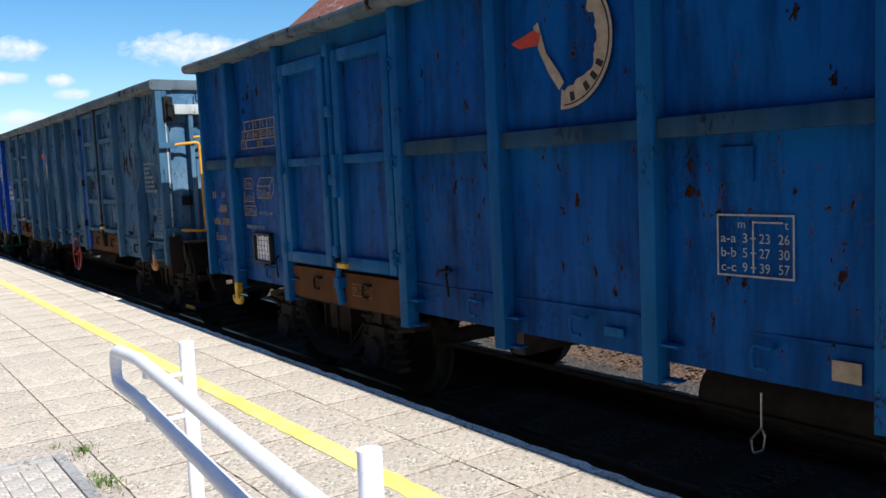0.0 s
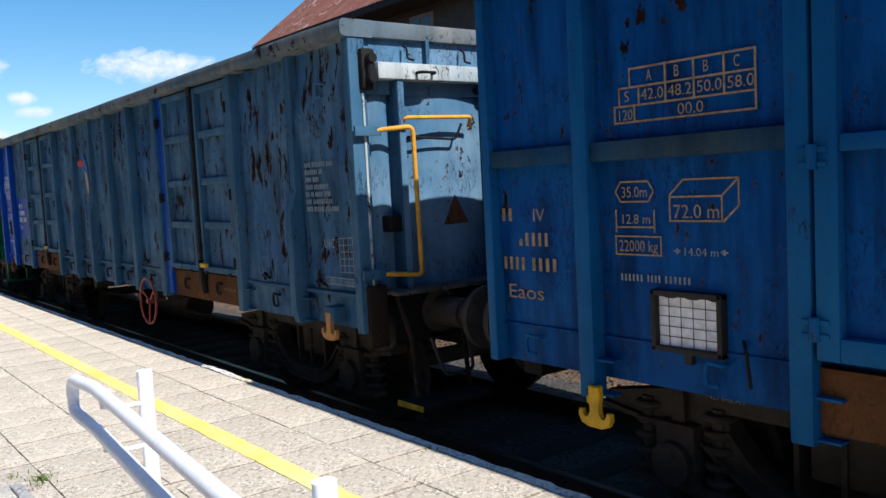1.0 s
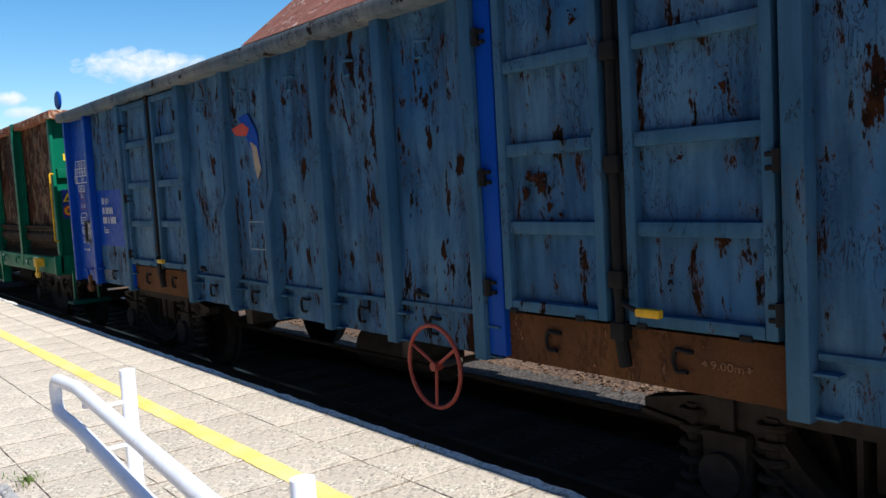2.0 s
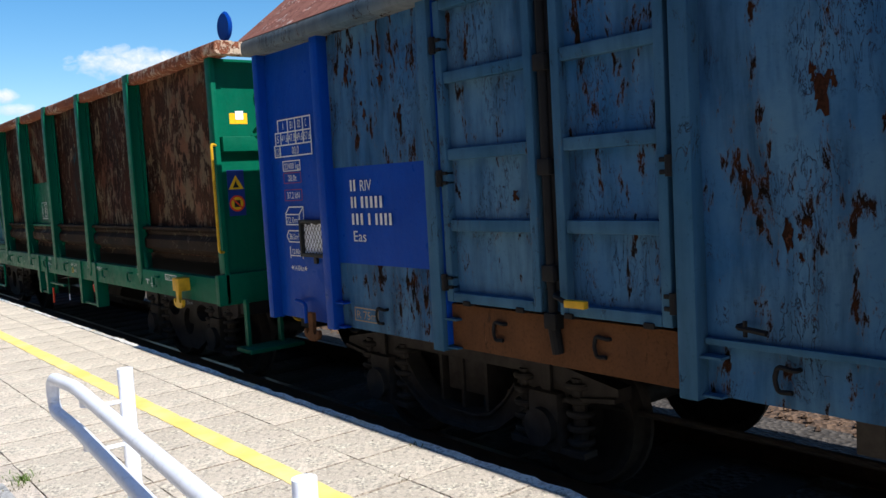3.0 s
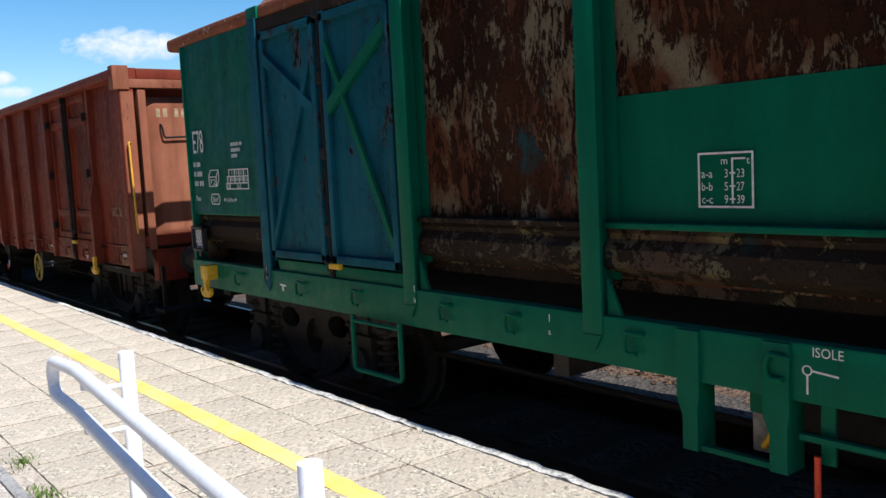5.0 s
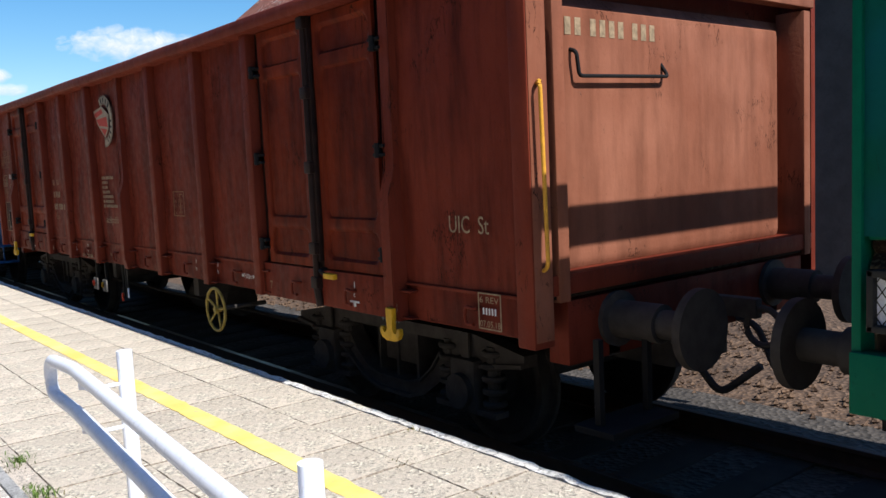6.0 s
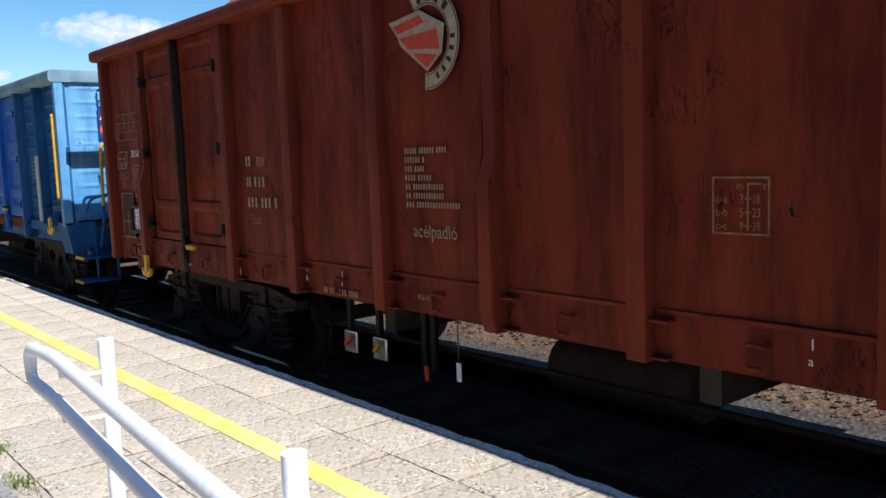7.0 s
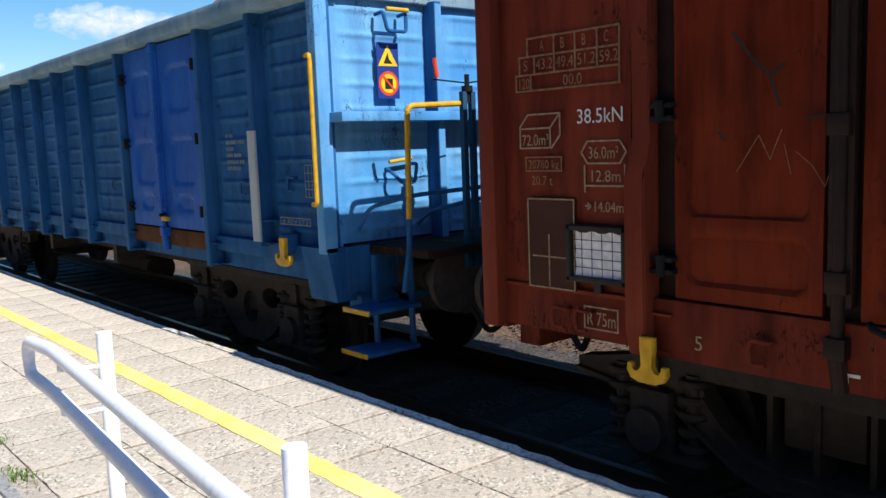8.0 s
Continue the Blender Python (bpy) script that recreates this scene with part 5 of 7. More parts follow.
    cube_sign(w, 7.88, 1.58, 0.38, 0.20, "72.0 m", LETTER_TAN, d)
    span_sign(w, 7.86, 1.22, 0.30, "14.04 m", 0.04, LETTER_DIM, d, False)
    bars(w, d, 8.19, 1.08, [(0.15, 0.09, 0.16)], 0.035, 0.05, LETTER_DIM)
    load_table(w, 2.56, 1.32, 0.40, 0.29, (("a-a", "3", "23", "26"), ("b-b", "5", "27", "30"), ("c-c", "9", "39", "57")), LETTER_MID, d)
    lettering(w, "KE-GP", 2.52, 0.64, 0.05, LETTER, 0.18, d)
    part("timber_tag", boxed(d - 0.004, d, 1.86, 1.99, 0.62, 0.71, r=0.002), CREAM, w, "pale wooden tag on the sill")
    part("patch_plate", boxed(d - 0.002, d + 0.004, 2.36, 2.54, 1.47, 1.63), BLUE_DEEP, w)
    part("small_plate", boxed(d - 0.008, d, 3.16, 3.30, 0.64, 0.69, r=0.003), BLUE_STAKE, w)
    lettering(w, "NEMAZAT", 7.98, 0.425, 0.035, LETTER_DIM, 0.24, 3.74)
    boxed_words(w, 6.05, 0.70, 0.30, 0.10, "R 75m", LETTER_BROWN, px - 0.035)
    spots = [(2.73, 1.43, 0.042), (2.71, 1.57, 0.022), (2.16, 1.42, 0.014), (1.99, 1.88, 0.03), (2.16, 2.19, 0.03), (2.42, 1.0, 0.022), (1.95, 1.06, 0.026), (2.40, 1.735, 0.026),
             (3.24, 0.88, 0.022), (3.62, 0.99, 0.02), (4.49, 2.0, 0.026), (4.99, 2.26, 0.026), (8.03, 2.38, 0.05), (7.79, 2.40, 0.05), (8.13, 2.24, 0.03), (8.75, 2.62, 0.045), (3.12, 2.05, 0.02), (4.30, 1.6, 0.018)]
    ends = [y0] + st + [y1]
    for a, b in zip(ends, ends[1:]):
        rust_patches(w, px, [q for q in spots if a < q[0] < b], dents(0.022, a), int(a * 10), 1.5)
    # bands of small dark strokes on the torn decal, and a link hanging below
    for a in (118, 132, 146, 168):
        part("decal_stroke", arc_band(bmesh.new(), d - 0.003, 3.56, 2.26, 0.285, 0.335, a - 3, a + 3, 3), DECAL_BLACK, w)
    bm = tube(bmesh.new(), [(3.6, 2.50, 0.42), (3.6, 2.50, 0.24)], 0.006, 6)
    tube(bm, [(3.6, 2.50, 0.24), (3.6, 2.48, 0.21), (3.6, 2.49, 0.13), (3.6, 2.55, 0.10), (3.6, 2.56, 0.17)], 0.007, 6, 0.02, True)
    part("hanging_link", bm, STEEL, w, "steel ring hanging on a wire")
    # torn round decal: what is left of a cream ring and a red wing
    bm = arc_band(bmesh.new(), d, 3.56, 2.26, 0.255, 0.37, 40, 185, 26, 0.02, 2)
    part("torn_decal", bm, CREAM, w, "torn remains of a round cream and red decal")
    part("decal_line", arc_band(bmesh.new(), d - 0.002, 3.56, 2.26, 0.343, 0.351, 45, 180, 24), DECAL_BLACK, w)
    bm = prism(bmesh.new(), [(3.60, 2.00), (3.68, 2.10), (3.76, 2.24), (3.80, 2.38), (3.76, 2.40), (3.70, 2.22), (3.60, 2.10), (3.56, 2.04)], d - 0.002, d)
    part("decal_scrap", bm, CREAM, w)
    bm = prism(bmesh.new(), [(4.00, 2.31), (3.80, 2.36), (3.74, 2.33), (3.76, 2.27), (3.92, 2.27)], d - 0.005, d - 0.003)
    part("decal_wing", bm, DECAL_RED, w)


def grey_blue_wagon():
    y0, y1 = 10.53, 23.2
    w = wagon(y0, y1, "faded grey-blue open wagon with rust blisters and an end platform")
    st = [11.5, 12.6, 14.60, 15.52, 16.36, 17.20, 18.06, 19.05, 20.9, 22.2]
    hull(w, y0 + 0.1, y1, 0.85, 2.76, BLUE_GREY, (False, True))
    underframe(w, y0, y1, BLACKISH)
    for y in (16.87 - 4.5, 16.87 + 4.5):
        bogie(w, y, "swan")
    rim(w, y0, y1, 2.70, 2.825, RIM_BLUE, 3.19, 3.46, 0.03)
    for y in st:
        new_paint = y > 22
        kn = 1.52 if y in (11.5, 17.20, 18.06) else None
        stake(w, y, BLUE_NEW if new_paint else BLUE_GREY_STAKE, 0.54, 2.71, 0.105, STAKE_X, knee=kn)
    doors = [(12.6, 14.60), (19.05, 20.9)]
    ends = [y0] + st + [y1]
    for a, b in zip(ends, ends[1:]):
        if (a, b) in doors:
            part("sill", boxed(3.32, 3.40, a + 0.06, b - 0.06, 0.56, 0.84, r=0.01), RUST_SILL, w, "rusted orange-brown sill under the door")
            m = (a + b) / 2 - 0.05
            hi = b - 0.22 if a < 15 else b - 0.09
            framed_leaf(w, a + 0.09, m - 0.07, 0.86, 2.68, (1.33, 1.76, 2.22), BLUE_GREY, BLUE_GREY_STAKE, 0.06)
            framed_leaf(w, m + 0.07, hi, 0.86, 2.68, (1.33, 1.76, 2.22), BLUE_GREY, BLUE_GREY_STAKE, 0.06)
            part("jamb", boxed(3.28, 3.38, hi + 0.02, b - 0.06, 0.58, 2.70, r=0.006), BLUE_NEW, w, "bright blue repainted door jamb")
            lock_bar(w, m, 0.78, 2.72, BLACKISH)
            hinges(w, b - 0.09, (0.98, 1.62, 2.42), BLACKISH)
            hinges(w, a + 0.07, (0.98, 1.62, 2.42), BLACKISH)
            handle_lever(w, m - 0.18, 0.94)
            for q in (0.12, 0.4, 0.6, 0.85):
                part("door_stop", boxed(3.26, 3.32, a + (b - a) * q - 0.03, a + (b - a) * q + 0.03, 0.845, 0.875, r=0.004), BLACKISH, w)
            for q in (0.3, 0.72):
                lashing_ring(w, a + (b - a) * q, 0.71, BLACKISH)
        elif (a, b) == (20.9, 22.2):
            part("side_panel", sheet(PANEL_X, a, b, 0.56, 1.04, dents(0.01, a), 8, 8), BLUE_GREY, w)
            part("side_panel", sheet(PANEL_X - 0.002, a, b, 1.04, 1.74, dents(0.006, 3), 8, 8), BLUE_NEW, w, "freshly painted blue number field")
            part("side_panel", sheet(PANEL_X, a, b, 1.74, 2.72, dents(0.012, a), 8, 12), BLUE_GREY, w)
        else:
            part("side_panel", sheet(PANEL_X, a, b, 0.56, 2.72, dents(0.05 if b < 12 else 0.026, a), 14, 28), BLUE_NEW if a > 22 else BLUE_GREY, w)
            if a < 22:
                part("lower_seam", boxed(PANEL_X - 0.03, PANEL_X, a + 0.07, b - 0.06, 0.80, 0.83, r=0.004), BLUE_GREY_STAKE, w)
    part("corner_post", boxed(3.26, 3.40, y0 - 0.02, y0 + 0.07, 0.55, 2.72, r=0.01), BLUE_GREY_STAKE, w)
    part("corner_post", boxed(3.26, 3.46, y1 - 0.08, y1, 0.54, 2.72, r=0.012), BLUE_NEW, w)
    for y in (11.98, 15.1, 15.95, 16.8, 17.7, 18.6, 21.6):
        lashing_ring(w, y, 0.69, BLACKISH)
    lashing_ring(w, 11.02, 2.38, BLUE_GREY_STAKE)
    for y in (15.1, 15.95, 16.8, 17.7, 18.6):
        lashing_ring(w, y, 2.45, BLUE_GREY_STAKE)
    for y in (11.15, 12.1, 15.2, 18.75):
        bm = bmesh.new()
        tube(bm, [(3.33, y + 0.06, 0.90), (3.28, y + 0.06, 0.90), (3.28, y - 0.08, 0.885)], 0.014, 6, 0.02)
        tube(bm, [(3.28, y + 0.02, 0.93), (3.28, y + 0.02, 0.86)], 0.011, 6)
        part("rope_cleat", bm, BLACKISH, w)
    part("hook_block", boxed(3.24, 3.37, 10.90, 11.05, 0.60, 0.72, r=0.015), BLUE_GREY_STAKE, w)
    tow_hook(w, 10.99, 0.46, HOOK_ORANGE, 3.26, label="orange-yellow double towing hook")
    tow_hook(w, 22.48, 0.43, RUST_SILL, 3.26, label="rusty double towing hook")
    bm = bmesh.new()
    tube(bm, [(3.32, 22.75, 0.70), (3.27, 22.75, 0.72), (3.27, 22.6, 0.70), (3.27, 22.6, 0.55)], 0.016, 8, 0.02)
    part("hook_stem", bm, BLUE_NEW, w)
    handwheel(w, 14.98, 0.46, 0.26, RED, 3, 3.19)
    # end facing the camera: lattice wall behind posts, flap beam, handrail
    ye = y0 + 0.07
    for a, b in ((3.42, 3.63), (3.69, 4.53), (4.60, 5.40), (5.47, 6.09)):
        bm = sheet(0.0, a, b, 0.85, 2.40, lambda q, z, a=a, b=b: 0.05 * math.sin(math.pi * (q - a) / (b - a)) * min(1.0, (b - a) / 0.5), 16, 4)
        for v in bm.verts:
            v.co = Vector((v.co.y, ye + v.co.x, v.co.z))
        part("end_wall", bm, BLUE_PALE, w, "pale blue bulged end wall with rust spots")
    part("end_wall_top", boxed(3.40, 6.30, y0 + 0.02, y0 + 0.05, 2.30, 2.70), BLUE_PALE, w)
    part("flap_beam", boxed(3.46, 6.24, y0 - 0.10, y0 + 0.03, 2.40, 2.52, r=0.012), RIM_PALE, w, "pale chipped cross beam")
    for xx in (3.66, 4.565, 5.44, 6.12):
        # Shade on the flanks and sun on the fronts are put into two paints.
        part("end_post", boxed(xx - 0.03, xx + 0.03, y0 - 0.075, y0 + 0.08, 0.80, 2.42, r=0.006), BLUE_DARK_AND_SHADE, w)
        part("post_face", boxed(xx - 0.026, xx + 0.026, y0 - 0.079, y0 - 0.0755, 0.84, 2.40), BLUE_PALE, w, "post front in the paler blue of its sunlit face")
    for xx in (3.75, 4.3, 4.8, 5.4):
        tube_bm = tube(bmesh.new(), [(xx, y0 - 0.01, 2.66), (xx, y0 - 0.06, 2.63), (xx, y0 - 0.06, 2.56), (xx + 0.06, y0 - 0.06, 2.55)], 0.009, 6, 0.02)
        part("hook_eye", tube_bm, BLACKISH, w)
        part("top_bracket", boxed(xx + 0.2, xx + 0.23, y0 - 0.03, y0 + 0.03, 2.50, 2.72), BLUE_GREY_STAKE, w)
    for xx in (3.8, 4.5, 5.3):
        bm = tube(bmesh.new(), [(xx, y0 - 0.1, 2.45), (xx, y0 - 0.16, 2.45), (xx + 0.14, y0 - 0.16, 2.45), (xx + 0.14, y0 - 0.1, 2.45)], 0.012, 8, 0.03)
        part("grab_loop", bm, BLACKISH, w)
    bm = boxed(3.34, 3.46, y0 - 0.07, y0 + 0.03, 2.32, 2.62, r=0.03)
    tube(bm, [(3.40, y0 - 0.09, 2.40), (3.40, y0 - 0.09, 2.54)], 0.03, 12)
    for zz in (2.40, 2.54):
        tube(bm, [(3.40, y0 - 0.13, zz), (3.40, y0 - 0.05, zz)], 0.035, 10)
    part("corner_lock", bm, BLACKISH, w)
    part("end_edge", boxed(3.355, 3.372, y0 - 0.03, y0 + 0.02, 0.85, 2.30), RIM_PALE, w)
    part("handrail_bracket", boxed(3.25, 3.47, y0 - 0.075, y0 - 0.05, 1.99, 2.06, r=0.004), BLUE_GREY_STAKE, w)
    part("handrail_bracket", boxed(3.25, 3.48, y0 - 0.09, y0 - 0.06, 0.95, 1.02, r=0.004), BLUE_GREY_STAKE, w)
    part("handrail", tube(bmesh.new(), [(3.44, y0 - 0.06, 2.03), (3.735, y0 - 0.10, 2.055), (3.755, y0 - 0.10, 0.945), (3.44, y0 - 0.08, 0.98)], 0.018, 10, 0.05), ORANGE, w, "orange-yellow handrail")
    part("handrail", tube(bmesh.new(), [(3.68, y0 - 0.03, 2.08), (3.68, y0 - 0.1, 2.12), (4.30, y0 - 0.1, 2.13), (4.33, y0 - 0.03, 2.06)], 0.015, 10, 0.03), ORANGE, w, "orange-yellow handrail")
    part("handrail", tube(bmesh.new(), [(4.62, y0 - 0.08, 2.44), (4.75, y0 - 0.14, 2.47), (4.98, y0 - 0.14, 2.38), (5.4, y0 - 0.14, 2.44)], 0.015, 10, 0.03), ORANGE, w, "bent orange-yellow handrail")
    bm = tube(bmesh.new(), [(3.72, y0 - 0.05, 1.98), (4.18, y0 - 0.05, 1.96), (4.22, y0 - 0.08, 2.08)], 0.010, 6, 0.03)
    part("chain_rod", bm, BLACKISH, w)
    bm = tube(bmesh.new(), [(4.62, y0 - 0.05, 2.02), (4.9, y0 - 0.05, 1.94), (4.95, y0 - 0.05, 2.1)], 0.010, 6, 0.05)
    part("chain_rod", bm, BLACKISH, w)
    warning_sign(w, 4.98, 5.21, ye - 0.052, 1.70, 2.07)
    tri = bmesh.new()
    vs = [tri.verts.new((a, ye - 0.054, c)) for a, c in ((4.08, 1.30), (4.33, 1.30), (4.20, 1.53))]
    bk = [tri.verts.new((v.co.x, ye - 0.04, v.co.z)) for v in vs]
    tri.faces.new(vs), tri.faces.new(bk)
    for k in range(3):
        tri.faces.new((vs[k], vs[(k + 1) % 3], bk[(k + 1) % 3], bk[k]))
    part("worn_triangle", tri, RUST_SILL, w, "rusted remains of an old yellow warning triangle")
    part("lamp_bracket", boxed(3.52, 3.66, y0 - 0.05, y0 + 0.08, 1.28, 1.40, r=0.01), BLACKISH, w)
    part("reflector", boxed(3.98, 4.06, y0 + 0.06, y0 + 0.10, 1.18, 1.25, r=0.01), DECAL_RED, w)
    part("end_step", boxed(3.46, 6.30, y0 - 0.20, y0 + 0.1, 0.82, 0.85, r=0.006), OILY_SHADED, w)
    part("corner_bracket", boxed(3.30, 3.46, y0 - 0.06, y0 + 0.04, 0.44, 0.90, r=0.012), RUST_LOW, w, "rusted end of the headstock")
    for xx in (3.52, 4.0):
        part("step_hanger", tube(bmesh.new(), [(xx, y0 - 0.1, 0.8), (xx, y0 - 0.25, 0.5), (xx, y0 - 0.3, 0.08)], 0.02, 8), RUST_LOW, w)
    sp = part("foot_step", boxed(3.40, 4.05, y0 - 0.52, y0 - 0.22, 0.04, 0.07, r=0.006), BLACKISH, w)
    part("step_edge", boxed(3.385, 3.40, y0 - 0.52, y0 - 0.22, 0.035, 0.075, r=0.004), YELLOW, sp, "yellow step edge")
    bm = tube(bmesh.new(), [(3.66, y0 - 0.3, 0.50), (3.70, y0 - 0.4, 0.22), (3.95, y0 - 0.42, 0.24), (4.0, y0 - 0.3, 0.5)], 0.014, 8, 0.05)
    part("uncoupling_handle", bm, IRON, w)
    d = PANEL_X - 0.034
    bars(w, d, 11.32, 1.80, [(0.10, 0.20, 0.10), (0.20, 0.05), (0.10, 0.10), (0.12, 0.22), (0.06, 0.05, 0.12, 0.10), (0.09, 0.30), (0.10, 0.16, 0.2)], 0.038, 0.058, LETTER_DIM)
    lettering(w, "UIC", 11.09, 1.17, 0.075, LETTER_DIM, 0.17, d)
    bm = bmesh.new()
    for k in range(6):
        strip(bm, d, 10.86, 1.245 - 0.052 * k, 10.60, 1.255 - 0.052 * k, 0.006)
    for k in range(5):
        strip(bm, d, 10.86 - 0.065 * k, 1.25, 10.86 - 0.065 * k, 0.985, 0.006)
    part("revision_table", bm, LETTER_DIM, w)
    boxed_words(w, 11.085, 0.945, 0.445, 0.06, "6 REV LTS 040918", LETTER_DIM, d)
    d = PANEL_X - 0.014
    limits_table(w, 23.02, 2.16, 0.60, 0.30, ("41.6", "47.8", "49.6", "57.6"), LETTER, d)
    boxed_words(w, 22.90, 1.83, 0.28, 0.085, "22400 kg", LETTER, d)
    boxed_words(w, 22.90, 1.735, 0.28, 0.085, "20.0t", LETTER, d, FRAME_RED, 0.48)
    boxed_words(w, 22.90, 1.60, 0.28, 0.09, "37.2 kN", LETTER, d, FRAME_RED, 0.72)
    cube_sign(w, 22.91, 1.46, 0.29, 0.145, "72.0m³", LETTER, d)
    hexagon_words(w, 22.91, 1.27, 0.24, 0.09, "36.0m²", LETTER, d)
    span_sign(w, 22.87, 1.085, 0.20, "12.80m", 0.042, LETTER, d)
    span_sign(w, 22.87, 0.95, 0.25, "14.04m", 0.045, LETTER, d, False)
    placard(w, 22.65, 1.36, 0.38, 0.29, PANEL_X, True)
    lettering(w, "RIV", 21.80, 1.565, 0.08, LETTER, 0.15, d)
    bars(w, d, 21.92, 1.565, [(0.09,), (0.09, 0.29), (0.17, 0.05, 0.22)], 0.08, 0.12, LETTER)
    lettering(w, "Eas", 21.92, 1.205, 0.08, LETTER, 0.17, d)
    boxed_words(w, 21.93, 0.73, 0.30, 0.10, "R 75m", LETTER_TAN, d - 0.02)
    span_sign(w, 13.1, 0.69, 0.26, "9.00m", 0.04, LETTER_BROWN, 3.315, False)
    lettering(w, "NEMAZAT", 13.3, 0.43, 0.035, LETTER_DIM, 0.24, 3.74)
    lettering(w, "NEMAZAT", 22.0, 0.43, 0.035, LETTER_DIM, 0.24, 3.74)
    bm = prism(bmesh.new(), [(17.95, 2.18), (17.72, 2.22), (17.60, 2.16), (17.66, 2.10), (17.86, 2.12)], d - 0.004, d - 0.002)
    part("torn_decal", bm, DECAL_RED, w, "torn red and cream scrap of a decal")
    bm = prism(bmesh.new(), [(17.60, 2.05), (17.48, 2.0), (17.42, 1.80), (17.50, 1.72), (17.54, 1.84), (17.56, 1.96)], d - 0.004, d - 0.002)
    part("decal_scrap", bm, CREAM, w)
    spots = [(10.94, 2.0, 0.05), (10.77, 2.16, 0.035), (10.73, 1.82, 0.03), (11.19, 2.18, 0.03), (11.08, 1.36, 0.065), (11.0, 1.41, 0.055), (11.17, 1.11, 0.05), (10.78, 1.45, 0.03), (10.67, 1.43, 0.025), (11.23, 0.94, 0.05), (11.12, 1.51, 0.04), (11.33, 1.80, 0.03), (11.02, 1.2, 0.035),
             (12.29, 1.96, 0.035), (11.72, 2.31, 0.045), (11.69, 1.80, 0.045), (12.12, 1.26, 0.03), (12.22, 1.88, 0.028), (12.31, 2.3, 0.04), (11.9, 2.1, 0.03),
             (15.12, 2.12, 0.05), (15.0, 1.17, 0.05), (14.79, 1.71, 0.055), (15.09, 1.89, 0.045), (15.33, 1.5, 0.035), (15.2, 2.42, 0.04), (15.78, 1.53, 0.055), (15.71, 1.91, 0.05), (15.93, 2.4, 0.06), (16.1, 1.1, 0.05), (15.8, 2.15, 0.04),
             (16.98, 2.34, 0.05), (16.72, 1.78, 0.055), (16.73, 1.07, 0.055), (16.6, 2.1, 0.04), (17.72, 1.65, 0.05), (17.5, 2.4, 0.05), (18.43, 1.87, 0.055), (18.6, 1.3, 0.045), (18.5, 2.4, 0.05), (21.5, 2.3, 0.05), (21.7, 2.1, 0.045), (21.3, 2.05, 0.055), (21.9, 2.4, 0.05)]
    ends = [y0] + st + [y1]
    for a, b in zip(ends, ends[1:]):
        hollow = 0.012 if a == 20.9 else 0.05 if b < 12 else 0.026
        rust_patches(w, PANEL_X, [q for q in spots if a + 0.08 < q[0] < b - 0.06], dents(hollow, a), int(a * 10), 2.0)
    rust_patches(w, PANEL_X - 0.018, [(14.1, 1.59, 0.085), (13.94, 1.40, 0.035), (13.18, 1.66, 0.03), (12.94, 1.95, 0.035), (13.25, 1.08, 0.03), (13.8, 2.4, 0.03), (20.2, 1.5, 0.04)], lambda yy, zz: 0.006, 5, 1.0)
    part("decal_scrap", prism(bmesh.new(), [(17.80, 2.27), (17.62, 2.29), (17.46, 2.12), (17.42, 1.80), (17.58, 1.96), (17.66, 2.08)], d - 0.002, d), BLUE_NEW, w)
    part("load_table", outline(bmesh.new(), d - 0.01, 17.72, 1.36, 0.30, 0.25, 0.010), LETTER_DIM, w)


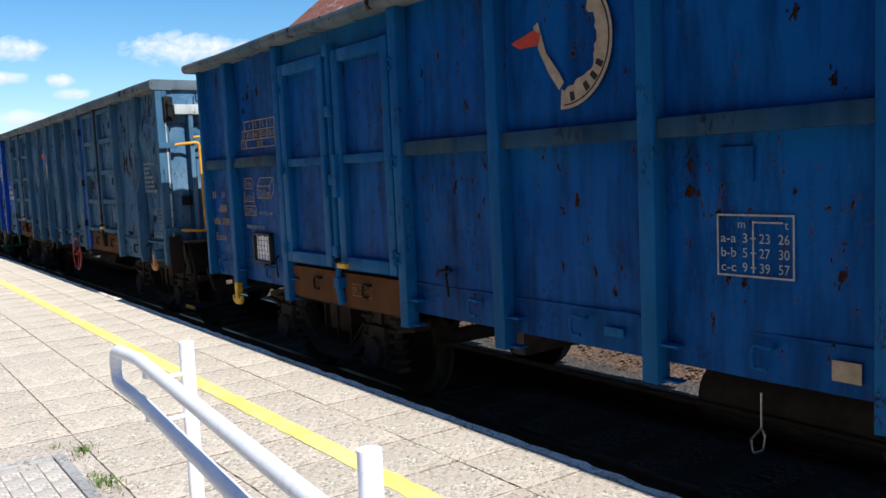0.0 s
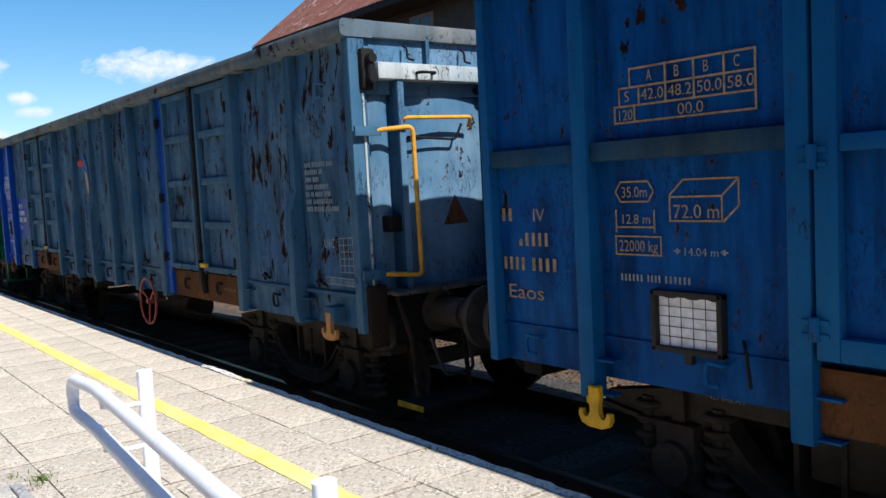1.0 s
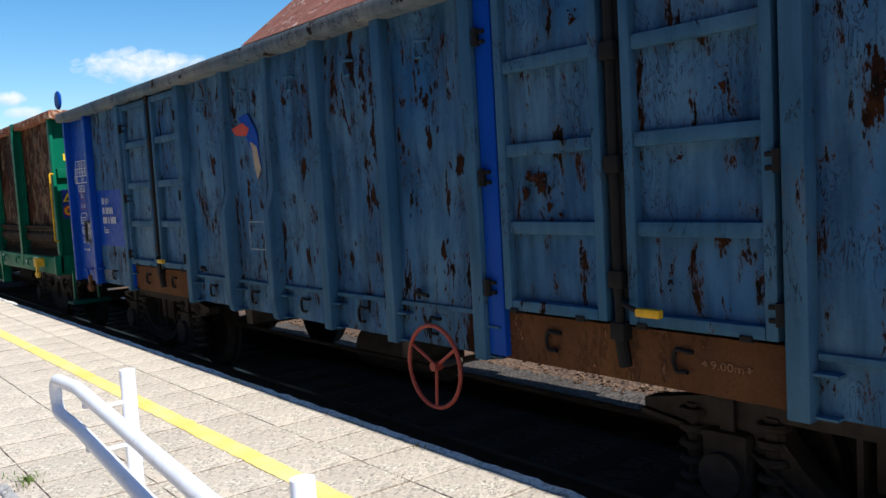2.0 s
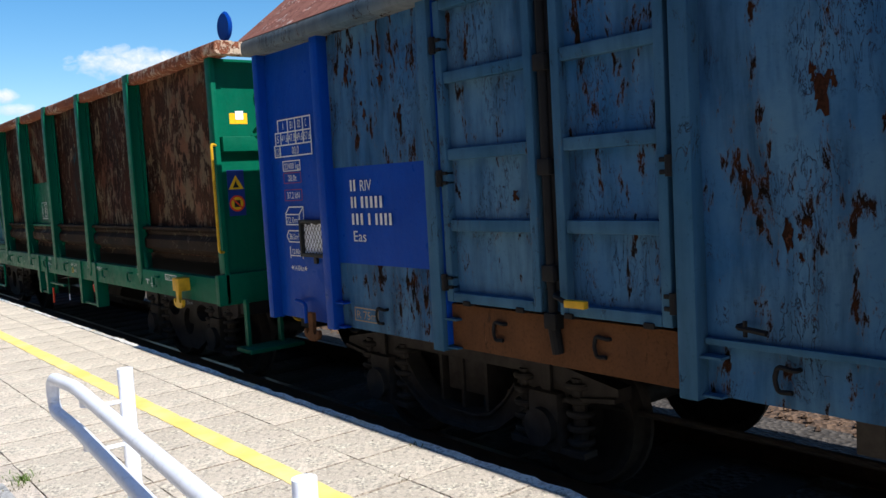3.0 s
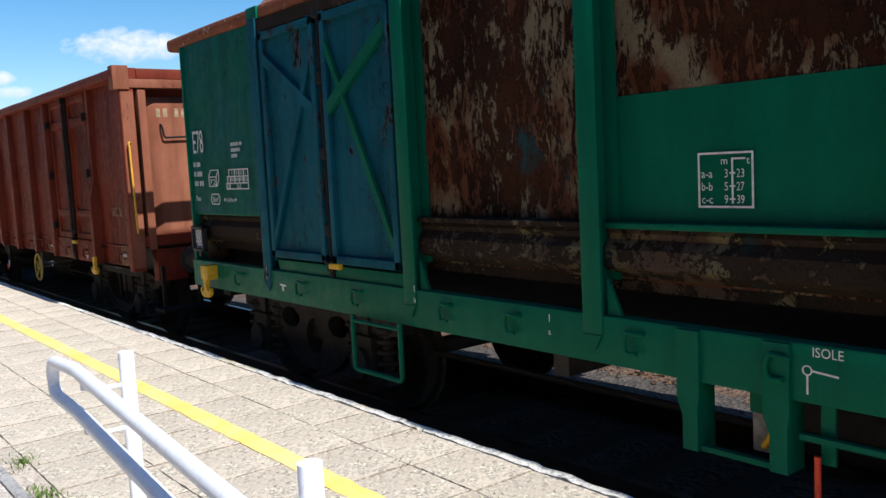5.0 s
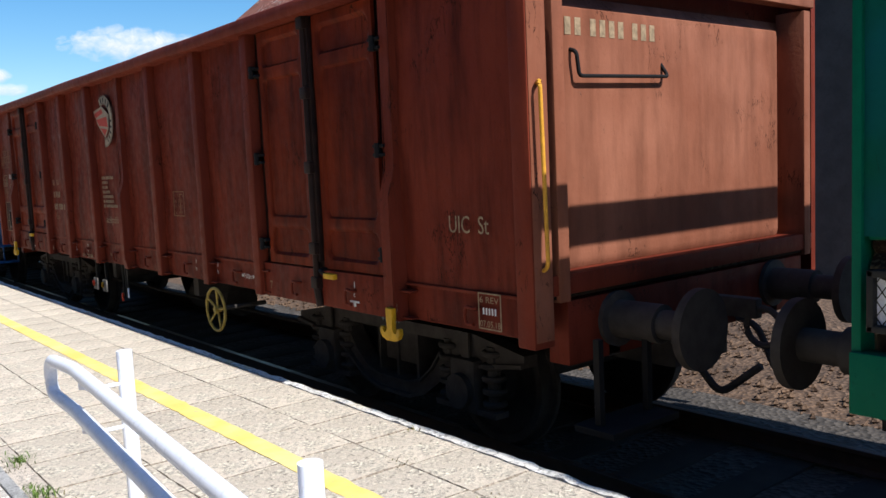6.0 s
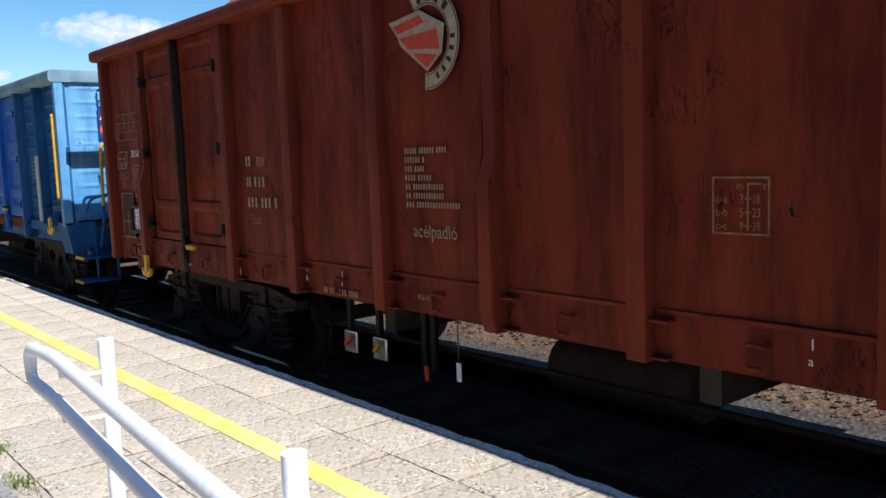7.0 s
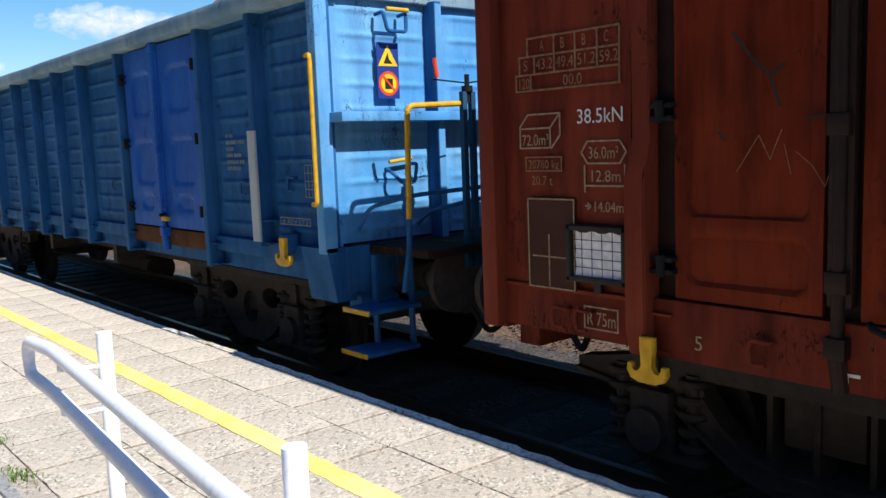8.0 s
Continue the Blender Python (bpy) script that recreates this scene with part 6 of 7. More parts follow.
def green_wagon():
    y0, y1 = 24.22, 36.44
    w = wagon(y0, y1, "green framed open wagon with rust-brown peeling side panels")
    st = [26.28, 28.16, 29.79, 31.32, 32.88, 34.87]
    fx, px = 3.26, 3.40
    hull(w, y0, y1, 0.98, 2.83, RUST_PANEL, (False, True), 0.03)
    underframe(w, y0, y1, BLACKISH)
    for y in (26.32, 35.10):
        bogie(w, y, "plate")
    part("sole_bar", boxed(fx, fx + 0.09, y0, y1, 0.56, 0.81, r=0.012), GREEN, w)
    # Black plate that stands for the shade in the void below the panels.
    part("floor_beam", boxed(3.62, 3.64, y0, y1, 0.60, 0.92), BLACKISH, w)
    rim(w, y0, y1, 2.84, 2.96, RUST_RIM, 3.28, 3.46, 0.28)
    ends = [y0 + 0.02] + st + [y1 - 0.02]
    for y in st:
        bm = boxed(fx - 0.006, fx + 0.015, y - 0.065, y + 0.065, 0.70, 2.86, r=0.004)
        prism(bm, [(y - 0.06, 0.705), (y + 0.06, 0.705), (y - 0.02, 0.63)], fx - 0.012, fx + 0.004)
        box(bm, fx + 0.015, px, y - 0.012, y + 0.012, 0.80, 2.86)
        box(bm, px - 0.03, px - 0.01, y - 0.09, y + 0.09, 0.98, 2.86)
        prism(bm, [(y - 0.075, 0.80), (y - 0.17, 0.80), (y - 0.075, 1.0)], fx + 0.03, fx + 0.05)
        part("stake", bm, TEAL if y > 34 else GREEN, w)
        part("rim_patch", boxed(3.265, 3.29, y - 0.09, y + 0.09, 2.85, 2.95, r=0.004), GREEN, w)
    for a, b in zip(ends, ends[1:]):
        if a == 32.88:
            m = (a + b) / 2
            part("door_sill", boxed(fx + 0.03, px, a + 0.07, b - 0.07, 0.81, 0.90, r=0.01), GREEN, w)
            for p, q in ((a + 0.10, m - 0.05), (m + 0.05, b - 0.10)):
                leaf = part("door_leaf", sheet(3.30, p, q, 0.92, 2.74, dents(0.01, p), 8, 16), TEAL, w, "old teal door leaf with crossed braces")
                for z in (0.95, 2.70):
                    part("frame_bar", boxed(3.26, 3.30, p, q, z - 0.03, z + 0.03, r=0.005), TEAL, leaf)
                for yy in (p + 0.03, q - 0.03):
                    part("frame_bar", boxed(3.26, 3.30, yy - 0.03, yy + 0.03, 0.92, 2.74, r=0.005), TEAL, leaf)
                for za, zb, xo in ((1.05, 2.5, 0.0), (2.52, 2.05, 0.004)):
                    if p < m:
                        ya, yb = (p + 0.05, q - 0.05)
                    else:
                        ya, yb = (q - 0.05, p + 0.05)
                    bm = prism(bmesh.new(), [(ya, za - 0.05), (yb, zb - 0.05), (yb, zb + 0.05), (ya, za + 0.05)], 3.262 - xo, 3.29)
                    part("brace", bm, GREEN if p < m else TEAL, leaf)
            lock_bar(w, m, 0.86, 2.80, BLACKISH, 3.30)
            handle_lever(w, m - 0.16, 0.92, YELLOW, 3.22)
            part("header", boxed(3.27, px, a + 0.07, b - 0.07, 2.74, 2.84, r=0.008), RUST_LOW, w)
            continue
        end_bay = a > 34
        upper = TEAL if end_bay else RUST_PANEL
        if end_bay:
            part("side_panel", sheet(px - 0.1, a + 0.02, b, 1.26, 2.84, dents(0.02, a), 10, 20), GREEN_OLD, w, "green end bay with blue stains")
        elif a == 29.79:
            part("side_panel", sheet(px, a, b, 1.88, 2.84, dents(0.02, a), 14, 14), RUST_PANEL, w)
            part("side_panel", sheet(px - 0.004, a, b, 1.26, 1.90, dents(0.012, a), 14, 10), GREEN, w, "fresh green painted field")
        else:
            part("side_panel", sheet(px, a, b, 1.26, 2.84, dents(0.035, a), 18, 24), RUST_PALE if a < 25 else RUST_PANEL, w)
        bm = prism_y(bmesh.new(), [(px + 0.02, 1.28), (px - 0.03, 1.27), (px - 0.05, 1.22), (px - 0.03, 1.19), (px - 0.07, 1.14), (px - 0.07, 1.05), (px + 0.10, 0.93), (px + 0.12, 0.95), (px + 0.02, 1.05)], a + 0.03, b - 0.03)
        part("lower_plate", bm, RUST_LOW, w, "rusted lower plate")
        part("ledge", boxed(px - 0.08, px, a + 0.03, b - 0.03, 1.245, 1.275, r=0.005), GREEN if a == 29.79 or end_bay else RUST_LOW, w)
    part("corner_post", boxed(fx + 0.02, 3.46, y1 - 0.04, y1, 0.56, 2.84, r=0.01), GREEN, w)
    for k, y in enumerate((25.74, 26.58, 27.5, 29.2, 30.3, 31.05, 31.9, 32.5, 33.5, 34.3, 35.4)):
        lashing_ring(w, y, 0.70, GREEN, fx)
    # near end
    part("end_wall", boxed(3.34, 6.36, y0 - 0.01, y0 + 0.05, 0.80, 2.84), GREEN, w, "green sunlit end wall")
    part("corner_post", boxed(fx + 0.06, 3.37, y0 - 0.06, y0 + 0.06, 0.56, 2.85, r=0.01), GREEN, w)
    part("end_ledge", boxed(3.38, 6.3, y0 - 0.10, y0, 1.98, 2.12, r=0.01), GREEN, w)
    part("end_post", boxed(4.16, 4.30, y0 - 0.09, y0, 2.12, 2.85, r=0.01), GREEN, w)
    part("end_post", boxed(5.4, 5.54, y0 - 0.09, y0, 0.8, 2.85, r=0.01), GREEN, w)
    part("headstock_cover", boxed(3.25, 6.45, y0 - 0.06, y0 + 0.02, 0.55, 0.84, r=0.01), GREEN, w)
    part("handrail", tube(bmesh.new(), [(3.34, y0 - 0.04, 2.04), (3.268, y0 - 0.09, 2.05), (3.268, y0 - 0.09, 1.06), (3.34, y0 - 0.04, 1.05)], 0.0135, 10, 0.03), YELLOW, w, "yellow vertical handrail")
    bm = tube(bmesh.new(), [(3.78, y0, 2.50), (3.78, y0 - 0.09, 2.50), (3.78, y0 - 0.09, 2.60), (3.96, y0 - 0.09, 2.60), (3.96, y0 - 0.09, 2.50), (3.96, y0, 2.50)], 0.013, 8, 0.025)
    part("grab_handle", bm, YELLOW, w, "yellow grab handle")
    warning_sign(w, 3.43, 3.60, y0 - 0.012, 1.38, 1.81)
    part("torn_sticker", boxed(3.50, 3.68, y0 - 0.014, y0 - 0.01, 2.24, 2.34), SIGN_YELLOW, w, "torn yellow and white sticker")
    part("sticker_white", boxed(3.56, 3.64, y0 - 0.017, y0 - 0.0145, 2.28, 2.36), PAPER, w)
    lad = bmesh.new()
    for xx in (3.98, 4.32):
        tube(lad, [(xx, y0 - 0.02, 2.22), (xx, y0 - 0.22, 2.22), (xx, y0 - 0.22, 0.86), (xx, y0 - 0.1, 0.84)], 0.018, 8, 0.06)
    for z in (1.05, 1.40, 1.75, 2.08):
        tube(lad, [(3.98, y0 - 0.22, z), (4.32, y0 - 0.22, z)], 0.013, 8)
    part("ladder", lad, GREEN, w)
    bm = tube(bmesh.new(), [(3.72, y0 - 0.06, 2.16), (3.72, y0 - 0.22, 2.24), (3.96, y0 - 0.24, 2.24), (3.98, y0 - 0.24, 1.9)], 0.018, 8, 0.05)
    part("ladder_hoop", bm, GREEN, w)
    for q in (0.0, 0.34):
        part("step_hanger", boxed(3.44 + q, 3.47 + q, y0 - 0.20, y0 - 0.14, 0.16, 0.60), GREEN, w)
    part("foot_step", boxed(3.36, 3.92, y0 - 0.40, y0 - 0.10, 0.12, 0.16, r=0.008), GREEN, w)
    bm = tube(bmesh.new(), [(3.9, y0 - 0.1, 0.5), (3.9, y0 - 0.3, 0.35), (4.15, y0 - 0.34, 0.35), (4.15, y0 - 0.1, 0.6)], 0.014, 8, 0.05)
    part("uncoupling_handle", bm, YELLOW, w)
    part("hook_block", boxed(fx - 0.12, fx + 0.02, 24.87, 25.03, 0.655, 0.785, r=0.012), YELLOW, w)
    tow_hook(w, 24.95, 0.49, YELLOW, fx - 0.085)
    part("hook_block", boxed(fx - 0.10, fx + 0.02, 35.88, 36.04, 0.655, 0.785, r=0.012), YELLOW, w)
    tow_hook(w, 35.98, 0.49, YELLOW, fx - 0.07)
    # brake gear brackets below the sole bar
    for yy in (27.92, 28.58, 30.31, 30.745):
        bm = prism(bmesh.new(), [(yy - 0.06, 0.80), (yy + 0.06, 0.80), (yy + 0.06, 0.48), (yy + 0.03, 0.40), (yy + 0.03, 0.24), (yy - 0.05, 0.24), (yy - 0.05, 0.44), (yy - 0.06, 0.5)], fx - 0.02, fx + 0.0)
        box(bm, fx, fx + 0.12, yy - 0.05, yy - 0.035, 0.24, 0.75)
        part("gear_bracket", bm, GREEN, w)
    for a, b, z in ((27.92, 28.58, 0.24), (30.28, 30.745, 0.24), (29.5, 30.22, 0.40)):
        part("gear_rail", boxed(fx + 0.004, fx + 0.04, a, b, z, z + 0.025), GREEN, w)
    part("gear_hanger", boxed(fx + 0.08, fx + 0.095, 30.33, 30.49, 0.45, 0.78), GREEN, w)
    part("gear_hanger", boxed(fx + 0.05, fx + 0.07, 30.09, 30.15, 0.30, 0.72), GREEN, w)
    g = part("brake_plate", boxed(fx + 0.10, fx + 0.12, 28.17, 28.33, 0.33, 0.52, r=0.004), PLATE, w, "white brake setting plate with red lever")
    part("lever", tube(bmesh.new(), [(fx + 0.08, 28.30, 0.40), (fx + 0.06, 28.26, 0.49), (fx + 0.06, 28.18, 0.49)], 0.014, 8), SIGN_RED, g)
    g = part("brake_plate", boxed(fx + 0.10, fx + 0.12, 30.32, 30.49, 0.27, 0.45, r=0.004), PLATE, w, "white brake setting plate with yellow lever")
    part("lever", tube(bmesh.new(), [(fx + 0.09, 30.43, 0.30), (fx + 0.07, 30.36, 0.40)], 0.016, 8), YELLOW, g)
    part("lever", tube(bmesh.new(), [(fx + 0.02, 30.15, 0.34), (fx + 0.02, 30.15, 0.12)], 0.014, 8), SIGN_RED, w)
    part("lever", tube(bmesh.new(), [(fx + 0.06, 29.45, 0.56), (fx + 0.06, 29.45, 0.28)], 0.006, 6), GREEN, w)
    part("seal_tag", boxed(fx + 0.055, fx + 0.065, 29.44, 29.47, 0.20, 0.29, r=0.002), PAPER, w)
    bm = bmesh.new()
    tube(bm, [(fx - 0.05, 32.95, 0.58), (fx - 0.05, 32.95, 0.19), (fx - 0.05, 33.52, 0.19), (fx - 0.05, 33.52, 0.58)], 0.018, 8, 0.04)
    tube(bm, [(fx - 0.05, 32.95, 0.54), (fx - 0.05, 33.52, 0.54)], 0.014, 8)
    part("step_loop", bm, GREEN, w)
    d = fx - 0.003
    c = px - 0.022
    load_table(w, 30.76, 1.60, 0.28, 0.25, (("a-a", "3", "23", ""), ("b-b", "5", "27", ""), ("c-c", "9", "39", "")), LETTER, c)
    lettering(w, "FREIN Ch-GP", 29.0, 0.72, 0.04, LETTER, 0.26, d)
    lettering(w, "LL", 28.97, 0.645, 0.03, SIGN_YELLOW, 0.04, d)
    part("ring_mark", arc_band(bmesh.new(), d, 28.95, 0.66, 0.032, 0.037, 0, 360, 20), SIGN_YELLOW, w)
    lettering(w, "IB116", 28.89, 0.64, 0.04, LETTER, 0.10, d)
    span_sign(w, 27.87, 0.72, 0.24, "9.00m", 0.045, LETTER, d, False)
    lettering(w, "2R", 26.74, 0.635, 0.034, LETTER, 0.05, d)
    lettering(w, "2R", 27.02, 0.36, 0.034, LETTER_MID, 0.05, 3.78)
    lettering(w, "ISOLE", 30.16, 0.76, 0.042, LETTER, 0.13, d)
    bm = arc_band(bmesh.new(), d, 30.18, 0.70, 0.016, 0.022, 0, 360, 16)
    strip(bm, d, 30.16, 0.70, 30.05, 0.69, 0.008), strip(bm, d, 30.18, 0.68, 30.18, 0.60, 0.008)
    part("brake_symbol", bm, LETTER, w)
    for yy, s in ((28.20, "b"), (29.13, "a"), (31.62, "a"), (26.33, "c"), (32.82, "b"), (34.87, "c")):
        lettering(w, "I", yy, 0.80 if s != "a" else 0.74, 0.045, LETTER, None, d - 0.014)
        lettering(w, s, yy + 0.005, 0.73 if s != "a" else 0.67, 0.035, LETTER, None, d - 0.014)
    boxed_words(w, 25.52, 0.785, 0.31, 0.06, "6 REV 012 22.02.22", LETTER, d)
    lettering(w, "G40 02.22", 25.19, 0.735, 0.036, LETTER, 0.14, d)
    lettering(w, "1R", 25.16, 0.63, 0.034, LETTER, 0.045, d)
    lettering(w, "1R", 24.78, 0.45, 0.034, LETTER_MID, 0.045, 3.78)
    span_sign(w, 26.40, 0.33, 0.26, "1.80m", 0.05, LETTER_MID, 3.78, False)
    for yy in (26.06, 34.62):
        bm = strip(bmesh.new(), d, yy + 0.05, 0.70, yy - 0.05, 0.695, 0.014)
        strip(bm, d - 0.001, yy, 0.69, yy, 0.65, 0.022)
        part("pivot_mark", bm, LETTER, w)
    bm = strip(bmesh.new(), d, 25.93, 0.73, 25.93, 0.66, 0.007)
    for k in range(3):
        strip(bm, d - 0.001, 25.965 - 0.012 * k, 0.66 - 0.018 * k, 25.895 + 0.012 * k, 0.658 - 0.018 * k, 0.007)
    part("earth_mark", bm, LETTER, w)
    lettering(w, "E78", 36.30, 1.83, 0.22, LETTER, 0.24, px - 0.112)
    e = px - 0.115
    bars(w, e, 36.30, 1.70, [(0.05, 0.09), (0.05, 0.12), (0.09, 0.10)], 0.045, 0.09, LETTER)
    lettering(w, "Fas", 36.30, 1.38, 0.05, LETTER, 0.10, e)
    bars(w, e, 35.46, 1.86, [(0.16, 0.05), (0.18,), (0.12,)], 0.03, 0.05, LETTER)
    cube_sign(w, 35.98, 1.66, 0.22, 0.15, "72", LETTER, e)
    hexagon_words(w, 35.96, 1.44, 0.20, 0.09, "36m²", LETTER, e)
    limits_table(w, 35.60, 1.66, 0.44, 0.18, ("40", "46", "48", "56"), LETTER, e)
    span_sign(w, 35.68, 1.37, 0.26, "14.04m", 0.04, LETTER, e, False)
    placard(w, 36.36, 1.14, 0.26, 0.24, 3.28, True)
    # brake wheel that stands above the near corner
    part("brake_wheel", lathe(bmesh.new(), [(0, 0.02), (0.0, 0.12), (0.02, 0.14), (0.04, 0.12), (0.04, 0.02)], 3.45, y0 - 0.12, 3.11, 24), BLUE_NEW, w)
    part("brake_column", bar((3.47, y0 - 0.12, 2.86), (3.47, y0 - 0.12, 3.11), 0.02), GREEN, w)


def brown_wagon():
    y0, y1 = 38.38, 51.15
    w = wagon(y0, y1, "red-brown open wagon with pressed doors and faded lettering", 0.2)
    st = [39.68, 41.64, 42.71, 43.88, 44.89, 45.97, 47.10, 48.15, 50.06]
    hull(w, y0, y1, 0.88, 2.76, BROWN, (False, True))
    underframe(w, y0, y1, BROWN)
    for y in (40.45, 49.45):
        bogie(w, y, "swan")
    rim(w, y0, y1, 2.74, 2.86, BROWN_STAKE, 3.19, 3.46, 0.03)
    doors = [(39.68, 41.64), (48.15, 50.06)]
    for y in st:
        stake(w, y, BROWN_STAKE, 0.58, 2.75, 0.115, STAKE_X, knee=1.5 if y in (39.68, 44.89, 50.06) else None)
    ends = [y0] + st + [y1]
    for a, b in zip(ends, ends[1:]):
        if (a, b) in doors:
            part("sill", boxed(3.29, 3.38, a + 0.05, b - 0.05, 0.58, 0.86, r=0.012), BROWN, w)
            m = (a + b) / 2 + 0.02
            for p, q in ((a + 0.15, m - 0.075), (m + 0.075, b - 0.17)):
                rects = [(p + 0.05, q - 0.05, 1.24, 2.36), (p + 0.05, q - 0.05, 0.94, 1.17), (p + 0.05, q - 0.05, 2.44, 2.66)]
                f1 = pressed(rects, 0.05, 0.04, 0.07)
                g1 = dents(0.01, p)
                part("door_leaf", sheet(3.30, p, q, 0.87, 2.73, lambda y, z, f1=f1, g1=g1: g1(y, z) - f1(y, z), 36, 84), BROWN_DOOR, w, "rusty orange-brown pressed door leaf")
            lock_bar(w, m, 0.72, 2.74, GREASE_AND_GAP, 3.275)
            # Shallow plate coloured near-black in place of a deep, shaded gap.
            part("door_gap", boxed(3.342, 3.36, a + 0.05, b - 0.05, 0.86, 2.74), GREASE_AND_GAP, w, "near-black plate that stands for the shade in the door gaps")
            hinges(w, b - 0.12, (1.02, 1.72, 2.42), BLACKISH)
            hinges(w, a + 0.1, (1.02, 1.72, 2.42), BLACKISH)
            handle_lever(w, m - 0.26, 0.84, YELLOW, 3.23)
            for q in (0.28, 0.68):
                lashing_ring(w, a + (b - a) * q, 0.69, BROWN_STAKE, 3.29)
        else:
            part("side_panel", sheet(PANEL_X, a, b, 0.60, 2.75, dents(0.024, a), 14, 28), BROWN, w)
            part("lower_seam", boxed(PANEL_X - 0.014, PANEL_X, a + 0.06, b - 0.06, 0.82, 0.84, r=0.003), BROWN_STAKE, w)
            if b - a > 0.9 and a > y0:
                lashing_ring(w, (a + b) / 2, 0.69, BROWN_STAKE)
    lashing_ring(w, 38.95, 0.69, BROWN_STAKE)
    lashing_ring(w, 50.45, 0.69, BROWN_STAKE)
    part("corner_post", boxed(3.26, 3.42, y0 - 0.02, y0 + 0.12, 0.56, 2.76, r=0.015), BROWN_STAKE, w)
    part("corner_post", boxed(3.26, 3.42, y1 - 0.12, y1, 0.58, 2.76, r=0.015), BROWN_STAKE, w)
    tow_hook(w, 39.66, 0.46, YELLOW, 3.22)
    tow_hook(w, 49.98, 0.47, YELLOW, 3.22)
    handwheel(w, 42.41, 0.38, 0.195, OLIVE, 5, 3.20)
    placard(w, 50.54, 1.18, 0.38, 0.29)
    # end facing the camera
    ye = y0 + 0.20
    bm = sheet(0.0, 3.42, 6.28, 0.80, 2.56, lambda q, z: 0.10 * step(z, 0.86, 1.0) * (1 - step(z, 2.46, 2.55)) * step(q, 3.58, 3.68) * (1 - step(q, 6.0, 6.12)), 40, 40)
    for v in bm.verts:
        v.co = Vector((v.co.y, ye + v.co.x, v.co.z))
    part("end_wall", bm, BROWN_END, w, "end wall with a bulged panel, in a lighter sunlit orange-brown")
    part("end_back", boxed(3.42, 6.28, ye + 0.03, ye + 0.05, 0.80, 2.76), BROWN_STAKE, w)
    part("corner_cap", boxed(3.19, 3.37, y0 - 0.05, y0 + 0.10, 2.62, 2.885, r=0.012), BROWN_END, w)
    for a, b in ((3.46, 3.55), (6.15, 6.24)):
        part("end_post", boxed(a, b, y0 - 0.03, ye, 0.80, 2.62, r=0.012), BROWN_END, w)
    # The corner post's front once more, in the sunlit brown.
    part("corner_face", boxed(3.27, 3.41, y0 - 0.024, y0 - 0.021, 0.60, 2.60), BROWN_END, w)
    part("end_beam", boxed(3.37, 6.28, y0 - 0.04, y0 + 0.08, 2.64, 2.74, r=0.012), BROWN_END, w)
    part("end_rail", boxed(3.42, 6.28, y0 - 0.02, ye, 0.84, 0.96, r=0.012), BROWN_STAKE, w)
    for k, wd in enumerate((0.06, 0.06, 0.06, 0.06, 0.06, 0.06, 0.06, 0.06, 0.06)):
        p = 3.70 + 0.085 * k + (0.05 if k > 1 else 0) + (0.05 if k > 5 else 0)
        part("lettering", boxed(p, p + 0.05, ye - 0.1025, ye - 0.099, 2.32, 2.42), LETTER_TAN, w)
    bm = tube(bmesh.new(), [(3.74, ye - 0.08, 2.24), (3.74, ye - 0.15, 2.22), (3.76, ye - 0.15, 2.08), (4.6, ye - 0.15, 2.10), (4.6, ye - 0.08, 2.2)], 0.012, 8, 0.03)
    part("rope_rail", bm, BLACKISH, w)
    part("handrail", tube(bmesh.new(), [(3.34, y0 - 0.02, 2.02), (3.30, y0 - 0.08, 2.04), (3.32, y0 - 0.08, 1.02), (3.34, y0 - 0.02, 1.0)], 0.012, 10, 0.05), ORANGE, w, "yellow handrail")
    part("foot_step", boxed(3.42, 4.0, y0 - 0.42, y0 - 0.14, 0.10, 0.14, r=0.006), BLACKISH, w)
    for xx in (3.5, 3.92):
        part("step_hanger", boxed(xx - 0.02, xx + 0.02, y0 - 0.28, y0 - 0.24, 0.14, 0.62), BLACKISH, w)
    d = PANEL_X - 0.026
    lettering(w, "UIC  St", 39.13, 1.19, 0.11, LETTER_TAN, 0.37, d)
    bm = outline(bmesh.new(), d, 38.88, 0.84, 0.20, 0.22, 0.008)
    part("revision_frame", bm, LETTER_TAN, w)
    lettering(w, "6 REV", 38.87, 0.78, 0.04, LETTER_TAN, 0.17, d)
    lettering(w, "07.05.18", 38.87, 0.635, 0.04, LETTER_TAN, 0.18, d)
    bars(w, d, 38.84, 0.71, [(0.13,)], 0.04, 0.05, LETTER)
    load_table(w, 43.50, 1.46, 0.27, 0.25, (("a-a", "3", "18", ""), ("b-b", "5", "23", ""), ("c-c", "9", "39", "")), LETTER_BROWN, d)
    # round maker's mark: cream band with small dark strokes, red wing
    my, mz = 45.44, 2.29
    part("round_mark", arc_band(bmesh.new(), d, my, mz, 0.20, 0.30, -30, 185, 34), CREAM, w, "cream and red round painted mark")
    for r in (0.208, 0.288):
        part("mark_line", arc_band(bmesh.new(), d - 0.002, my, mz, r, r + 0.005, -28, 182, 30), DECAL_BLACK, w)
    for a in (-14, 6, 26, 46, 92, 108, 124, 140, 156):
        big = a < 60
        part("mark_stroke", arc_band(bmesh.new(), d - 0.002, my, mz, 0.222, 0.276 if big else 0.262, a - (4.5 if big else 3), a + (4.5 if big else 3), 3), DECAL_BLACK, w)
    part("mark_edge", prism(bmesh.new(), [(45.81, 2.43), (45.50, 2.47), (45.27, 2.36), (45.30, 2.20), (45.44, 2.10), (45.70, 2.28), (45.72, 2.33)], d - 0.0015, d + 0.001), CREAM, w)
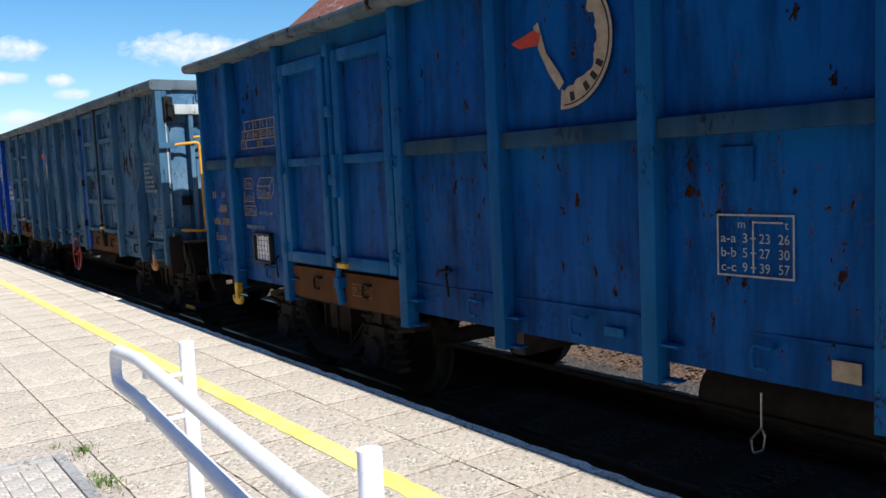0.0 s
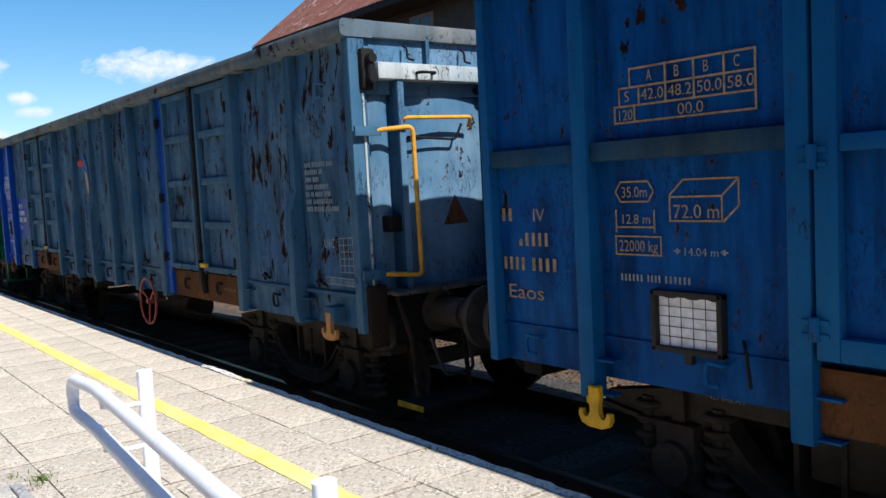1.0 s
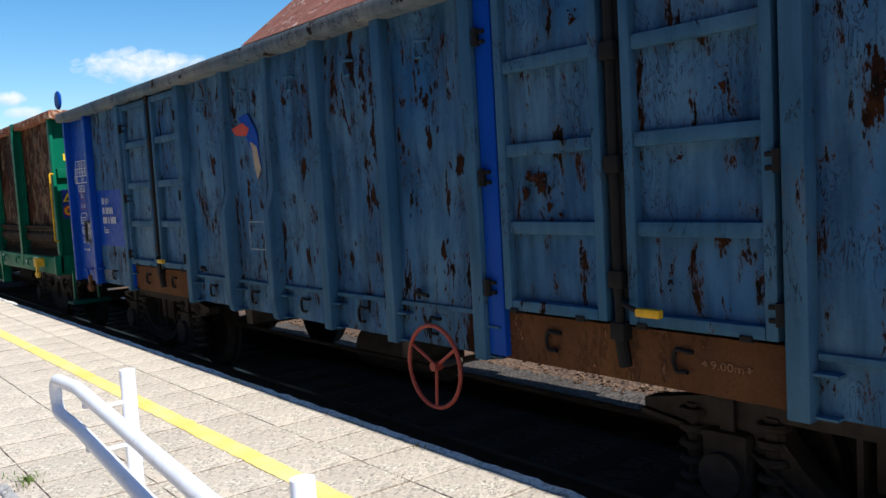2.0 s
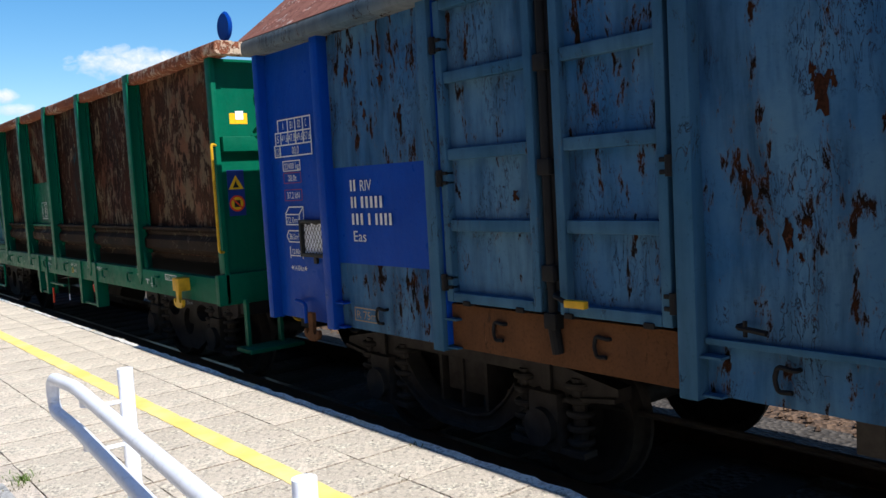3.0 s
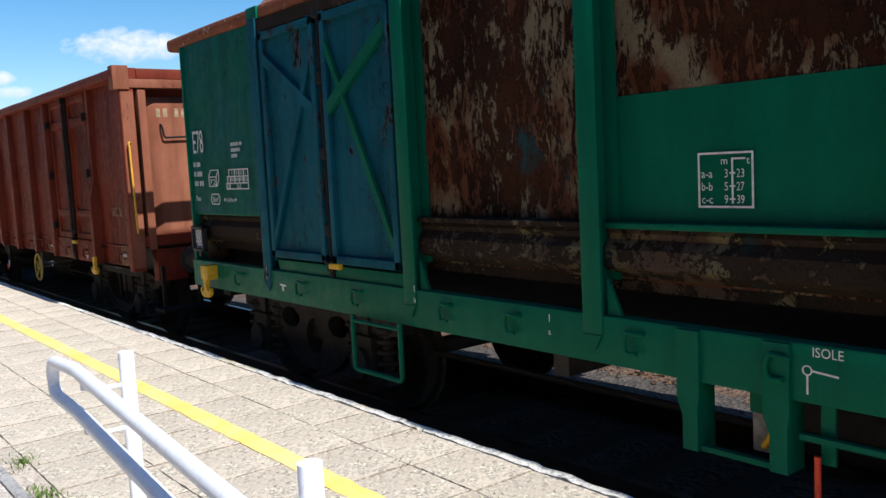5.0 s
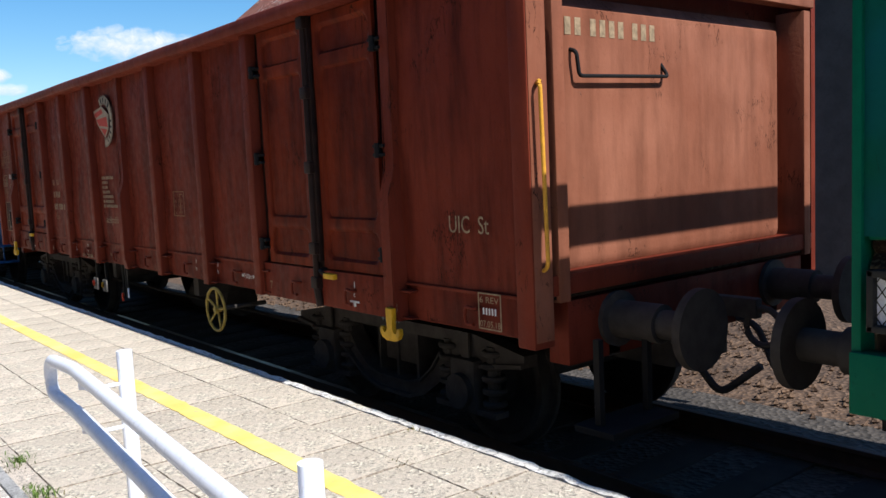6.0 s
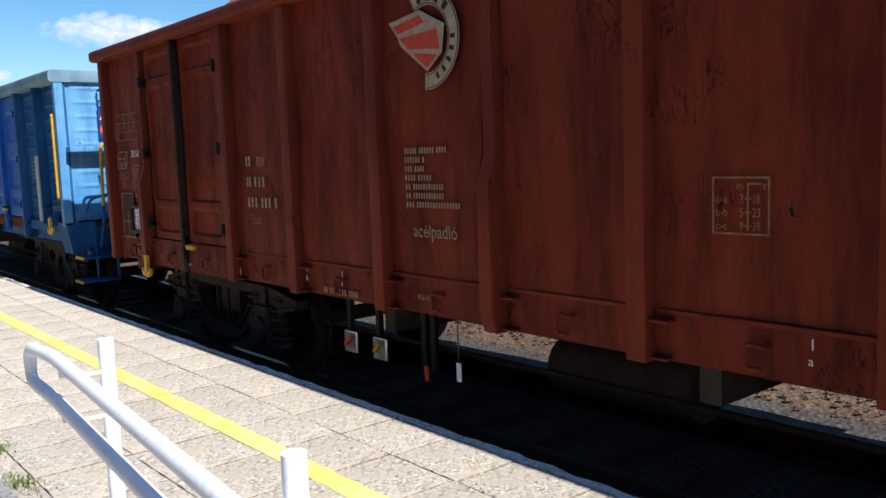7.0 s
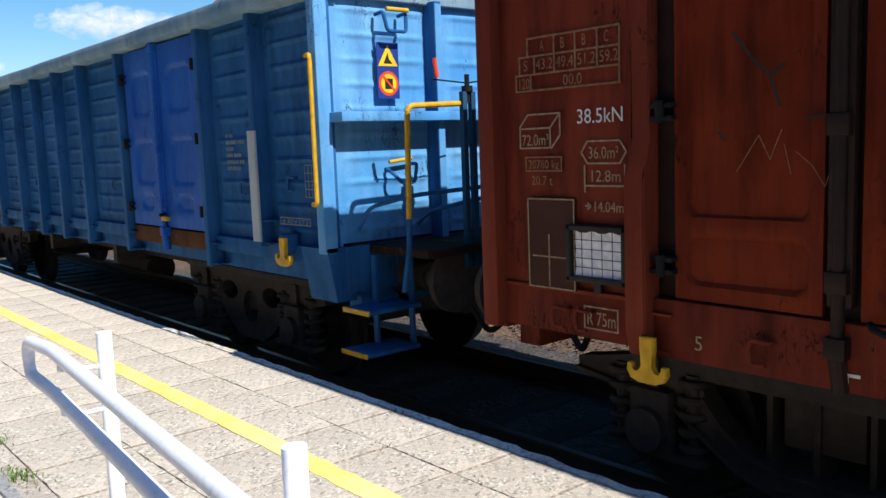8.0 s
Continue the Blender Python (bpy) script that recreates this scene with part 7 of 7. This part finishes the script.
    for p in ([(45.77, 2.40), (45.50, 2.44), (45.46, 2.39), (45.72, 2.35)], [(45.70, 2.325), (45.34, 2.34), (45.32, 2.22), (45.62, 2.25)], [(45.58, 2.22), (45.34, 2.19), (45.44, 2.12)]):
        part("mark_wing", prism(bmesh.new(), p, d - 0.004, d - 0.002), DECAL_RED, w)
    bars(w, d, 45.70, 1.61, [(0.13, 0.15, 0.10), (0.16, 0.03), (0.08, 0.10), (0.11, 0.14), (0.06, 0.30), (0.06, 0.30), (0.09, 0.42)], 0.036, 0.056, LETTER_TAN)
    lettering(w, "acélpadló", 45.64, 1.09, 0.085, LETTER_TAN, 0.42, d)
    lettering(w, "RIV", 47.68, 1.56, 0.08, LETTER_TAN, 0.14, d)
    bars(w, d, 47.86, 1.56, [(0.10,), (0.09, 0.20), (0.19, 0.18, 0.06)], 0.08, 0.168, LETTER_TAN)
    lettering(w, "Eaos", 47.82, 1.09, 0.08, LETTER_BROWN, 0.16, d)
    bars(w, d, 46.74, 0.62, [(0.06, 0.06, 0.14, 0.12)], 0.045, 0.06, LETTER_TAN)
    lettering(w, "KE-GP", 45.62, 0.69, 0.035, LETTER_TAN, 0.15, d)
    for yy, s in ((48.05, "6"), (49.78, "5"), (39.66, "8"), (41.48, "7")):
        lettering(w, s, yy, 0.645, 0.07, LETTER_TAN, None, 3.24 if s == "8" else 3.285)
    for yy, s in ((49.13, "c"), (40.2, "c"), (46.98, "b"), (42.55, "b"), (43.05, "a"), (46.5, "a")):
        xx = 3.285 if s == "c" else d
        lettering(w, "I", yy, 0.755, 0.05, LETTER, None, xx)
        lettering(w, s, yy + 0.01, 0.69, 0.04, LETTER, None, xx)
    for yy in (49.1, 40.2):
        bm = bmesh.new()
        strip(bm, 3.285, yy + 0.06, 0.655, yy - 0.06, 0.655, 0.014), strip(bm, 3.285, yy, 0.65, yy, 0.62, 0.03)
        part("pivot_mark", bm, LETTER, w)
    span_sign(w, 42.05, 0.69, 0.24, "9.00m", 0.045, LETTER, d, False)
    span_sign(w, 40.5, 0.42, 0.24, "1.80m", 0.04, LETTER_DIM, 3.72, False)
    d = PANEL_X - 0.018
    limits_table(w, 50.90, 2.15, 0.70, 0.28, ("43.2", "49.4", "51.2", "59.2"), LETTER_BROWN, d, ("A", "B", "B", "C"))
    cube_sign(w, 50.88, 1.75, 0.29, 0.18, "72.0m³", LETTER_TAN, d)
    lettering(w, "38.5kN", 50.48, 1.69, 0.075, LETTER, 0.29, d)
    hexagon_words(w, 50.45, 1.60, 0.28, 0.11, "36.0m²", LETTER_TAN, d)
    boxed_words(w, 50.84, 1.53, 0.26, 0.08, "20780 kg", LETTER_BROWN, d)
    lettering(w, "20.7 t", 50.80, 1.38, 0.05, LETTER_BROWN, 0.15, d)
    span_sign(w, 50.43, 1.40, 0.25, "12.8m", 0.06, LETTER_TAN, d)
    span_sign(w, 50.43, 1.25, 0.29, "14.04m", 0.055, LETTER_TAN, d, False)
    part("greyed_field", boxed(d - 0.001, d + 0.006, 50.50, 50.83, 0.83, 1.31), DUST_PATCH, w)
    bm = outline(bmesh.new(), d - 0.004, 50.83, 1.31, 0.33, 0.48, 0.008)
    strip(bm, d - 0.004, 50.68, 1.12, 50.68, 0.84, 0.008), strip(bm, d - 0.004, 50.80, 1.0, 50.55, 1.0, 0.008)
    part("field_frame", bm, LETTER_TAN, w)
    boxed_words(w, 50.44, 0.77, 0.22, 0.12, "R 75m", LETTER_TAN, d - 0.012)
    # chalk strokes and cracked paint on the door
    xs = 3.283
    for pts in (((49.57, 1.45), (49.47, 1.60)), ((49.47, 1.60), (49.42, 1.50)), ((49.42, 1.50), (49.37, 1.62)), ((49.36, 1.56), (49.33, 1.44)), ((49.31, 1.53), (49.24, 1.47)), ((49.24, 1.47), (49.19, 1.39)), ((49.19, 1.39), (49.15, 1.52))):
        part("chalk_stroke", strip(bmesh.new(), xs, *pts[0], *pts[1], 0.003), LETTER_BROWN, w)
    for pts in (((49.59, 2.03), (49.50, 1.91)), ((49.50, 1.91), (49.42, 1.84)), ((49.42, 1.84), (49.38, 1.71)), ((49.42, 1.84), (49.36, 1.88)), ((49.27, 1.66), (49.16, 1.67)), ((49.66, 1.62), (49.62, 1.58))):
        part("paint_crack", strip(bmesh.new(), xs, *pts[0], *pts[1], 0.012), DECAL_BLACK, w)
    # brake setting gear under the sill
    for yy, mat in ((46.48, SIGN_RED), (46.12, YELLOW)):
        part("gear_hanger", boxed(3.42, 3.46, yy + 0.1, yy + 0.14, 0.30, 0.70), BLACKISH, w)
        g = part("brake_plate", boxed(3.38, 3.40, yy - 0.02, yy + 0.13, 0.19, 0.34, r=0.004), PLATE, w, "white brake setting plate")
        part("lever", tube(bmesh.new(), [(3.37, yy + 0.1, 0.25), (3.34, yy, 0.31)], 0.016, 8), mat, g)
    for yy in (45.8, 45.7):
        part("gear_hanger", boxed(3.5, 3.53, yy, yy + 0.05, 0.15, 0.65), BLACKISH, w)
    part("lever", bar((3.46, 45.75, 0.10), (3.46, 45.75, 0.2), 0.016), SIGN_RED, w)
    part("seal_wire", bar((3.4, 45.35, 0.30), (3.4, 45.35, 0.66), 0.005), IRON, w)
    part("seal_tag", boxed(3.395, 3.405, 45.33, 45.37, 0.18, 0.30, r=0.002), PAPER, w)


def light_blue_wagon():
    y0, y1 = 52.8, 65.4
    w = wagon(y0, y1, "light blue ribbed open wagon with brake platform and yellow handrails", 0.2)
    st = [53.76, 54.72, 56.68, 57.95, 58.9, 59.85, 60.8, 62.0, 63.9, 64.7]
    inner = PANEL_X + 0.03
    hull(w, y0 + 0.02, y1, 0.92, 2.70, BLUE_SKY_SIDE, (False, True))
    underframe(w, y0, y1, BLUE_SKY_SIDE)
    for y in (55.05, 64.05):
        bogie(w, y, "plate")
    rim(w, y0, y1, 2.68, 2.83, RIM_SKY, 3.19, 3.46, 0.03)
    for y in st:
        stake(w, y, BLUE_SKY_SIDE, 0.62 if y > 54 else 0.86, 2.69, 0.08, 3.24, inner + 0.01)
    part("pale_strip", boxed(3.225, 3.245, 53.70, 53.82, 0.90, 1.78, r=0.004), RIM_PALE, w)

    def ribs(y, z, a, b):
        k = ((z - 0.98) / 0.178) % 1.0
        edge = min(step(y, a + 0.09, a + 0.2), 1 - step(y, b - 0.2, b - 0.09))
        return 0.022 * max(0.0, math.sin(math.pi * min(1.0, k * 3.2))) * edge if k < 0.3125 else 0.0

    ends = [y0] + st + [y1]
    for a, b in zip(ends, ends[1:]):
        if (a, b) in ((54.72, 56.68), (62.0, 63.9)):
            m = (a + b) / 2
            part("sill", boxed(3.31, 3.40, a, b, 0.74, 0.90, r=0.01), RUST_SILL, w)
            for p, q in ((a + 0.10, m - 0.05), (m + 0.05, b - 0.14)):
                c = (p + q) / 2
                rects = [(p + 0.14, q - 0.14, 2.0, 2.45), (p + 0.14, q - 0.14, 1.32, 1.78), (p + 0.22, q - 0.22, 1.06, 1.24)]
                f1 = pressed(rects, 0.03)
                part("door_leaf", sheet(3.29, p, q, 0.92, 2.66, lambda y, z, f1=f1: -f1(y, z), 30, 70), BLUE_DOOR, w, "bright blue pressed door leaf")
            lock_bar(w, m, 0.84, 2.68, BLUE_DOOR, 3.265)
            hinges(w, b - 0.12, (1.1, 1.75, 2.4), BLACKISH)
            hinges(w, a + 0.1, (1.1, 1.75, 2.4), BLACKISH)
            handle_lever(w, m - 0.18, 1.02, YELLOW, 3.22)
        else:
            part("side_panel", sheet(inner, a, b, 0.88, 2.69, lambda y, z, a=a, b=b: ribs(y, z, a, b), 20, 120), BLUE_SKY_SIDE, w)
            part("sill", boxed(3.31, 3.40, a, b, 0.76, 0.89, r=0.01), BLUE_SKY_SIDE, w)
            if a > 53:
                lashing_ring(w, (a + b) / 2 - 0.1, 1.32, BLUE_SKY_SIDE, inner)
    lashing_ring(w, 53.36, 1.36, BLUE_SKY_SIDE, inner)
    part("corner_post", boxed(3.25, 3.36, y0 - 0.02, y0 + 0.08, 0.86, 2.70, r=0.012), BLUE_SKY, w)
    # ribbed end wall in the sun, its paint lighter than the shaded sides
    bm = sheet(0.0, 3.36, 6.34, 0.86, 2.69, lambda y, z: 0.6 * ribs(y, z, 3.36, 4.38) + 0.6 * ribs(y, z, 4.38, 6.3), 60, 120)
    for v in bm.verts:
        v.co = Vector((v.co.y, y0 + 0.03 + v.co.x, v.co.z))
    part("end_wall", bm, BLUE_SKY, w, "light blue ribbed end wall in a lighter, sunlit tone")
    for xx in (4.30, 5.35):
        # Flank in the shaded blue, front strip in the sunlit one.
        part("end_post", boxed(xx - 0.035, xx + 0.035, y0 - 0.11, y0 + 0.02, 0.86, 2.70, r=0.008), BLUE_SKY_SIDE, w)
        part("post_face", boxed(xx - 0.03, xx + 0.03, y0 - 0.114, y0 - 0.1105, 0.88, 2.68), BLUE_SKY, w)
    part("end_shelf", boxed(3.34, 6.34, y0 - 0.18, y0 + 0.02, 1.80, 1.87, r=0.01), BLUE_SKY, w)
    warning_sign(w, 3.77, 3.97, y0 - 0.022, 1.97, 2.38)
    bm = tube(bmesh.new(), [(3.79, y0, 2.58), (3.79, y0 - 0.1, 2.59), (3.81, y0 - 0.12, 2.45), (3.98, y0 - 0.12, 2.45), (4.0, y0 - 0.1, 2.59), (4.0, y0, 2.58)], 0.014, 8, 0.03)
    part("grab_handle", bm, BLUE_SKY_SIDE, w)
    part("handle_top", bar((3.80, y0 - 0.125, 2.605), (4.0, y0 - 0.125, 2.605), 0.016), YELLOW, w)
    part("handrail", tube(bmesh.new(), [(3.24, y0 + 0.1, 2.27), (3.20, y0 - 0.02, 2.27), (3.20, y0 - 0.02, 1.22), (3.24, y0 + 0.1, 1.22)], 0.016, 10, 0.04), YELLOW, w, "yellow vertical handrail")
    part("handrail", tube(bmesh.new(), [(4.10, y0 - 0.62, 1.90), (3.57, y0 - 0.62, 1.88), (3.55, y0 - 0.62, 1.12)], 0.02, 10, 0.06), YELLOW, w, "yellow platform handrail")
    part("handrail_foot", tube(bmesh.new(), [(3.55, y0 - 0.62, 1.12), (3.54, y0 - 0.62, 0.9), (3.50, y0 - 0.6, 0.62)], 0.02, 10, 0.06), BLUE_SKY_SIDE, w)
    for xx in (4.06, 4.14):
        part("brake_column", boxed(xx - 0.02, xx + 0.02, y0 - 0.66, y0 - 0.62, 0.72, 1.98), BLUE_DARK_AND_SHADE, w)
    bm = bmesh.new()
    tube(bm, [(4.10, y0 - 0.64, 1.9), (4.10, y0 - 0.64, 2.10)], 0.018, 10)
    tube(bm, [(4.10, y0 - 0.64, 1.98), (4.10, y0 - 0.64, 2.02)], 0.04, 12)
    tube(bm, [(3.78, y0 - 0.64, 2.06), (4.1, y0 - 0.64, 2.04), (4.5, y0 - 0.64, 2.09)], 0.006, 8)
    part("brake_crank", bm, BLACKISH, w)
    part("crank_grip", bar((3.81, y0 - 0.66, 2.07), (3.79, y0 - 0.66, 2.20), 0.015), SIGN_RED, w)
    for z, xa in ((1.27, 3.5), (1.20, 4.05)):
        bm = tube(bmesh.new(), [(xa, y0 - 0.08, 1.02), (xa + 0.02, y0 - 0.2, z - 0.08), (xa + 0.2, y0 - 0.5, z), (4.56, y0 - 0.62, z + 0.04)], 0.016, 8, 0.08)
        part("safety_rail", bm, BLUE_SKY_SIDE, w)
    bm = tube(bmesh.new(), [(3.84, y0, 1.45), (3.84, y0 - 0.1, 1.40), (3.90, y0 - 0.1, 1.34), (4.02, y0 - 0.1, 1.34), (4.05, y0 - 0.1, 1.48), (4.05, y0, 1.48)], 0.014, 8, 0.03)
    part("grab_handle", bm, BLUE_SKY_SIDE, w)
    part("handle_top", bar((3.84, y0 - 0.03, 1.5), (4.05, y0 - 0.03, 1.52), 0.014), YELLOW, w)
    part("platform_deck", boxed(3.62, 6.1, y0 - 0.72, y0, 0.84, 0.90, r=0.01), RUST_LOW, w)
    bm = prism_y(bmesh.new(), [(3.26, 0.90), (3.50, 0.90), (3.50, 0.50), (3.33, 0.50)], y0 - 0.02, y0 + 0.34)
    part("corner_bracket", bm, BLUE_SKY_SIDE, w)
    part("end_skirt", boxed(3.42, 6.28, y0 - 0.04, y0 + 0.06, 0.56, 0.90, r=0.008), BLUE_SKY_SIDE, w)
    for k, (z, x0, x1) in enumerate(((0.48, 3.34, 3.80), (0.18, 3.31, 3.78))):
        s = part("foot_step", boxed(x0, x1, y0 - 0.40, y0 - 0.08, z - 0.03, z, r=0.006), BLUE_SKY_SIDE, w)
        part("step_edge", boxed(x0 - 0.012, x0 + 0.0, y0 - 0.40, y0 - 0.08, z - 0.034, z + 0.002, r=0.003), YELLOW, s, "yellow step edge")
    for xx, yy in ((3.58, y0 - 0.14), (3.79, y0 - 0.30)):
        part("step_hanger", boxed(xx - 0.01, xx + 0.01, yy - 0.025, yy + 0.025, 0.15, 0.83), BLUE_SKY_SIDE, w)
    part("hook_block", boxed(3.24, 3.34, 53.30, 53.44, 0.84, 0.98, r=0.015), BLUE_SKY_SIDE, w)
    tow_hook(w, 53.34, 0.74, YELLOW, 3.23)
    d = inner - 0.026
    bars(w, d, 54.42, 1.74, [(0.06, 0.06), (0.2, 0.12), (0.14,), (0.12, 0.14), (0.22, 0.08), (0.26,)], 0.032, 0.055, LETTER_DIM)
    bm = bmesh.new()
    for k in range(5):
        strip(bm, d, 53.16, 1.50 - 0.06 * k, 52.96, 1.50 - 0.06 * k, 0.006), strip(bm, d, 53.16 - 0.05 * k, 1.50, 53.16 - 0.05 * k, 1.26, 0.006)
    part("revision_table", bm, LETTER_DIM, w)
    boxed_words(w, 53.56, 1.10, 0.45, 0.06, "6 REV LTS", LETTER_DIM, d)


deep_blue_wagon()
grey_blue_wagon()
green_wagon()
brown_wagon()
light_blue_wagon()
lay_slabs(platform)


# ---------------------------------------------------------------- what moves
def rolled(t):
    """Distance rolled at t, by a smooth curve through the table."""
    ts, vs = [r[0] for r in ROLLED], [r[1] for r in ROLLED]
    n = len(ts)
    i = max(0, min(n - 2, sum(1 for q in ts if q <= t) - 1))

    def rate(k):
        a, b = max(0, k - 1), min(n - 1, k + 1)
        return (vs[b] - vs[a]) / (ts[b] - ts[a])
    h = ts[i + 1] - ts[i]
    u = (t - ts[i]) / h
    return ((2 * u ** 3 - 3 * u ** 2 + 1) * vs[i] + (u ** 3 - 2 * u ** 2 + u) * h * rate(i)
            + (3 * u ** 2 - 2 * u ** 3) * vs[i + 1] + (u ** 3 - u ** 2) * h * rate(i + 1))


def motions():
    times = [k / 10 for k in range(81)]
    for w, home in WAGONS:
        walk(w, [(t, pose(home.x, home.y - rolled(t), home.z)) for t in times])
    for ws in WHEELSETS:
        at = ws.location.copy()
        walk(ws, [(t, Matrix.Translation(at) @ Matrix.Rotation(rolled(t) / WHEEL_R, 4, "X")) for t in times])


motions()
